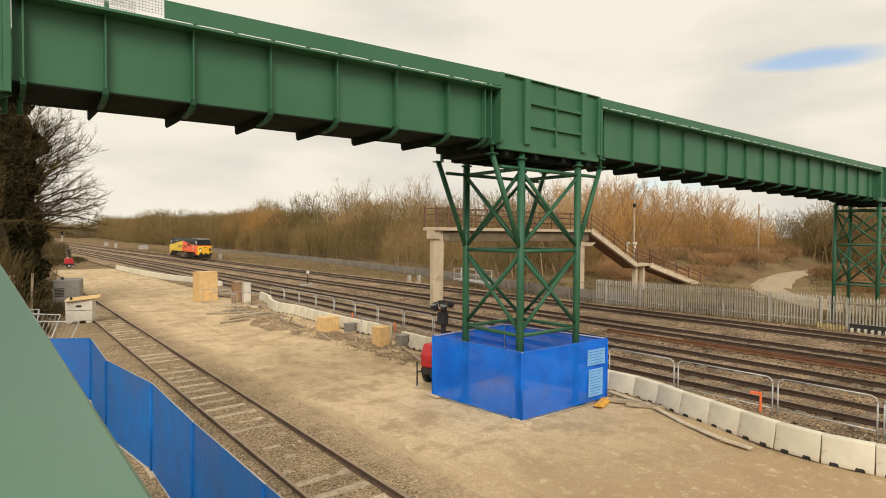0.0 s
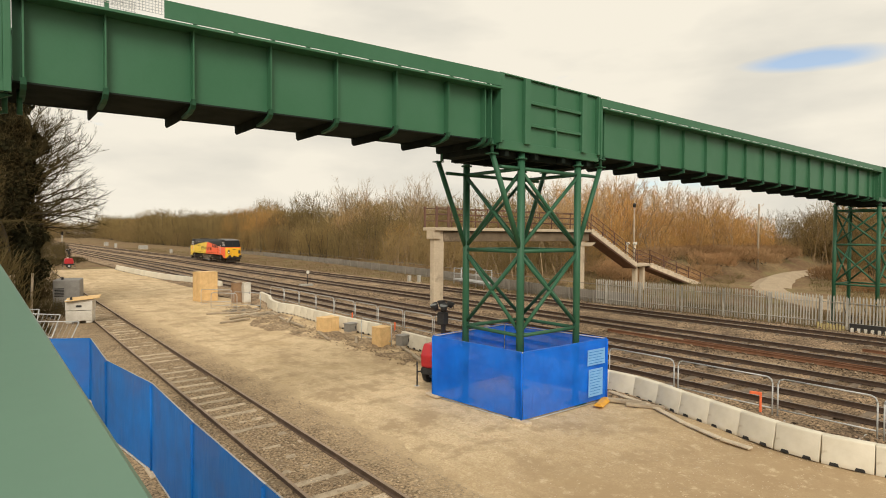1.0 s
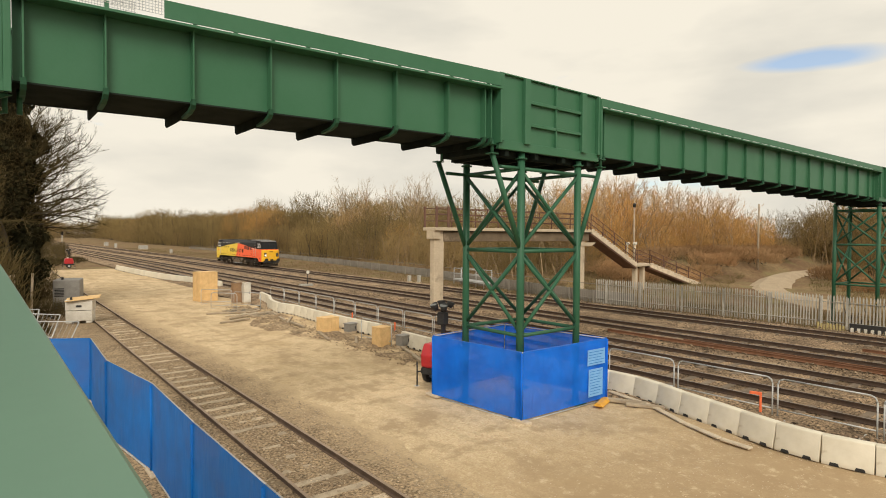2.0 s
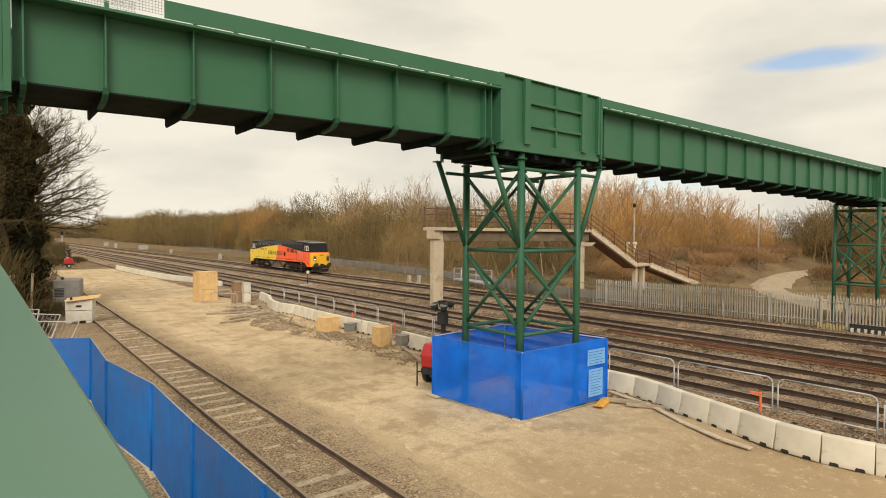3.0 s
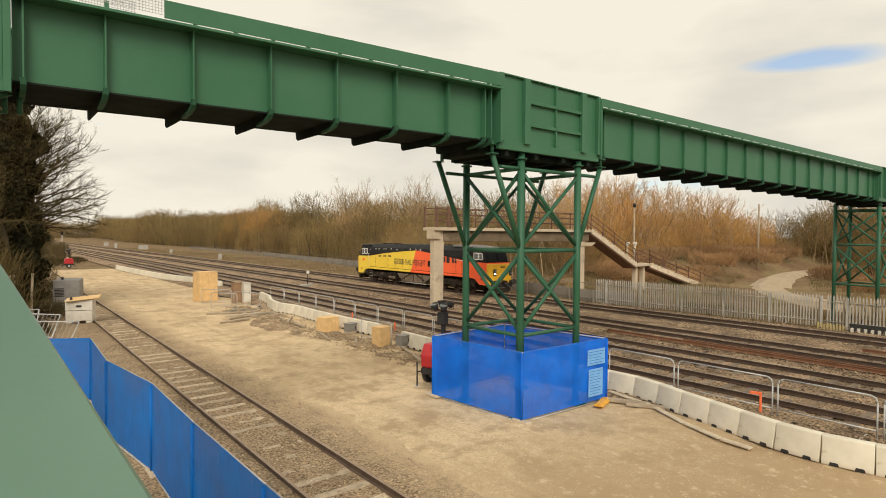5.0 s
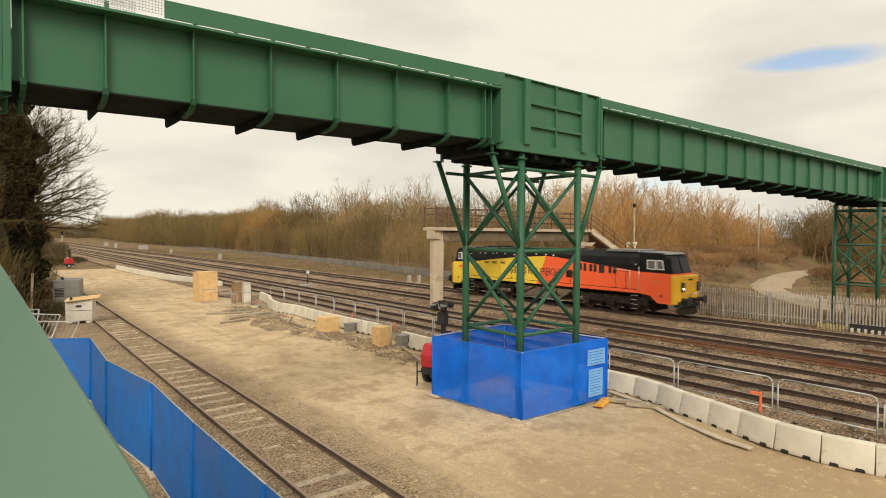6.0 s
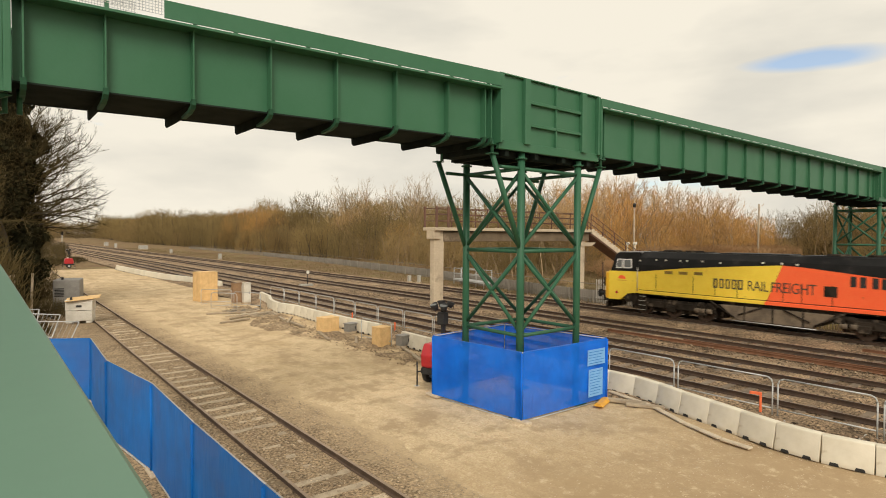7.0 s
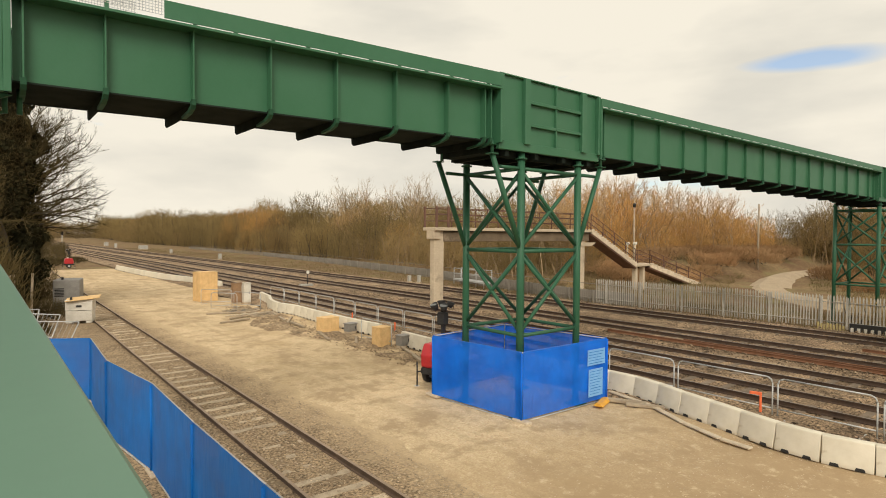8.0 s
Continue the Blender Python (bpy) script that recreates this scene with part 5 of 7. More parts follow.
def platform_rail():
    """White-tipped low kerb boards under the far tower and a galvanised rail frame by the old pillar."""
    k = thing("low_slatted_kerb", "low pale slatted kerb boards beyond the far track", "kerb")
    bm = B()
    for i in range(48):
        y = -4 + i * 0.30
        box(bm, 36.2, 36.26, y, y + 0.13, 0.03, 0.33)
    tagged(part("slats", bm, "white", k), kind="stuff")
    part("rail", box(B(), 36.27, 36.40, -4, 10.3, 0.03, 0.54), "dark", k, "dark board behind the slats")
    y2 = thing("low_slatted_kerb", "yellowed slatted boards at the far tower foot", "kerb")
    bm = B()
    for i in range(9):
        y = 10.55 + i * 0.15
        box(bm, 36.3, 36.36, y, y + 0.08, 0.0, 0.36 + 0.05 * (i % 3))
    tagged(part("slats", bm, "slat_yellow", y2), kind="stuff")
    g = thing("steel_walkway", "galvanised steel walkway frame with handrail beyond the tracks", "walkway", pose(38.0, 40.3, 0.05, 0, 0, 79))
    part("deck", box(B(), 0, 6.0, -0.5, 0.5, 0.45, 0.6), "galv", g)
    for x in (0.05, 1.5, 3.0, 4.5, 5.95):
        part("post", tube(B(), (x, -0.45, 0), (x, -0.45, 1.7), 0.035, seg=6), "galv", g)
        part("post", tube(B(), (x, 0.45, 0), (x, 0.45, 1.7), 0.035, seg=6), "galv", g)
    for z in (1.15, 1.7):
        for y in (-0.45, 0.45):
            part("handrail", tube(B(), (0, y, z), (6, y, z), 0.03, seg=6), "galv", g)


platform_rail()


def trackside_bits():
    cab = ((36.0, 50.5, 0.32, 0.7), (36.4, 49.3, 0.32, 0.75), (37.5, 118, 0.6, 1.1), (37.2, 230, 0.8, 1.5), (38.5, 160, 0.6, 1.1), (39, 260, 1.0, 1.6), (40, 270, 1.0, 1.3), (41, 205, 2.4, 1.2))
    for x, y, w, h in cab:
        c = thing("location_cabinet", "pale grey lineside equipment cabinet", "cabinet", pose(x, y, 0.1), group="lineside cabinets")
        part("case", soften(box(B(), -w / 2, w / 2, -w / 2, w / 2, 0.1, h), 0.03), "cab_pale", c)
        part("plinth", box(B(), -w / 2 - 0.05, w / 2 + 0.05, -w / 2 - 0.05, w / 2 + 0.05, -0.1, 0.1), "concrete", c)
    s = thing("shunt_signal", "small white round lineside signal on a post", "signal", pose(24.9, 52.0, 0.12))
    part("post", tube(B(), (0, 0, 0), (0, 0, 1.2), 0.05, seg=8), "dark", s)
    part("disc", tube(B(), (0, -0.06, 1.35), (0, 0.02, 1.35), 0.16, seg=18), "white", s)
    part("base_box", soften(box(B(), -0.8, 0.5, -0.2, 0.2, 0, 0.22), 0.03), "cab_pale", s)
    for x, y in ((36.9, 400), (31, 330)):
        p = thing("signal_post", "distant white signal post by the line", "signal post", pose(x, y, 0.1))
        part("post", tube(B(), (0, 0, 0), (0, 0, 5.0), 0.12, seg=8), "white", p)
        part("head", soften(box(B(), -0.3, 0.3, -0.2, 0.2, 4.0, 5.6), 0.05), "dark", p)


trackside_bits()


# ---------------------------------------------------------------- trees
def spike(verts, faces, a, c, r, r2=0.0):
    """A thin three-sided tapering stick."""
    ax = (c - a)
    s = ax.orthogonal().normalized()
    u = ax.cross(s).normalized()
    b = len(verts)
    for k in range(3):
        o = s * math.cos(k * 2.094) + u * math.sin(k * 2.094)
        verts.append(a + o * r)
    if r2 > 0:
        for k in range(3):
            o = s * math.cos(k * 2.094) + u * math.sin(k * 2.094)
            verts.append(c + o * r2)
        for k in range(3):
            faces.append((b + k, b + (k + 1) % 3, b + 3 + (k + 1) % 3, b + 3 + k))
    else:
        verts.append(c)
        for k in range(3):
            faces.append((b + k, b + (k + 1) % 3, b + 3))


def grow(rnd, start, way, length, radius, depth, out, spread=0.6, lift=0.25, twig=0.02, kids=(3, 5)):
    """A limb that bends, tapers and forks; out collects (a, c, r, r2, depth)."""
    steps = 3 if depth > 1 else 2
    p, d, r = start.copy(), way.normalized(), radius
    for i in range(steps):
        d = (d + Vector((rnd.uniform(-1, 1), rnd.uniform(-1, 1), rnd.uniform(-0.5, 1) * lift * 2)) * 0.30).normalized()
        q = p + d * (length / steps)
        r2 = r * (0.72 if depth else 0.5)
        out.append((p, q, r, max(r2, twig * 0.35), depth))
        if depth > 0:
            for _ in range(rnd.randint(*kids) if i == steps - 1 else rnd.randint(1, 2)):
                side = Vector((rnd.uniform(-1, 1), rnd.uniform(-1, 1), rnd.uniform(-0.35, 0.9))).normalized()
                nd = (d * (1 - spread) + side * spread + Vector((0, 0, lift))).normalized()
                grow(rnd, p.lerp(q, rnd.uniform(0.3, 1.0)), nd, length * rnd.uniform(0.5, 0.75), max(r2 * 0.6, twig), depth - 1, out, spread, lift, twig, kids)
        p, r = q, r2


def fan_tree_meshes(seed, height, width, limbs=7, fork=0.2, twig=0.019):
    """A bare tree whose limbs fan up and out from a short trunk into a rounded crown of fine twigs."""
    rnd = random.Random(seed)
    tv, tf, cv, cf = [], [], [], []
    top = Vector((rnd.uniform(-0.3, 0.3), rnd.uniform(-0.3, 0.3), height * fork))
    spike(tv, tf, Vector((0, 0, -0.3)), top, height * 0.013, height * 0.010)

    def arc(a, way, length, bend, n):
        pts, d = [a], way.normalized()
        for _ in range(n):
            d = (d + bend / n + Vector((rnd.uniform(-1, 1), rnd.uniform(-1, 1), rnd.uniform(-1, 1))) * 0.11).normalized()
            pts.append(pts[-1] + d * (length / n))
        return pts

    def off(d, amount):
        side = d.orthogonal().normalized()
        side.rotate(Matrix.Rotation(rnd.uniform(0, math.tau), 3, d))
        return (d + side * amount + Vector((0, 0, 0.12))).normalized()

    for k in range(limbs):
        an = k * 2.4 + rnd.uniform(-0.3, 0.3)
        out = rnd.uniform(0.25, 1.0) * width / height
        way = Vector((math.cos(an) * out, math.sin(an) * out, 1.0))
        length = height * (1 - fork) * rnd.uniform(0.85, 1.05) / (1 + 0.25 * out)
        limb = arc(top * rnd.uniform(0.75, 1.0), way, length, Vector((0, 0, 0.25)), 5)
        r = height * 0.0052
        for i in range(5):
            spike(tv, tf, limb[i], limb[i + 1], r * (1 - 0.17 * i), r * (0.83 - 0.17 * i))
        for b in range(9):
            u = 0.22 + 0.76 * b / 8
            i = min(4, int(u * 5))
            o, d = limb[i].lerp(limb[i + 1], u * 5 - i), (limb[i + 1] - limb[i]).normalized()
            bl = length * (0.40 - 0.24 * u) * rnd.uniform(0.75, 1.2)
            br = arc(o, off(d, 0.75), bl, Vector((0, 0, 0.35)), 2)
            spike(cv, cf, br[0], br[1], twig * 1.5, twig * 1.1)
            spike(cv, cf, br[1], br[2], twig * 1.1, twig * 0.6)
            for _ in range(6):
                j, v = rnd.randint(0, 1), rnd.random()
                o2, d2 = br[j].lerp(br[j + 1], v), (br[j + 1] - br[j]).normalized()
                e2 = o2 + off(d2, 0.7) * bl * rnd.uniform(0.35, 0.6)
                spike(cv, cf, o2, e2, twig * 0.75)
                for _ in range(2):
                    o3 = o2.lerp(e2, rnd.uniform(0.2, 0.9))
                    spike(cv, cf, o3, o3 + off((e2 - o2).normalized(), 0.6) * bl * rnd.uniform(0.15, 0.35), twig * 0.5)
    fit = height / max(v.z for v in cv)
    for vs in (tv, cv):
        for v in vs:
            v.xy, v.z = v.xy * (fit + 0.12), v.z * fit
    return tv, tf, cv, cf


def shrub_cloud(seed, w, d, h, n, size, twig):
    """Dense upright thicket: stems fanning from the ground and fine twigs through an uneven outline."""
    rnd = random.Random(seed)
    cv, cf, tv, tf = [], [], [], []
    bumps = [(rnd.uniform(-w, w) * 0.4, rnd.uniform(-d, d) * 0.4, rnd.uniform(0.6, 1.0)) for _ in range(6)]
    for _ in range(11):
        b = Vector((rnd.uniform(-w, w) * 0.35, rnd.uniform(-d, d) * 0.35, -0.1))
        t = b + Vector((rnd.uniform(-1, 1) * w * 0.22, rnd.uniform(-1, 1) * d * 0.22, h * rnd.uniform(0.5, 0.95)))
        spike(tv, tf, b, b.lerp(t, 0.55) + Vector((rnd.uniform(-0.2, 0.2), rnd.uniform(-0.2, 0.2), 0)), 0.07, 0.04)
        spike(tv, tf, b.lerp(t, 0.55), t, 0.04, 0.015)
    for _ in range(n):
        x, y = rnd.uniform(-w, w) * 0.5, rnd.uniform(-d, d) * 0.5
        top = h * max(k * max(0.0, 1 - ((x - bx) ** 2 + (y - by) ** 2) / (w * 0.42) ** 2) ** 0.5 for bx, by, k in bumps)
        if top < 0.4:
            continue
        z = top * rnd.random() ** 0.75
        o = Vector((x, y, z))
        wdir = Vector((rnd.uniform(-0.6, 0.6) + x / w, rnd.uniform(-0.6, 0.6) + y / d, rnd.uniform(0.3, 1.7))).normalized()
        spike(cv, cf, o, o + wdir * size * rnd.uniform(0.5, 1.4), twig)
    return tv, tf, cv, cf


def tree_thing(name, meshes, bark, twig, label, category, m, group, names=("trunk", "crown")):
    t = thing(name, label, category, m, group=group)
    tv, tf, cv, cf = meshes
    for nm, v, f, mat in ((names[0], tv, tf, bark), (names[1], cv, cf, twig)):
        ob = part(nm, raw_mesh(nm, v, f, mat), mat, t)
        if nm != "trunk":
            tagged(ob, kind="stuff")
    return t


def scaled(x, y, z, rz, s, sz=None):
    return pose(x, y, z, 0, 0, rz) @ Matrix.Diagonal((s, s, sz or s, 1))


def woods():
    rnd = random.Random(21)
    thickets = []
    for i, (mat, n) in enumerate((("twig_olive", 2300), ("twig_brown", 2300), ("twig_olive", 2200), ("twig_orange", 3600), ("twig_olive", 3100), ("twig_brown", 3100), ("twig_dark", 3300))):
        thickets.append(tree_thing("thicket", shrub_cloud(40 + i, 9, 8, 8.0, n, 0.62 if i >= 3 else 1.0, 0.028 if i in (4, 5) else 0.022 if i >= 3 else 0.032), "bark_pale" if i in (3, 4, 5) else "bark", mat,
                                   ("dense olive-brown leafless thicket", "dull brown leafless thicket", "dense olive-brown leafless thicket",
                                    "orange-brown leafless willow thicket", "fine olive-brown leafless thicket", "fine dull brown leafless thicket", "dark brown leafless thicket")[i] + " along the railway", "thicket",
                                   scaled(60 + (i % 3) * 8, 60 + 60 * (i < 3) + 9 * i, 0, i * 70, 1.0), "wood thickets", ("stem_mass", "twig_mass")))
    trees = []
    for i, (h, twig, bark, label) in enumerate(((15.4, "twig_pale", "bark_pale", "tall bare pale-barked tree above the thicket"),
                                                (13, "twig_brown", "bark", "tall bare brown tree above the thicket"),
                                                (13, "twig_orange", "bark_pale", "bare orange-twigged willow tree"))):
        trees.append(tree_thing("tree", fan_tree_meshes(70 + i, h, (11, 11, 10)[i], (11, 9, 9)[i]), bark, twig, label, "tree",
                                scaled((61, 72, 70)[i], (110, 104, 46)[i], (0, 0, 1.5)[i], 40 * i, 1.0), "wood trees"))
    # the wood behind the far fence, row behind row
    for row, (off, lo, hi) in enumerate(((6.5, 0.65, 0.95), (13, 1.05, 1.35), (22, 1.3, 1.65), (36, 1.6, 1.95))):
        y = 34.0
        while y < 420:
            edge = 41 + (y - 30) * 0.13 if y < 90 else 49 + (y - 90) * 0.045
            if y > (44, 43, 49, 61)[row]:
                k = rnd.choice((4, 5, 4, 5)) if y < 95 else rnd.choice((0, 1, 2))
                s = rnd.uniform(lo, hi)
                far = 1 + max(0, min(y, 190) - 90) / 420
                copy_thing(thickets[k], scaled(edge + off + rnd.uniform(-2, 2), y, 0, rnd.uniform(0, 360), s * 1.05, s * far * rnd.uniform(0.85, 1.15)))
            y += rnd.uniform(5, 7.5) * (1 + y / 150)
    for x, y, s in ((63, 156, 1.6), (68, 166, 1.8), (68, 186, 1.8), (66, 118, 1.3)):
        copy_thing(thickets[3], scaled(x, y, 0, rnd.uniform(0, 360), s * 1.1, s))
    for x, y, k, s in ((67, 115, 0, 1.2), (66, 92, 0, 1.1), (72, 96, 0, 1.16), (69, 108, 0, 1.12), (69, 73, 0, 0.76), (70, 60, 0, 0.76),
                       (70, 140, 1, 0.95), (76, 160, 1, 1.0), (80, 200, 1, 1.05), (82, 240, 1, 1.1)):
        copy_thing(trees[k], scaled(x, y, 0, rnd.uniform(0, 360), s, s * 1.02))
    # the orange willows and scrub beyond the old stair
    def on_bank(x, y):
        return bank_height(x, y) - 0.15

    for x, y, k, s in ((60, 43.5, 3, 0.85), (65, 46, 3, 0.9), (70, 44, 3, 0.85), (75, 47, 3, 0.98), (80, 44, 3, 0.95), (85, 47, 3, 1.05), (89, 43, 3, 1.0), (94, 46, 3, 1.05), (99, 43, 3, 0.95),
                       (104, 45, 3, 0.85), (108, 43, 3, 0.7), (68, 51, 3, 0.95), (78, 53, 3, 1.0), (88, 52, 3, 1.1), (98, 52, 3, 1.05), (112, 50, 1, 0.95), (106, 52, 1, 0.95), (103, 37.5, 1, 0.42), (109, 39, 4, 0.8),
                       (57, 45, 1, 0.75), (58, 52, 2, 0.9), (64, 56, 1, 1.0), (116, 46, 4, 1.05), (114, 38, 4, 1.0), (118, 33, 4, 1.15), (112, 34, 4, 0.8), (120, 40, 1, 1.1),
                       (112, 24, 4, 1.15), (118, 27, 1, 1.25), (108, 20, 4, 1.1), (112, 14, 4, 1.25), (104, 16, 4, 0.95), (106, 6, 1, 1.3), (112, -4, 0, 1.3), (108, -14, 2, 1.2),
                       (96, 21, 4, 0.95), (94, 12, 4, 1.0), (101, 22, 4, 0.95), (90, 17, 4, 0.75), (110, -26, 1, 1.2), (104, -38, 2, 1.2), (126, 36, 4, 1.4), (128, 20, 4, 1.45), (90, 8, 4, 0.85),
                       (86, 16, 1, 0.55), (66, 13, 4, 0.6), (70, 16, 4, 0.7), (64, 7, 1, 0.75), (75, 17, 4, 0.8), (69, 3, 0, 0.85), (78, 8, 4, 0.9)):
        copy_thing(thickets[(4, 5, 4, 3, 6)[k]], scaled(x, y, on_bank(x, y), rnd.uniform(0, 360), s * 1.1, s * (0.94 if k == 3 else 1.0)))
    for x, y, k, s in ((58, 44, 0, 0.74), (65, 47, 2, 0.9), (69, 50, 0, 0.8), (76, 50, 2, 0.92), (79, 47, 0, 0.76), (84, 51, 2, 0.95), (90, 49, 2, 0.92), (61, 50, 2, 0.95), (66, 52, 2, 0.95), (72, 51, 2, 0.98), (81, 55, 2, 1.0),
                       (93, 52, 2, 0.98), (98, 49, 2, 0.92), (58, 49, 0, 0.8), (78, 58, 0, 0.88), (63, 57, 0, 0.85),
                       (96, 46, 2, 0.86), (62, 43, 2, 0.78), (73, 45, 2, 0.8), (88, 45, 2, 0.84), (101, 47, 2, 0.82), (112, 29, 1, 0.95), (118, 33, 1, 1.0), (106, 26, 1, 0.9), (112, 22, 1, 1.0), (72, 56, 0, 0.88), (86, 57, 0, 0.9), (112, 36, 1, 0.75), (104, 24, 1, 0.75), (98, 14, 1, 0.8)):
        copy_thing(trees[k], scaled(x, y, on_bank(x, y), rnd.uniform(0, 360), s, s))
    for x, y, k, s in ((108, 35, 5, 1.1), (113, 31.5, 4, 1.4), (118, 30, 5, 1.5), (110, 28, 4, 1.35), (116, 24, 5, 1.5), (122, 34, 4, 1.5), (104, 19, 5, 1.3), (99, 17, 4, 1.15)):
        copy_thing(thickets[k], scaled(x, y, on_bank(x, y), rnd.uniform(0, 360), s * 1.1, s))
    # the far end of the wood, low on the horizon
    y = 250.0
    while y < 640:
        for off in (0, 30):
            sc = rnd.uniform(1.5, 2.1) * (1 + (y - 250) / 900)
            copy_thing(thickets[rnd.choice((0, 1, 2))], scaled(66 + (y - 250) * 0.09 + off, y, 0, rnd.uniform(0, 360), sc * 1.3, sc))
        y += rnd.uniform(14, 20)
    for x, y in ((30, 420), (44, 470), (52, 540), (36, 560), (60, 600), (46, 640), (20, 400), (24, 480)):
        copy_thing(thickets[rnd.choice((0, 1, 2))], scaled(x, y + 160, 0, rnd.uniform(0, 360), 3.0, 2.6))
    for k in range(22):
        copy_thing(thickets[rnd.choice((0, 1, 2))], scaled(30 + 7 * k, 715 + rnd.uniform(-25, 25), 0, rnd.uniform(0, 360), 2.6, 2.4 * rnd.uniform(0.8, 1.1)))
    # bramble banks by the path
    bank = tree_thing("bramble_bank", shrub_cloud(90, 8, 5, 1.5, 2100, 0.48, 0.038), "bark", "bramble", "low red-brown bramble bank beside the path", "brambles",
                      scaled(66, 35.0, 0.35, 10, 1.0), "bramble banks", ("stem_mass", "twig_mass"))
    for x, y, s, rz in ((73, 36, 1.1, 30), (80, 38, 1.2, 70), (60, 34, 0.8, 120), (88, 40, 1.2, 20), (70, 41, 1.1, 0), (77, 42, 1.2, 50), (84, 36, 1.0, 100), (94, 37, 1.1, 0), (64, 40, 1.0, 40), (70, 18, 0.8, 0), (78, 22.5, 1.1, 40), (63, 14.5, 0.9, 80), (86, 24, 1.2, 10),
                        (56, 37, 0.9, 60), (60, 41, 1.0, 0), (96, 39, 1.2, 50), (74, 12, 1.0, 30), (66, 6, 1.0, 100)):
        copy_thing(bank, scaled(x, y, on_bank(x, y) + 0.1, rz, s))
    sap = tree_thing("lineside_bush", shrub_cloud(95, 2.2, 2.0, 1.7, 900, 0.45, 0.014), "bark", "twig_brown", "bare brown bush growing through the fence", "bush",
                     scaled(39.0, 10.4, 0.05, 0, 1.0), "lineside bushes", ("stem_mass", "twig_mass"))
    for x, y, s in ((38.8, 7.5, 1.1), (38.6, 24.5, 0.6), (40.5, 4.0, 1.3), (39.5, 31.0, 0.7)):
        copy_thing(sap, scaled(x, y, 0.05, 40 * x, s))
    # dry grass along the far edge of the ballast
    gv, gf = [], []
    for _ in range(26000):
        y = -10 + 230 * rnd.random() ** 1.5
        edge = 41 + (y - 30) * 0.13 if 30 < y < 90 else (37.6 if y <= 30 else 49 + (y - 90) * 0.045)
        x = rnd.uniform(35.8, edge + 5)
        b = Vector((x, y, 0))
        spike(gv, gf, b, b + Vector((rnd.uniform(-0.2, 0.2), rnd.uniform(-0.2, 0.2), rnd.uniform(0.12, 0.45))), 0.016)
    for _ in range(16000):
        x, y = rnd.uniform(40, 74), rnd.uniform(12, 46)
        b = Vector((x, y, bank_height(x, y) - 0.05 + 0.3 * max(0, min(1, (x - 44) / 8))))
        if noise.noise(Vector((x * 0.25, y * 0.25, 7))) > -0.12 and min((q - Vector((x, y, 0))).length for q in path_line) > 3.4:
            spike(gv, gf, b, b + Vector((rnd.uniform(-0.3, 0.3), rnd.uniform(-0.3, 0.3), rnd.uniform(0.15, 0.6))), 0.02)
    tagged(new("dry_grass", raw_mesh("dry_grass", gv, gf, "dry_grass")), "dry tufted grass along the lineside", "grass", kind="stuff")


woods()


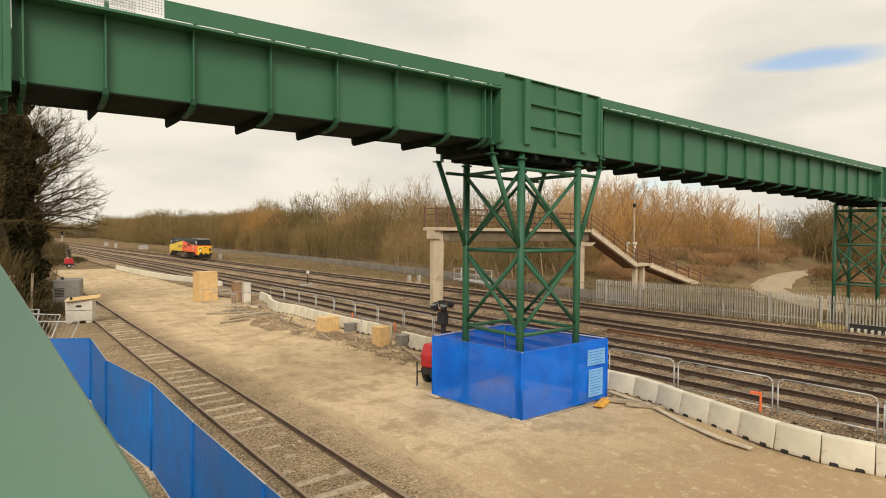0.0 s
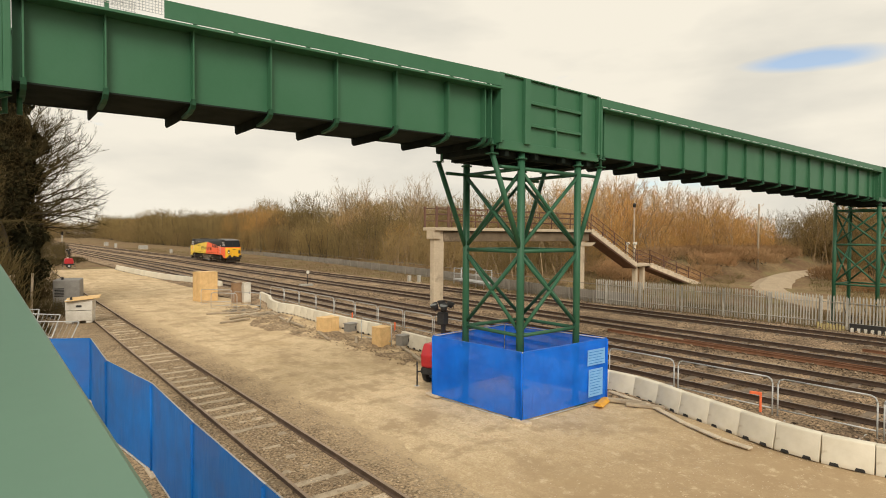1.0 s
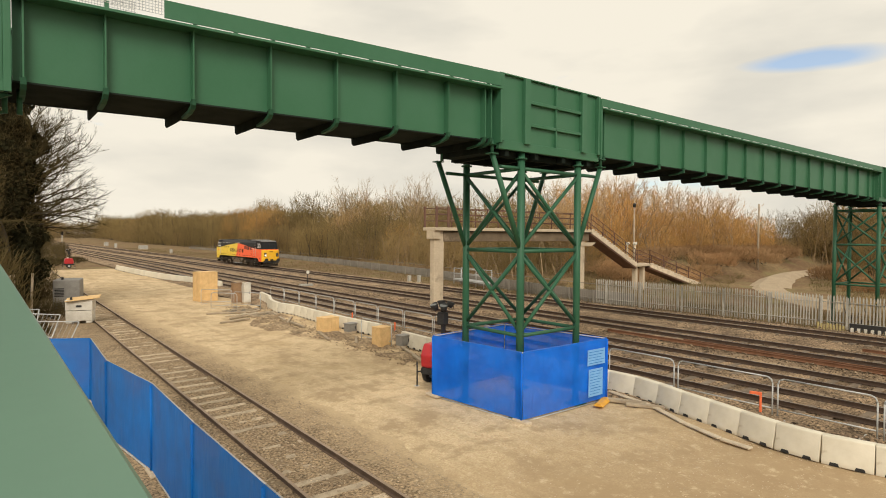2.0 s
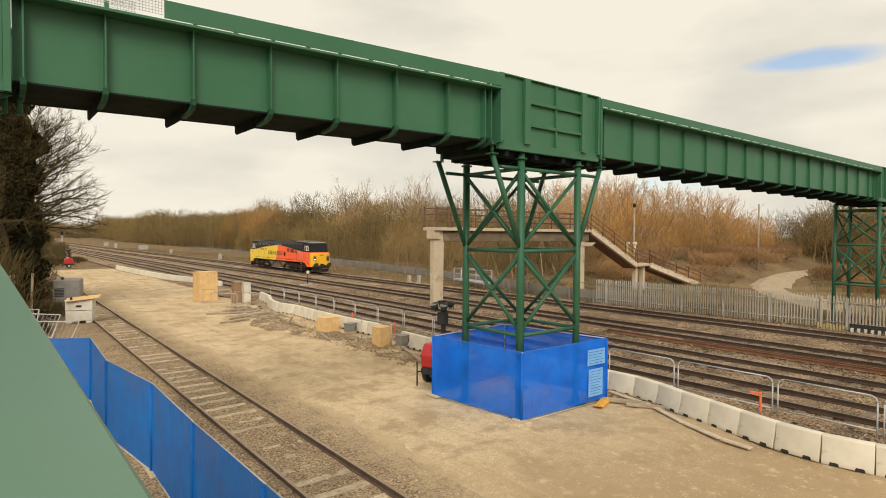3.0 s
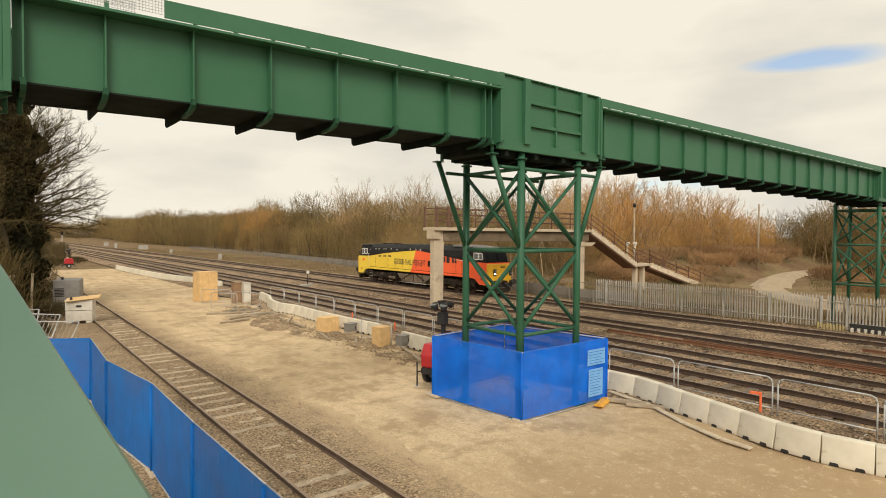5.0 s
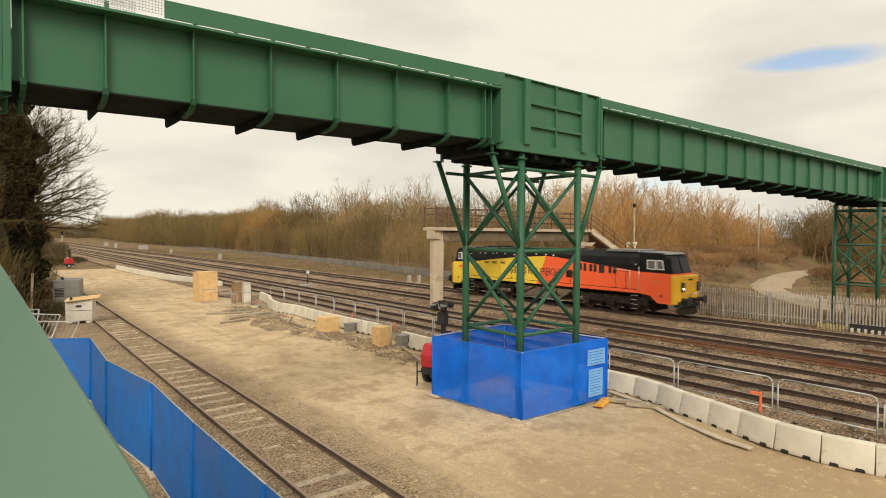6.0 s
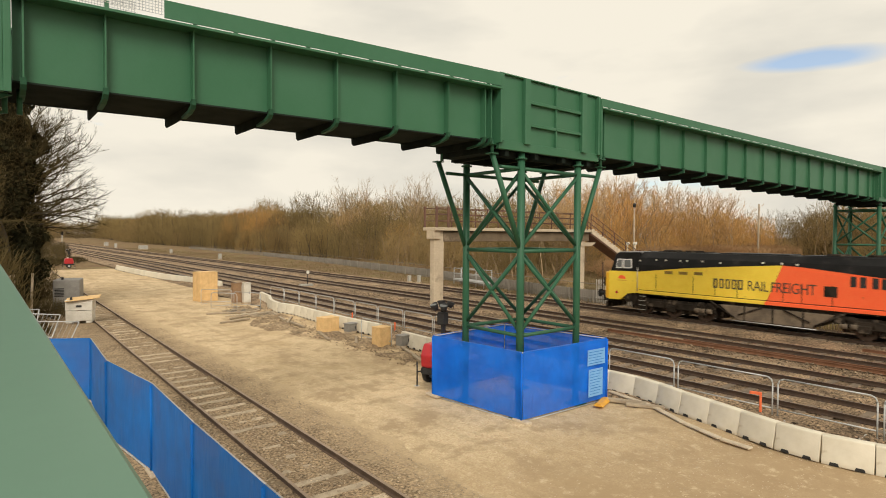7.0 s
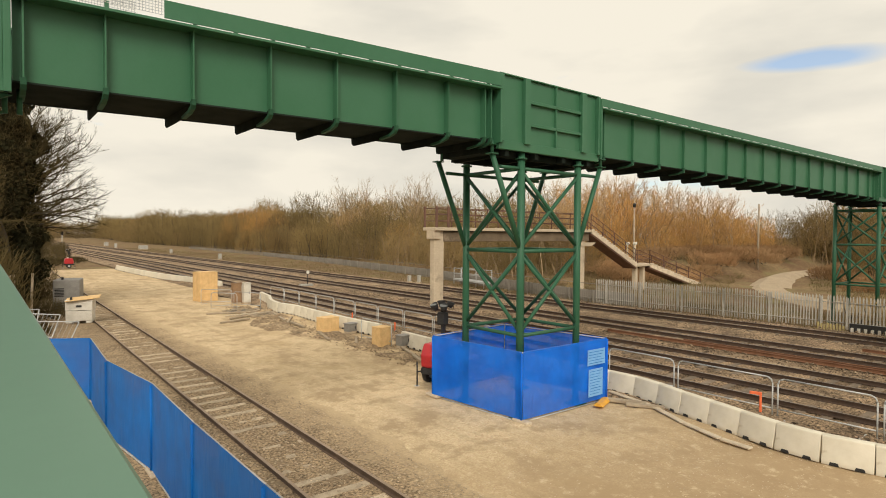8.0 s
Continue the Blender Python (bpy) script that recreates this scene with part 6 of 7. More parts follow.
def left_tree():
    """The big ivy-clad tree beside the siding."""
    rnd = random.Random(4)
    t = thing("ivy_tree", "large bare tree with an ivy-clad trunk beside the siding", "tree", pose(1.9, 46.0, -0.1))
    segs = []
    grow(rnd, Vector((0, 0, 0)), Vector((0.02, 0, 1)), 10.5, 0.42, 0, segs, 0.4, 0.3, 0.05, (2, 3))
    for k in range(34):
        z = 5.6 + 4.6 * (k % 12) / 11
        rise = (k % 12) / 11
        an = rnd.uniform(-0.75, 0.6) if k < 24 else rnd.uniform(0.6, 5.6)
        d = Vector((math.cos(an), math.sin(an), 0.12 + 1.5 * rise ** 1.3)).normalized()
        p, r, steps = Vector((0.1, 0, z)), 0.11 - 0.04 * rise, 8
        length = rnd.uniform(4.0, 5.5) - 0.5 * rise
        droop = -0.015 if rise < 0.3 else 0.025
        for i in range(steps):
            d = (d + Vector((rnd.uniform(-1, 1) * 0.19, rnd.uniform(-1, 1) * 0.19, rnd.uniform(-1, 1) * 0.19 + droop))).normalized()
            q = p + d * (length / steps)
            segs.append((p, q, r, r * 0.84, 3))
            if i > 0:
                for _ in range(3):
                    side = Vector((rnd.uniform(-1, 1), rnd.uniform(-1, 1), rnd.uniform(-0.7, 0.9))).normalized()
                    b, w = p.lerp(q, rnd.random()), (d + side * 1.15).normalized()
                    bl = rnd.uniform(0.9, 1.7) * (1.15 - 0.5 * i / steps)
                    m = b + w * bl * 0.5
                    w2 = (w + d * 0.3 + Vector((0, 0, rnd.uniform(-0.1, 0.35)))).normalized()
                    e = m + w2 * bl * 0.55
                    segs.append((b, m, r * 0.42, r * 0.3, 2))
                    segs.append((m, e, r * 0.3, 0.008, 0))
                    for _ in range(6):
                        o = b.lerp(m, rnd.random()) if rnd.random() < 0.4 else m.lerp(e, rnd.random())
                        v = (w2 + Vector((rnd.uniform(-1, 1), rnd.uniform(-1, 1), rnd.uniform(-0.6, 0.9))) * 0.7).normalized()
                        segs.append((o, o + v * rnd.uniform(0.35, 0.8), 0.009, 0.004, 3))
            p, r = q, r * 0.84
    tv, tf, cv, cf = [], [], [], []
    for a, c, r, r2, dep in segs:
        (spike(tv, tf, a, c, r, r2) if r > 0.06 else spike(cv, cf, a, c, r, r2))
        if dep == 0:
            for _ in range(2):
                o = a.lerp(c, rnd.random())
                w = (c - a).normalized() + Vector((rnd.uniform(-1, 1), rnd.uniform(-1, 1), rnd.uniform(-0.5, 0.8))) * 0.7
                spike(cv, cf, o, o + w.normalized() * rnd.uniform(0.15, 0.4), 0.007)
    for _ in range(9000):
        d = Vector((rnd.gauss(0, 1), rnd.gauss(0, 1), rnd.gauss(0, 1))).normalized()
        q = rnd.random() ** 0.45
        o = Vector((-0.5 + d.x * 2.3 * q, d.y * 2.8 * q, 9.8 + d.z * 5.5 * q))
        if noise.noise(o * 0.7) > -0.15:
            w = d + Vector((rnd.uniform(-1, 1), rnd.uniform(-1, 1), rnd.uniform(-0.3, 1)))
            spike(cv, cf, o, o + w.normalized() * rnd.uniform(0.2, 0.6), 0.014)
    part("trunk", raw_mesh("trunk", tv, tf, "bark"), "bark", t)
    part("crown", raw_mesh("crown", cv, cf, "twig_left"), "twig_left", t)
    lv, lf = [], []
    for _ in range(30000):
        z = 14.5 * rnd.random()
        a = rnd.uniform(0, 6.28)
        taper = min(1.0, (15.6 - z) / 5.0)
        rad = (1.35 * taper + noise.noise(Vector((math.cos(a) * 1.7, math.sin(a) * 1.7, z * 0.8))) * 1.3) * rnd.random() ** 0.35
        c = Vector((math.cos(a) * rad - 0.2, math.sin(a) * rad, z))
        n1 = Vector((rnd.uniform(-1, 1), rnd.uniform(-1, 1), rnd.uniform(-0.6, 0.6))).normalized()
        s = n1.orthogonal().normalized() * rnd.uniform(0.06, 0.13)
        u = n1.cross(s)
        b = len(lv)
        lv.extend((c - s, c - u * 0.8, c + s, c + u))
        lf.append((b, b + 1, b + 2, b + 3))
    tagged(part("ivy", raw_mesh("ivy", lv, lf, "ivy"), "ivy", t, "dark ivy leaves"), kind="stuff")
    # hedge behind and below it
    h = tree_thing("hedge", shrub_cloud(120, 6, 5, 6.5, 2400, 0.75, 0.027), "bark", "twig_left", "dark leafless hedge along the siding boundary", "hedge",
                   scaled(-0.6, 52.0, 0, 0, 1.0), "boundary hedges", ("stem_mass", "twig_mass"))
    for x, y, s in ((-0.8, 40.0, 0.9), (-1.2, 34.5, 0.9), (0.2, 60, 0.9), (1.0, 70, 0.95), (2.0, 82, 0.95), (3.2, 96, 0.9), (4.8, 112, 0.85), (6.5, 130, 0.8), (9, 150, 0.8), (12, 180, 0.85),
                    (-4.5, 44, 1.3), (-4.5, 54, 1.4), (-3.0, 68, 1.4), (15, 215, 0.9), (18, 260, 1.0), (22, 320, 1.0), (5.4, 108, 0.5), (8, 118, 0.45), (11, 128, 0.5), (13.2, 142, 0.5), (14.2, 160, 0.5)):
        copy_thing(h, scaled(x, y, 0, 57 * x, s))
    mass = tree_thing("ivy_thicket", shrub_cloud(140, 6.0, 6, 14.0, 13000, 0.42, 0.019), "bark", "twig_left", "tall tangled thicket round the ivy-clad tree", "thicket",
                      scaled(-0.4, 49.0, 0, 20, 1.0), "boundary thickets", ("stem_mass", "twig_mass"))
    copy_thing(mass, scaled(-2.0, 44.5, 0, 110, 0.9))
    low = tree_thing("bramble_bank", shrub_cloud(130, 5, 4, 1.2, 2000, 0.45, 0.016), "bark", "twig_left", "dark bramble at the foot of the hedge", "brambles",
                     scaled(1.9, 42, 0, 0, 1.0), "hedge brambles", ("stem_mass", "twig_mass"))
    for x, y, s in ((2.0, 50, 1.0), (2.8, 60, 1.0), (3.6, 72, 1.0), (4.6, 88, 1.0), (6.5, 104, 1.0), (9.0, 112, 1.0), (12.5, 118, 0.9), (0.8, 35, 0.8)):
        copy_thing(low, scaled(x, y, 0, 33 * x, s))
    for x, y in ((1.15, 38.4), (1.35, 38.9), (2.2, 39.6)):
        p = part("fence_stake", soften(box(B(), -0.06, 0.06, -0.06, 0.06, -0.1, 2.9), 0.01), "timber_old")
        p.matrix_basis = pose(x, y, 0, 0, 1.5, 0)
        tagged(p, "old grey timber fence stake in the hedge", "fence stake", group="fence stakes")


left_tree()


# ---------------------------------------------------------------- locomotive (front at y = 0, rail top at z = 0)
LOCO_X, LOCO_Z = 32.79, 0.366
LENGTH = 20.6


def side_panel(parent, name, outline, mat, label=""):
    """A skin on both flanks from an outline in y, z."""
    for s in (-1, 1):
        lo, hi = sorted((s * 1.318, s * 1.306))
        part(name, prism(B(), outline, 0, lo, hi), mat, parent, label)


def locomotive():
    lo = thing("locomotive", "yellow, orange and black diesel freight locomotive running on the far track", "locomotive", pose(LOCO_X, 111.75, LOCO_Z))
    L = LENGTH
    # core of the body, black, with sloping roof edges
    sec = [(-1.30, 1.28), (1.30, 1.28), (1.30, 3.05), (1.22, 3.50), (0.85, 3.84), (-0.85, 3.84), (-1.22, 3.50), (-1.30, 3.05)]
    part("engine_hood", soften(prism(B(), sec, 1, 2.5, L - 2.5), 0.02), "black", lo, "black engine hood")
    for y0, y1, z in ((2.6, 4.6, 3.90), (5.2, 9.3, 3.88), (9.8, 13.4, 3.90), (14.0, 17.6, 3.87)):
        part("roof_pod", soften(box(B(), -0.8, 0.8, y0, y1, 3.6, z), 0.05), "black", lo)
    for k in range(10):
        part("roof_grille", box(B(), -0.55, 0.55, 14.3 + k * 0.3, 14.5 + k * 0.3, 3.87, 3.89), "grime", lo)
    # cabs at both ends
    for end in (0, 1):
        def fy(y):
            return y if end == 0 else L - y
        upper = [(fy(0.42), 2.50), (fy(0.80), 3.60), (fy(1.05), 3.78), (fy(2.55), 3.82), (fy(2.55), 2.50)]
        cab = part("cab", soften(prism(B(), upper, 0, -1.22, 1.22), 0.05, 2), "black", lo, "black cab with grey roof")
        part("cab_roof", soften(prism(B(), [(fy(0.78), 3.70), (fy(1.05), 3.82), (fy(2.60), 3.86), (fy(2.60), 3.74)], 0, -1.12, 1.12), 0.03), "roof", cab)
        # lower cab shell, orange or yellow, cut away over the bogie
        low = [(fy(0.40), 0.78), (fy(0.40), 2.58), (fy(2.55), 2.62), (fy(2.55), 1.32), (fy(1.75), 1.22), (fy(1.25), 0.80)]
        part("cab_side", prism(B(), low, 0, -1.31, 1.31), "orange" if end == 0 else "yellow", lo)
        nose = [(-1.30, fy(0.42)), (-1.28, fy(0.16)), (-0.95, fy(-0.10)), (0.95, fy(-0.10)), (1.28, fy(0.16)), (1.30, fy(0.42))]
        part("nose", soften(prism(B(), nose, 2, 0.80, 2.50), 0.06, 2), "yellow_end", lo, "warm yellow nose end")
        # wind-screens
        for sx in (-1, 1):
            ws = B()
            q = [Vector((sx * 0.07, fy(0.405), 2.60)), Vector((sx * 1.12, fy(0.425), 2.60)), Vector((sx * 1.05, fy(0.72), 3.48)), Vector((sx * 0.07, fy(0.70), 3.48))]
            d = Vector((0, -0.012 if end == 0 else 0.012, 0))
            a = [ws.verts.new(v) for v in q]
            c = [ws.verts.new(v + d) for v in q]
            ws.faces.new(a)
            ws.faces.new(c[::-1])
            for k in range(4):
                ws.faces.new((a[k], c[k], c[(k + 1) % 4], a[(k + 1) % 4]))
            part("windscreen", ws, "glass", cab, "dark cab windscreen")
            # side window with bright frame and two panes
            x = sx * 1.225
            for (ya, yb, yc, yd) in ((0.86, 1.36, 1.36, 0.98), (1.42, 2.00, 2.00, 1.42)):
                out = [(fy(ya), 2.78), (fy(yb), 2.80), (fy(yc), 3.38), (fy(yd), 3.36)]
                lo_x, hi_x = sorted((x, x + sx * 0.03))
                w = part("side_window", prism(B(), out, 0, lo_x, hi_x), "window_frame", cab, "bright framed side window")
                cx, cz = sum(p[0] for p in out) / 4, sum(p[1] for p in out) / 4
                inn = [(cx + (p[0] - cx) * 0.78, cz + (p[1] - cz) * 0.80) for p in out]
                lo_x, hi_x = sorted((x + sx * 0.028, x + sx * 0.036))
                part("pane", prism(B(), inn, 0, lo_x, hi_x), "glass_pale", w)
            # headlamp cluster and buffer
            ly = fy(-0.11)
            e = -1 if end == 0 else 1
            hl = part("headlight", soften(box(B(), sx * 0.88 - 0.17, sx * 0.88 + 0.17, min(ly, ly + e * 0.06), max(ly, ly + e * 0.06), 1.55, 2.1), 0.02), "dark", lo, "dark lamp cluster")
            lit = "lamp" if end == 0 and sx == -1 else "glass_pale"
            part("lamp_lens", tube(B(), (sx * 0.88, ly + e * 0.05, 1.72), (sx * 0.88, ly + e * 0.08, 1.72), 0.075, seg=14), lit, hl)
            part("lamp_lens", tube(B(), (sx * 0.88, ly + e * 0.05, 1.95), (sx * 0.88, ly + e * 0.07, 1.95), 0.08, seg=14), "glass_pale", hl)
            bf = part("buffer", tube(B(), (sx * 0.87, fy(0.1), 1.06), (sx * 0.87, fy(-0.52), 1.06), 0.13, seg=14), "dark", lo)
            part("buffer_head", tube(B(), (sx * 0.87, fy(-0.52), 1.06), (sx * 0.87, fy(-0.58), 1.06), 0.25, seg=18), "dark", bf)
            part("cab_handrail", tube(B(), (sx * 1.36, fy(2.48), 1.45), (sx * 1.36, fy(2.48), 2.9), 0.022, seg=6), "white", lo)
            for k in range(4):
                part("cab_step", box(B(), min(sx * 1.02, sx * 1.3), max(sx * 1.02, sx * 1.3), *sorted((fy(2.55), fy(3.05))), 0.30 + k * 0.27, 0.34 + k * 0.27), "grime", lo)
                part("step_edge", box(B(), *sorted((sx * 1.30, sx * 1.325)), *sorted((fy(2.58), fy(3.02))), 0.31 + k * 0.27, 0.345 + k * 0.27), "cab_pale", lo, "worn pale step edge")
            for fwd in (2.55, 3.05):
                part("ladder_stile", box(B(), *sorted((sx * 1.27, sx * 1.31)), *sorted((fy(fwd), fy(fwd + 0.035))), 0.26, 1.32), "grime", lo)
            part("round_plate", tube(B(), (sx * 1.30, fy(1.0), 1.25), (sx * 1.33, fy(1.0), 1.25), 0.09, seg=14), "red", lo)
        part("buffer_beam", soften(box(B(), -1.12, 1.12, *sorted((fy(-0.13), fy(0.3))), 0.62, 0.98), 0.02), "dark", lo)
        cp = part("coupling", soften(box(B(), -0.12, 0.12, *sorted((fy(-0.6), fy(-0.1))), 0.92, 1.18), 0.03), "grime", lo)
        part("brake_hose", tube(B(), (0.35, fy(-0.2), 1.1), (0.38, fy(-0.45), 0.5), 0.035, seg=6), "dark", cp)
        part("brake_hose", tube(B(), (-0.35, fy(-0.2), 1.35), (-0.40, fy(-0.75), 1.55), 0.03, seg=6), "white", cp)
        part("snowplough", soften(prism(B(), [(-1.1, fy(0.05)), (0, fy(-0.35)), (1.1, fy(0.05)), (1.1, fy(0.15)), (-1.1, fy(0.15))], 2, 0.20, 0.56), 0.01), "grime", lo)
        part("side_skirt", box(B(), -1.2, 1.2, *sorted((fy(0.5), fy(2.4))), 0.9, 1.25), "grime", lo)
        part("number_bar", box(B(), -0.25, 0.25, *sorted((fy(-0.125), fy(-0.11))), 2.2, 2.3), "dark", lo)
    # coloured flanks
    side_panel(lo, "orange_flank", [(2.5, 1.32), (10.75, 1.32), (9.95, 3.36), (9.0, 3.30), (2.5, 2.62)], "orange", "bright orange body side")
    side_panel(lo, "yellow_flank", [(10.76, 1.32), (L - 2.5, 1.32), (L - 2.5, 2.62), (15.0, 2.98), (12.0, 3.22), (9.96, 3.36)], "yellow", "yellow body side")
    for s in (-1, 1):
        lo_x, hi_x = sorted((s * 1.319, s * 1.332))
        for y0, y1, z0, z1, mat in ((4.10, 4.33, 2.42, 2.85, "dark"), (4.45, 4.68, 2.42, 2.86, "dark"), (5.0, 5.42, 2.4, 2.95, "dark"), (5.6, 5.83, 2.45, 2.93, "dark"),
                                    (5.95, 6.18, 2.46, 2.95, "dark"), (6.42, 6.65, 2.48, 2.97, "dark"), (6.8, 7.03, 2.5, 2.98, "dark"), (7.55, 8.1, 1.95, 2.45, "grime"),
                                    (14.05, 14.55, 2.62, 2.79, "vent"), (14.95, 15.45, 2.60, 2.77, "vent"), (15.85, 16.35, 2.58, 2.75, "vent")):
            part("grille_opening", box(B(), lo_x, hi_x, y0, y1, z0, z1), mat, lo)
        lo_x, hi_x = sorted((s * 1.3185, s * 1.3225))
        for y in (3.4, 4.15, 7.75, 9.05, 9.9, 12.15, 13.35, 14.6, 16.9):
            part("door_joint", box(B(), lo_x, hi_x, y - 0.014, y + 0.014, 1.5, 2.5), "grime", lo)
        part("sill_joint", box(B(), lo_x, hi_x, 2.6, L - 2.6, 1.50, 1.535), "grime", lo)
        for y0, y1, mat in ((2.6, 10.76, "orange"), (10.77, L - 2.6, "yellow")):
            a, c = sorted((s * 1.30, s * 1.36))
            part("side_sill", soften(box(B(), a, c, y0, y1, 1.30, 1.47), 0.01), mat, lo)
        part("flank_handrail", tube(B(), (s * 1.37, 3.1, 2.66), (s * 1.37, 4.3, 2.70), 0.022, seg=6), "white", lo)
        part("flank_handrail", tube(B(), (s * 1.37, 3.1, 1.5), (s * 1.37, 3.1, 2.66), 0.022, seg=6), "white", lo)
        for y, z in ((2.75, 3.05), (9.3, 3.42), (10.0, 3.45), (10.9, 3.45), (13.1, 3.35), (14.1, 3.40), (15.0, 3.40), (15.4, 3.38), (16.3, 3.38), (16.9, 3.38), (18.0, 3.3)):
            a, c = sorted((s * 1.19, s * 1.30))
            part("marker_lamp", box(B(), a, c, y - 0.05, y + 0.05, z - 0.045, z + 0.045), "white", lo)
        # the first word is a brand: plain blocks; the rest is lettered
        a, c = sorted((s * 1.3185, s * 1.3235))
        flip = (lambda y: y) if s == -1 else (lambda y: 21.4 - y)
        for k in range(5):
            y = 13.45 - k * 0.335
            y0, y1 = sorted((flip(y), flip(y - 0.24)))
            bm = B()
            for q in ((y0, y1, 1.98, 2.055), (y0, y1, 2.425, 2.50), (y0, y0 + 0.07, 2.055, 2.425), (y1 - 0.07, y1, 2.055, 2.425)):
                box(bm, a, c, *q)
            part("lettering_block", bm, "lettering", lo)
        for word, y in (("RAIL", 11.66), ("FREIGHT", 10.50)):
            cu = bpy.data.curves.new("lettering", "FONT")
            cu.body, cu.size, cu.extrude = word, 0.74, 0.002
            cu.space_character = 0.92
            cu.materials.append(M["lettering"])
            tx = new("lettering", cu)
            tx.parent = lo
            rot = Matrix(((0, 0, -1), (-1, 0, 0), (0, 1, 0))).to_4x4() if s == -1 else Matrix(((0, 0, 1), (1, 0, 0), (0, 1, 0))).to_4x4()
            tx.matrix_basis = Matrix.Translation((s * 1.3215, flip(y), 1.98)) @ rot @ Matrix.Diagonal((0.77, 1, 1, 1))
            tagged(tx, "dark painted lettering")
    # tall brown grab poles on the trailing end
    for x in (-0.7, 0.62):
        pole = part("grab_pole", tube(B(), (x, L + 0.52, 1.05), (x, L + 0.52, 2.98), 0.04, seg=8), "rail", lo, "tall rusty brown grab pole")
        part("pole_cap", tube(B(), (x, L + 0.52, 2.98), (x, L + 0.52, 3.05), 0.055, seg=8), "rail", pole)
        for z in (1.2, 1.75):
            part("pole_bracket", box(B(), x - 0.035, x + 0.035, L - 0.15, L + 0.52, z - 0.03, z + 0.03), "rail", pole)
    # orange sunrise device on the cab sides
    for s in (-1, 1):
        a, c = sorted((s * 1.31, s * 1.316))
        half = [(L - 1.35 + math.cos(k * math.pi / 10) * 0.28, 2.12 + math.sin(k * math.pi / 10) * 0.22) for k in range(11)]
        part("device", prism(B(), half, 0, a, c), "orange", lo)
        part("device_bar", box(B(), a, c, L - 1.7, L - 1.0, 2.00, 2.04), "amber", lo)
        part("device_bar", box(B(), a, c, 1.0, 1.7, 2.05, 2.09), "amber", lo)
    # fuel tank, underframe, bogies
    part("underframe", box(B(), -1.15, 1.15, 0.6, L - 0.6, 1.05, 1.30), "grime", lo)
    tank = [(7.6, 1.1), (8.6, 0.32), (12.2, 0.32), (13.2, 1.1)]
    part("fuel_tank", soften(prism(B(), tank, 0, -1.25, 1.25), 0.05), "tank", lo, "dusty brown fuel tank")
    # silencer housing behind the leading cab, roof fans, tank straps and truss
    part("roof_housing", soften(prism(B(), [(2.75, 3.80), (2.85, 3.97), (5.0, 3.97), (5.15, 3.80)], 0, -0.98, 0.98), 0.03), "roof", lo, "grey roof housing")
    for y in (6.2, 7.9, 15.2, 16.6):
        part("roof_fan", tube(B(), (0, y, 3.86), (0, y, 3.96), 0.55, 0.50, seg=20), "grime", lo)
    for y in (9.0, 10.4, 11.8):
        part("tank_strap", box(B(), -1.265, 1.265, y - 0.04, y + 0.04, 0.34, 1.1), "grime", lo)
    for s in (-1, 1):
        for a, c in (((7.2, 1.22), (8.5, 0.46)), ((13.6, 1.22), (12.3, 0.46)), ((8.7, 0.62), (9.9, 1.12)), ((12.1, 0.62), (10.9, 1.12))):
            part("truss_bar", tube(B(), (s * 1.28, *a), (s * 1.28, *c), 0.045, seg=6), "grime", lo)
        for y in (6.75, 7.15, 13.55, 13.95, 14.25):
            part("air_reservoir", tube(B(), (s * 1.18, y, 0.62), (s * 1.18, y + 0.28, 0.62), 0.13, seg=12), "tank", lo)
    part("tank_rail", tube(B(), (-1.27, 8.4, 0.30), (-1.27, 12.4, 0.30), 0.03, seg=6), "galv", lo)
    wheelsets = []
    for yc in (4.6, L - 4.6):
        bg = part("bogie", soften(box(B(), -1.2, -1.02, yc - 2.6, yc + 2.6, 0.52, 0.92), 0.04), "grime", lo, "grimy three-axle bogie frame")
        part("bogie_frame", soften(box(B(), 1.02, 1.2, yc - 2.6, yc + 2.6, 0.52, 0.92), 0.04), "grime", bg)
        # dark block added between the wheels to stop light showing through
        part("transom", box(B(), -0.66, 0.66, yc - 2.9, yc + 2.9, 0.28, 1.04), "grime", bg)
        part("side_truss", box(B(), -1.15, -1.05, yc - 3.0, yc + 3.0, 0.88, 1.2), "grime", bg)
        for dy in (-1.9, 0.0, 1.9):
            for s in (-1, 1):
                part("axle_box", soften(box(B(), min(s * 1.0, s * 1.27), max(s * 1.0, s * 1.27), yc + dy - 0.25, yc + dy + 0.25, 0.34, 0.74), 0.05), "grime", bg)
                for e in (-0.38, 0.38):
                    part("spring", tube(B(), (s * 1.12, yc + dy + e, 0.62), (s * 1.12, yc + dy + e, 1.06), 0.10, seg=10), "grime", bg)
            for s in (-1, 1):
                part("brake_rod", box(B(), min(s * 1.05, s * 1.09), max(s * 1.05, s * 1.09), yc + dy - 0.75, yc + dy - 0.65, 0.3, 0.95), "grime", bg)
            ws = part("wheelset", tube(B(), (-0.72, 0, 0), (0.72, 0, 0), 0.09, seg=10), "grime", lo)
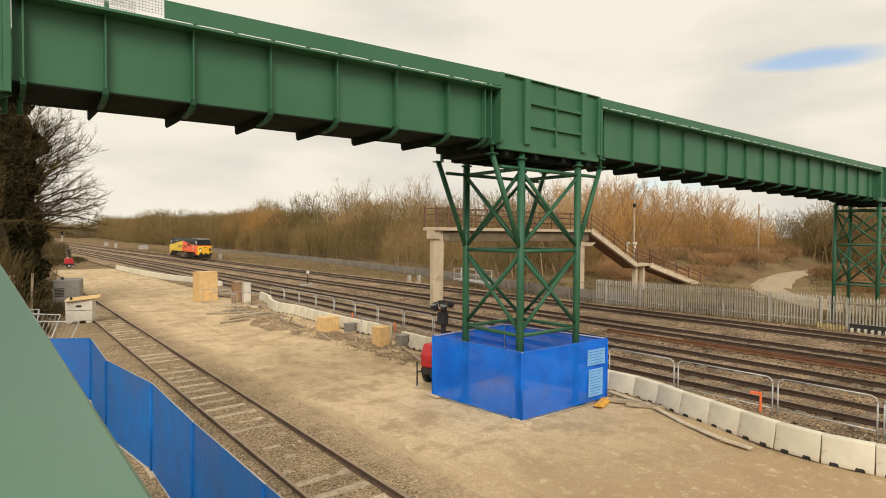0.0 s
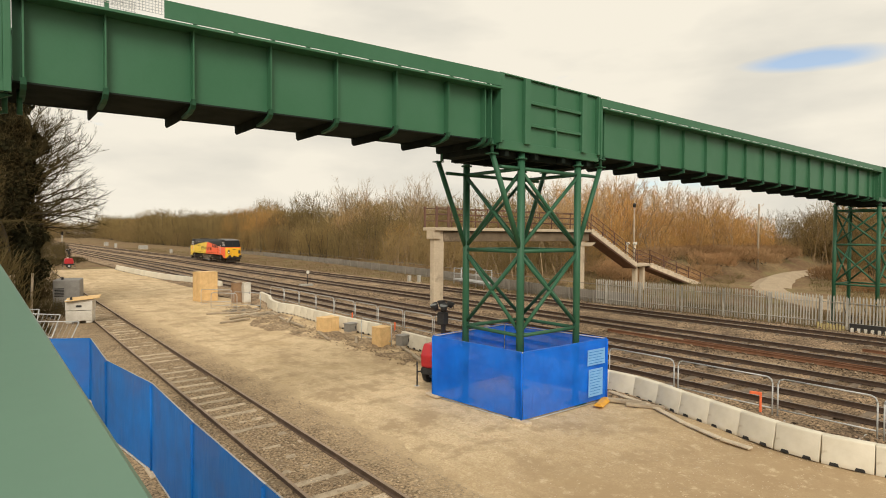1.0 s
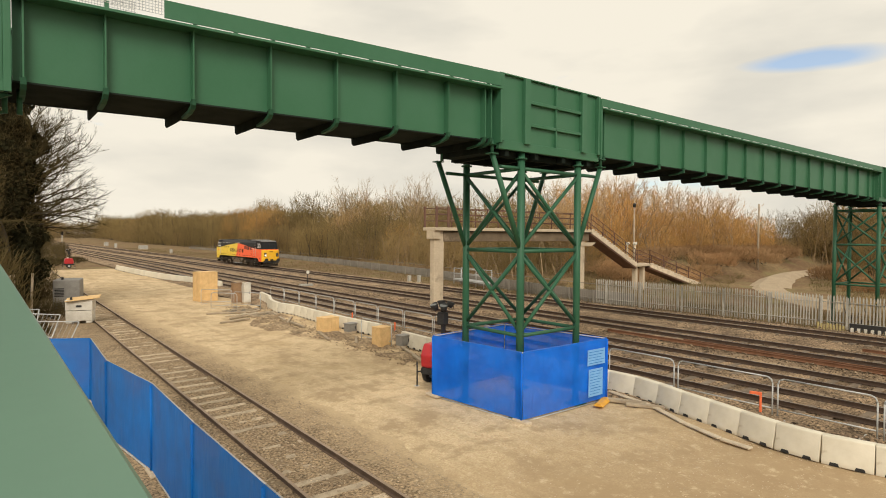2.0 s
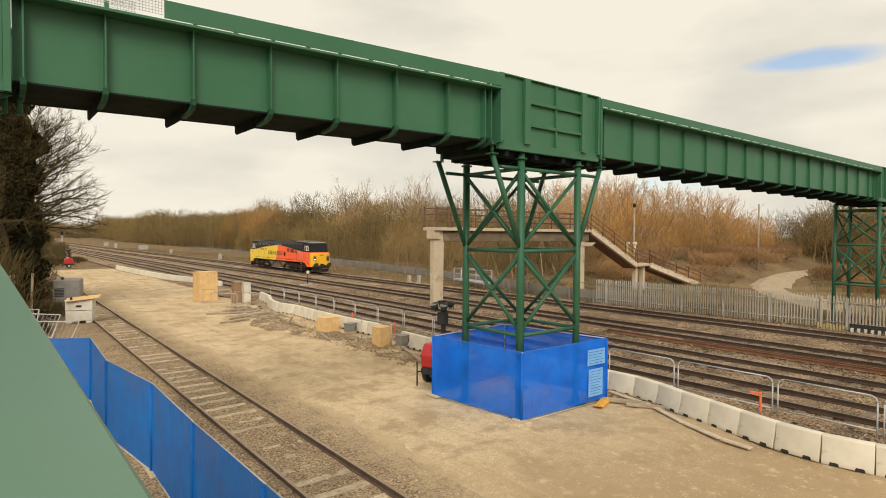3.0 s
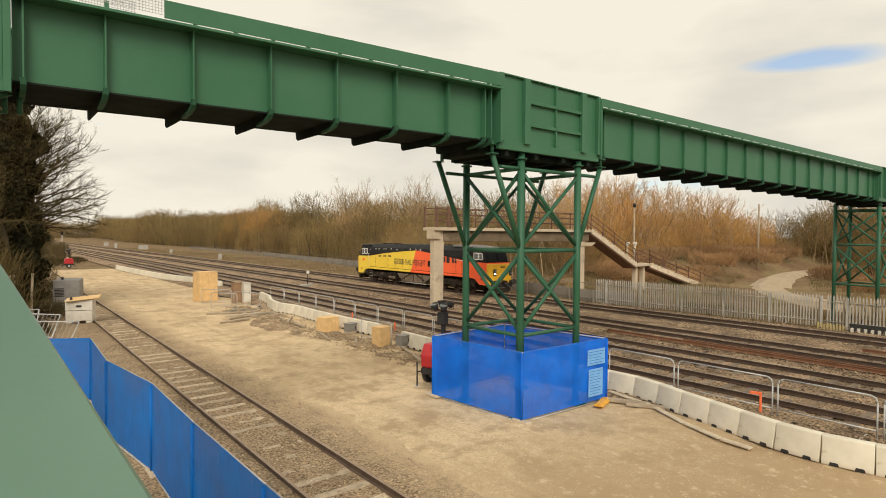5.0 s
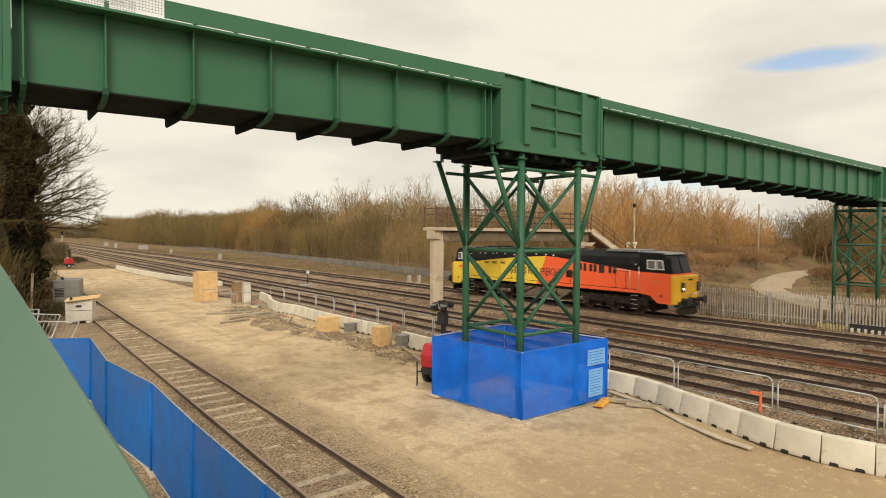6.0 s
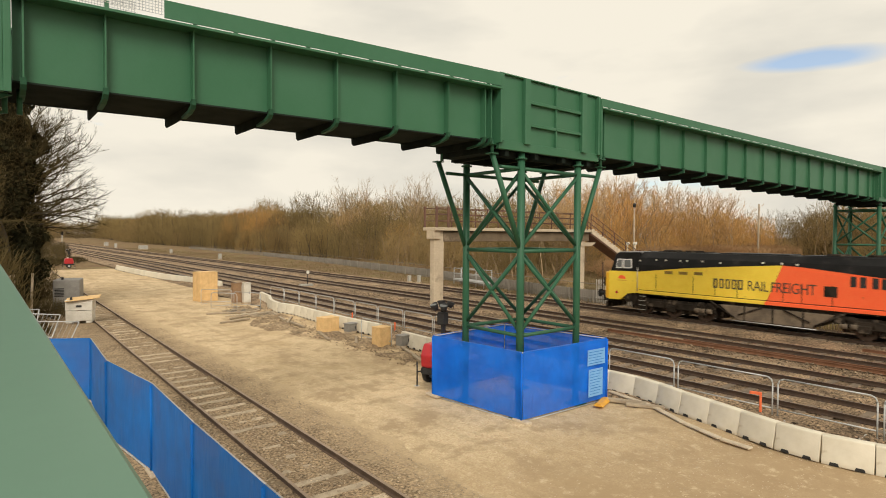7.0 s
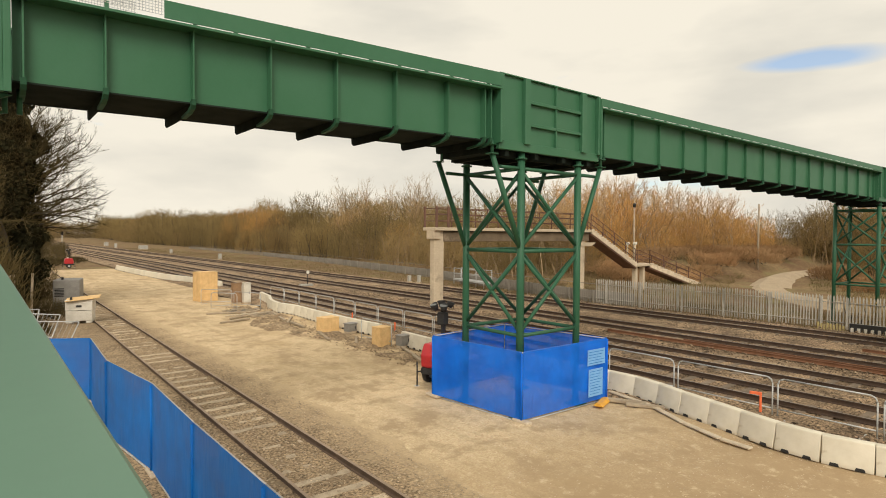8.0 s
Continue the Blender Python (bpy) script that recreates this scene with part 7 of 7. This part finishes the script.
            ws.matrix_basis = pose(0, yc + dy, 0.53)
            for s in (-1, 1):
                a, c = sorted((s * 0.68, s * 0.82))
                whl = tube(B(), (a, 0, 0), (c, 0, 0), 0.53, seg=28)
                w = part("wheel", whl, "rail", ws)
                hub = B()
                tube(hub, (s * 0.82, 0, 0), (s * 0.90, 0, 0), 0.16, seg=12)
                for k in range(5):
                    an = k * math.tau / 5
                    tube(hub, (s * 0.825, math.cos(an) * 0.3, math.sin(an) * 0.3), (s * 0.84, math.cos(an) * 0.3, math.sin(an) * 0.3), 0.07, seg=8)
                part("wheel_hub", hub, "grime", ws)
            wheelsets.append((ws, yc + dy))
        part("sand_box", soften(box(B(), -1.25, -1.0, yc + 2.65, yc + 3.1, 0.7, 1.2), 0.03), "grime", lo)
        part("sand_box", soften(box(B(), 1.0, 1.25, yc - 3.1, yc - 2.65, 0.7, 1.2), 0.03), "grime", lo)
    for y in (6.9, 7.3, 13.5, 14.0):
        part("air_tank", tube(B(), (-1.1, y, 0.95), (-1.1, y + 0.35, 0.95), 0.16, seg=12), "grime", lo)
    return lo, wheelsets


loco, loco_wheels = locomotive()

# front of the locomotive along the track, seconds and metres
RUN = [(0.0, 111.75), (1.0, 96.1), (2.0, 80.45), (3.0, 64.8), (3.5, 57.0), (4.0, 49.1), (4.5, 41.1), (5.0, 33.2), (5.5, 25.3), (6.0, 17.45), (6.5, 9.65), (7.0, 1.9), (7.5, -6.2), (8.0, -13.9)]


def run_at(t):
    for (t0, y0), (t1, y1) in zip(RUN, RUN[1:]):
        if t <= t1:
            return y0 + (y1 - y0) * (t - t0) / (t1 - t0)
    return RUN[-1][1]


def motions():
    walk(loco, [(t, pose(LOCO_X, y, LOCO_Z)) for t, y in RUN])
    for ws, y in loco_wheels:
        rows = []
        for k in range(0, 241):
            t = k / 30
            turn = (RUN[0][1] - run_at(t)) / 0.53
            rows.append((t, Matrix.Translation((0, y, 0.53)) @ Matrix.Rotation(turn % math.tau, 4, "X")))
        walk(ws, rows)


motions()
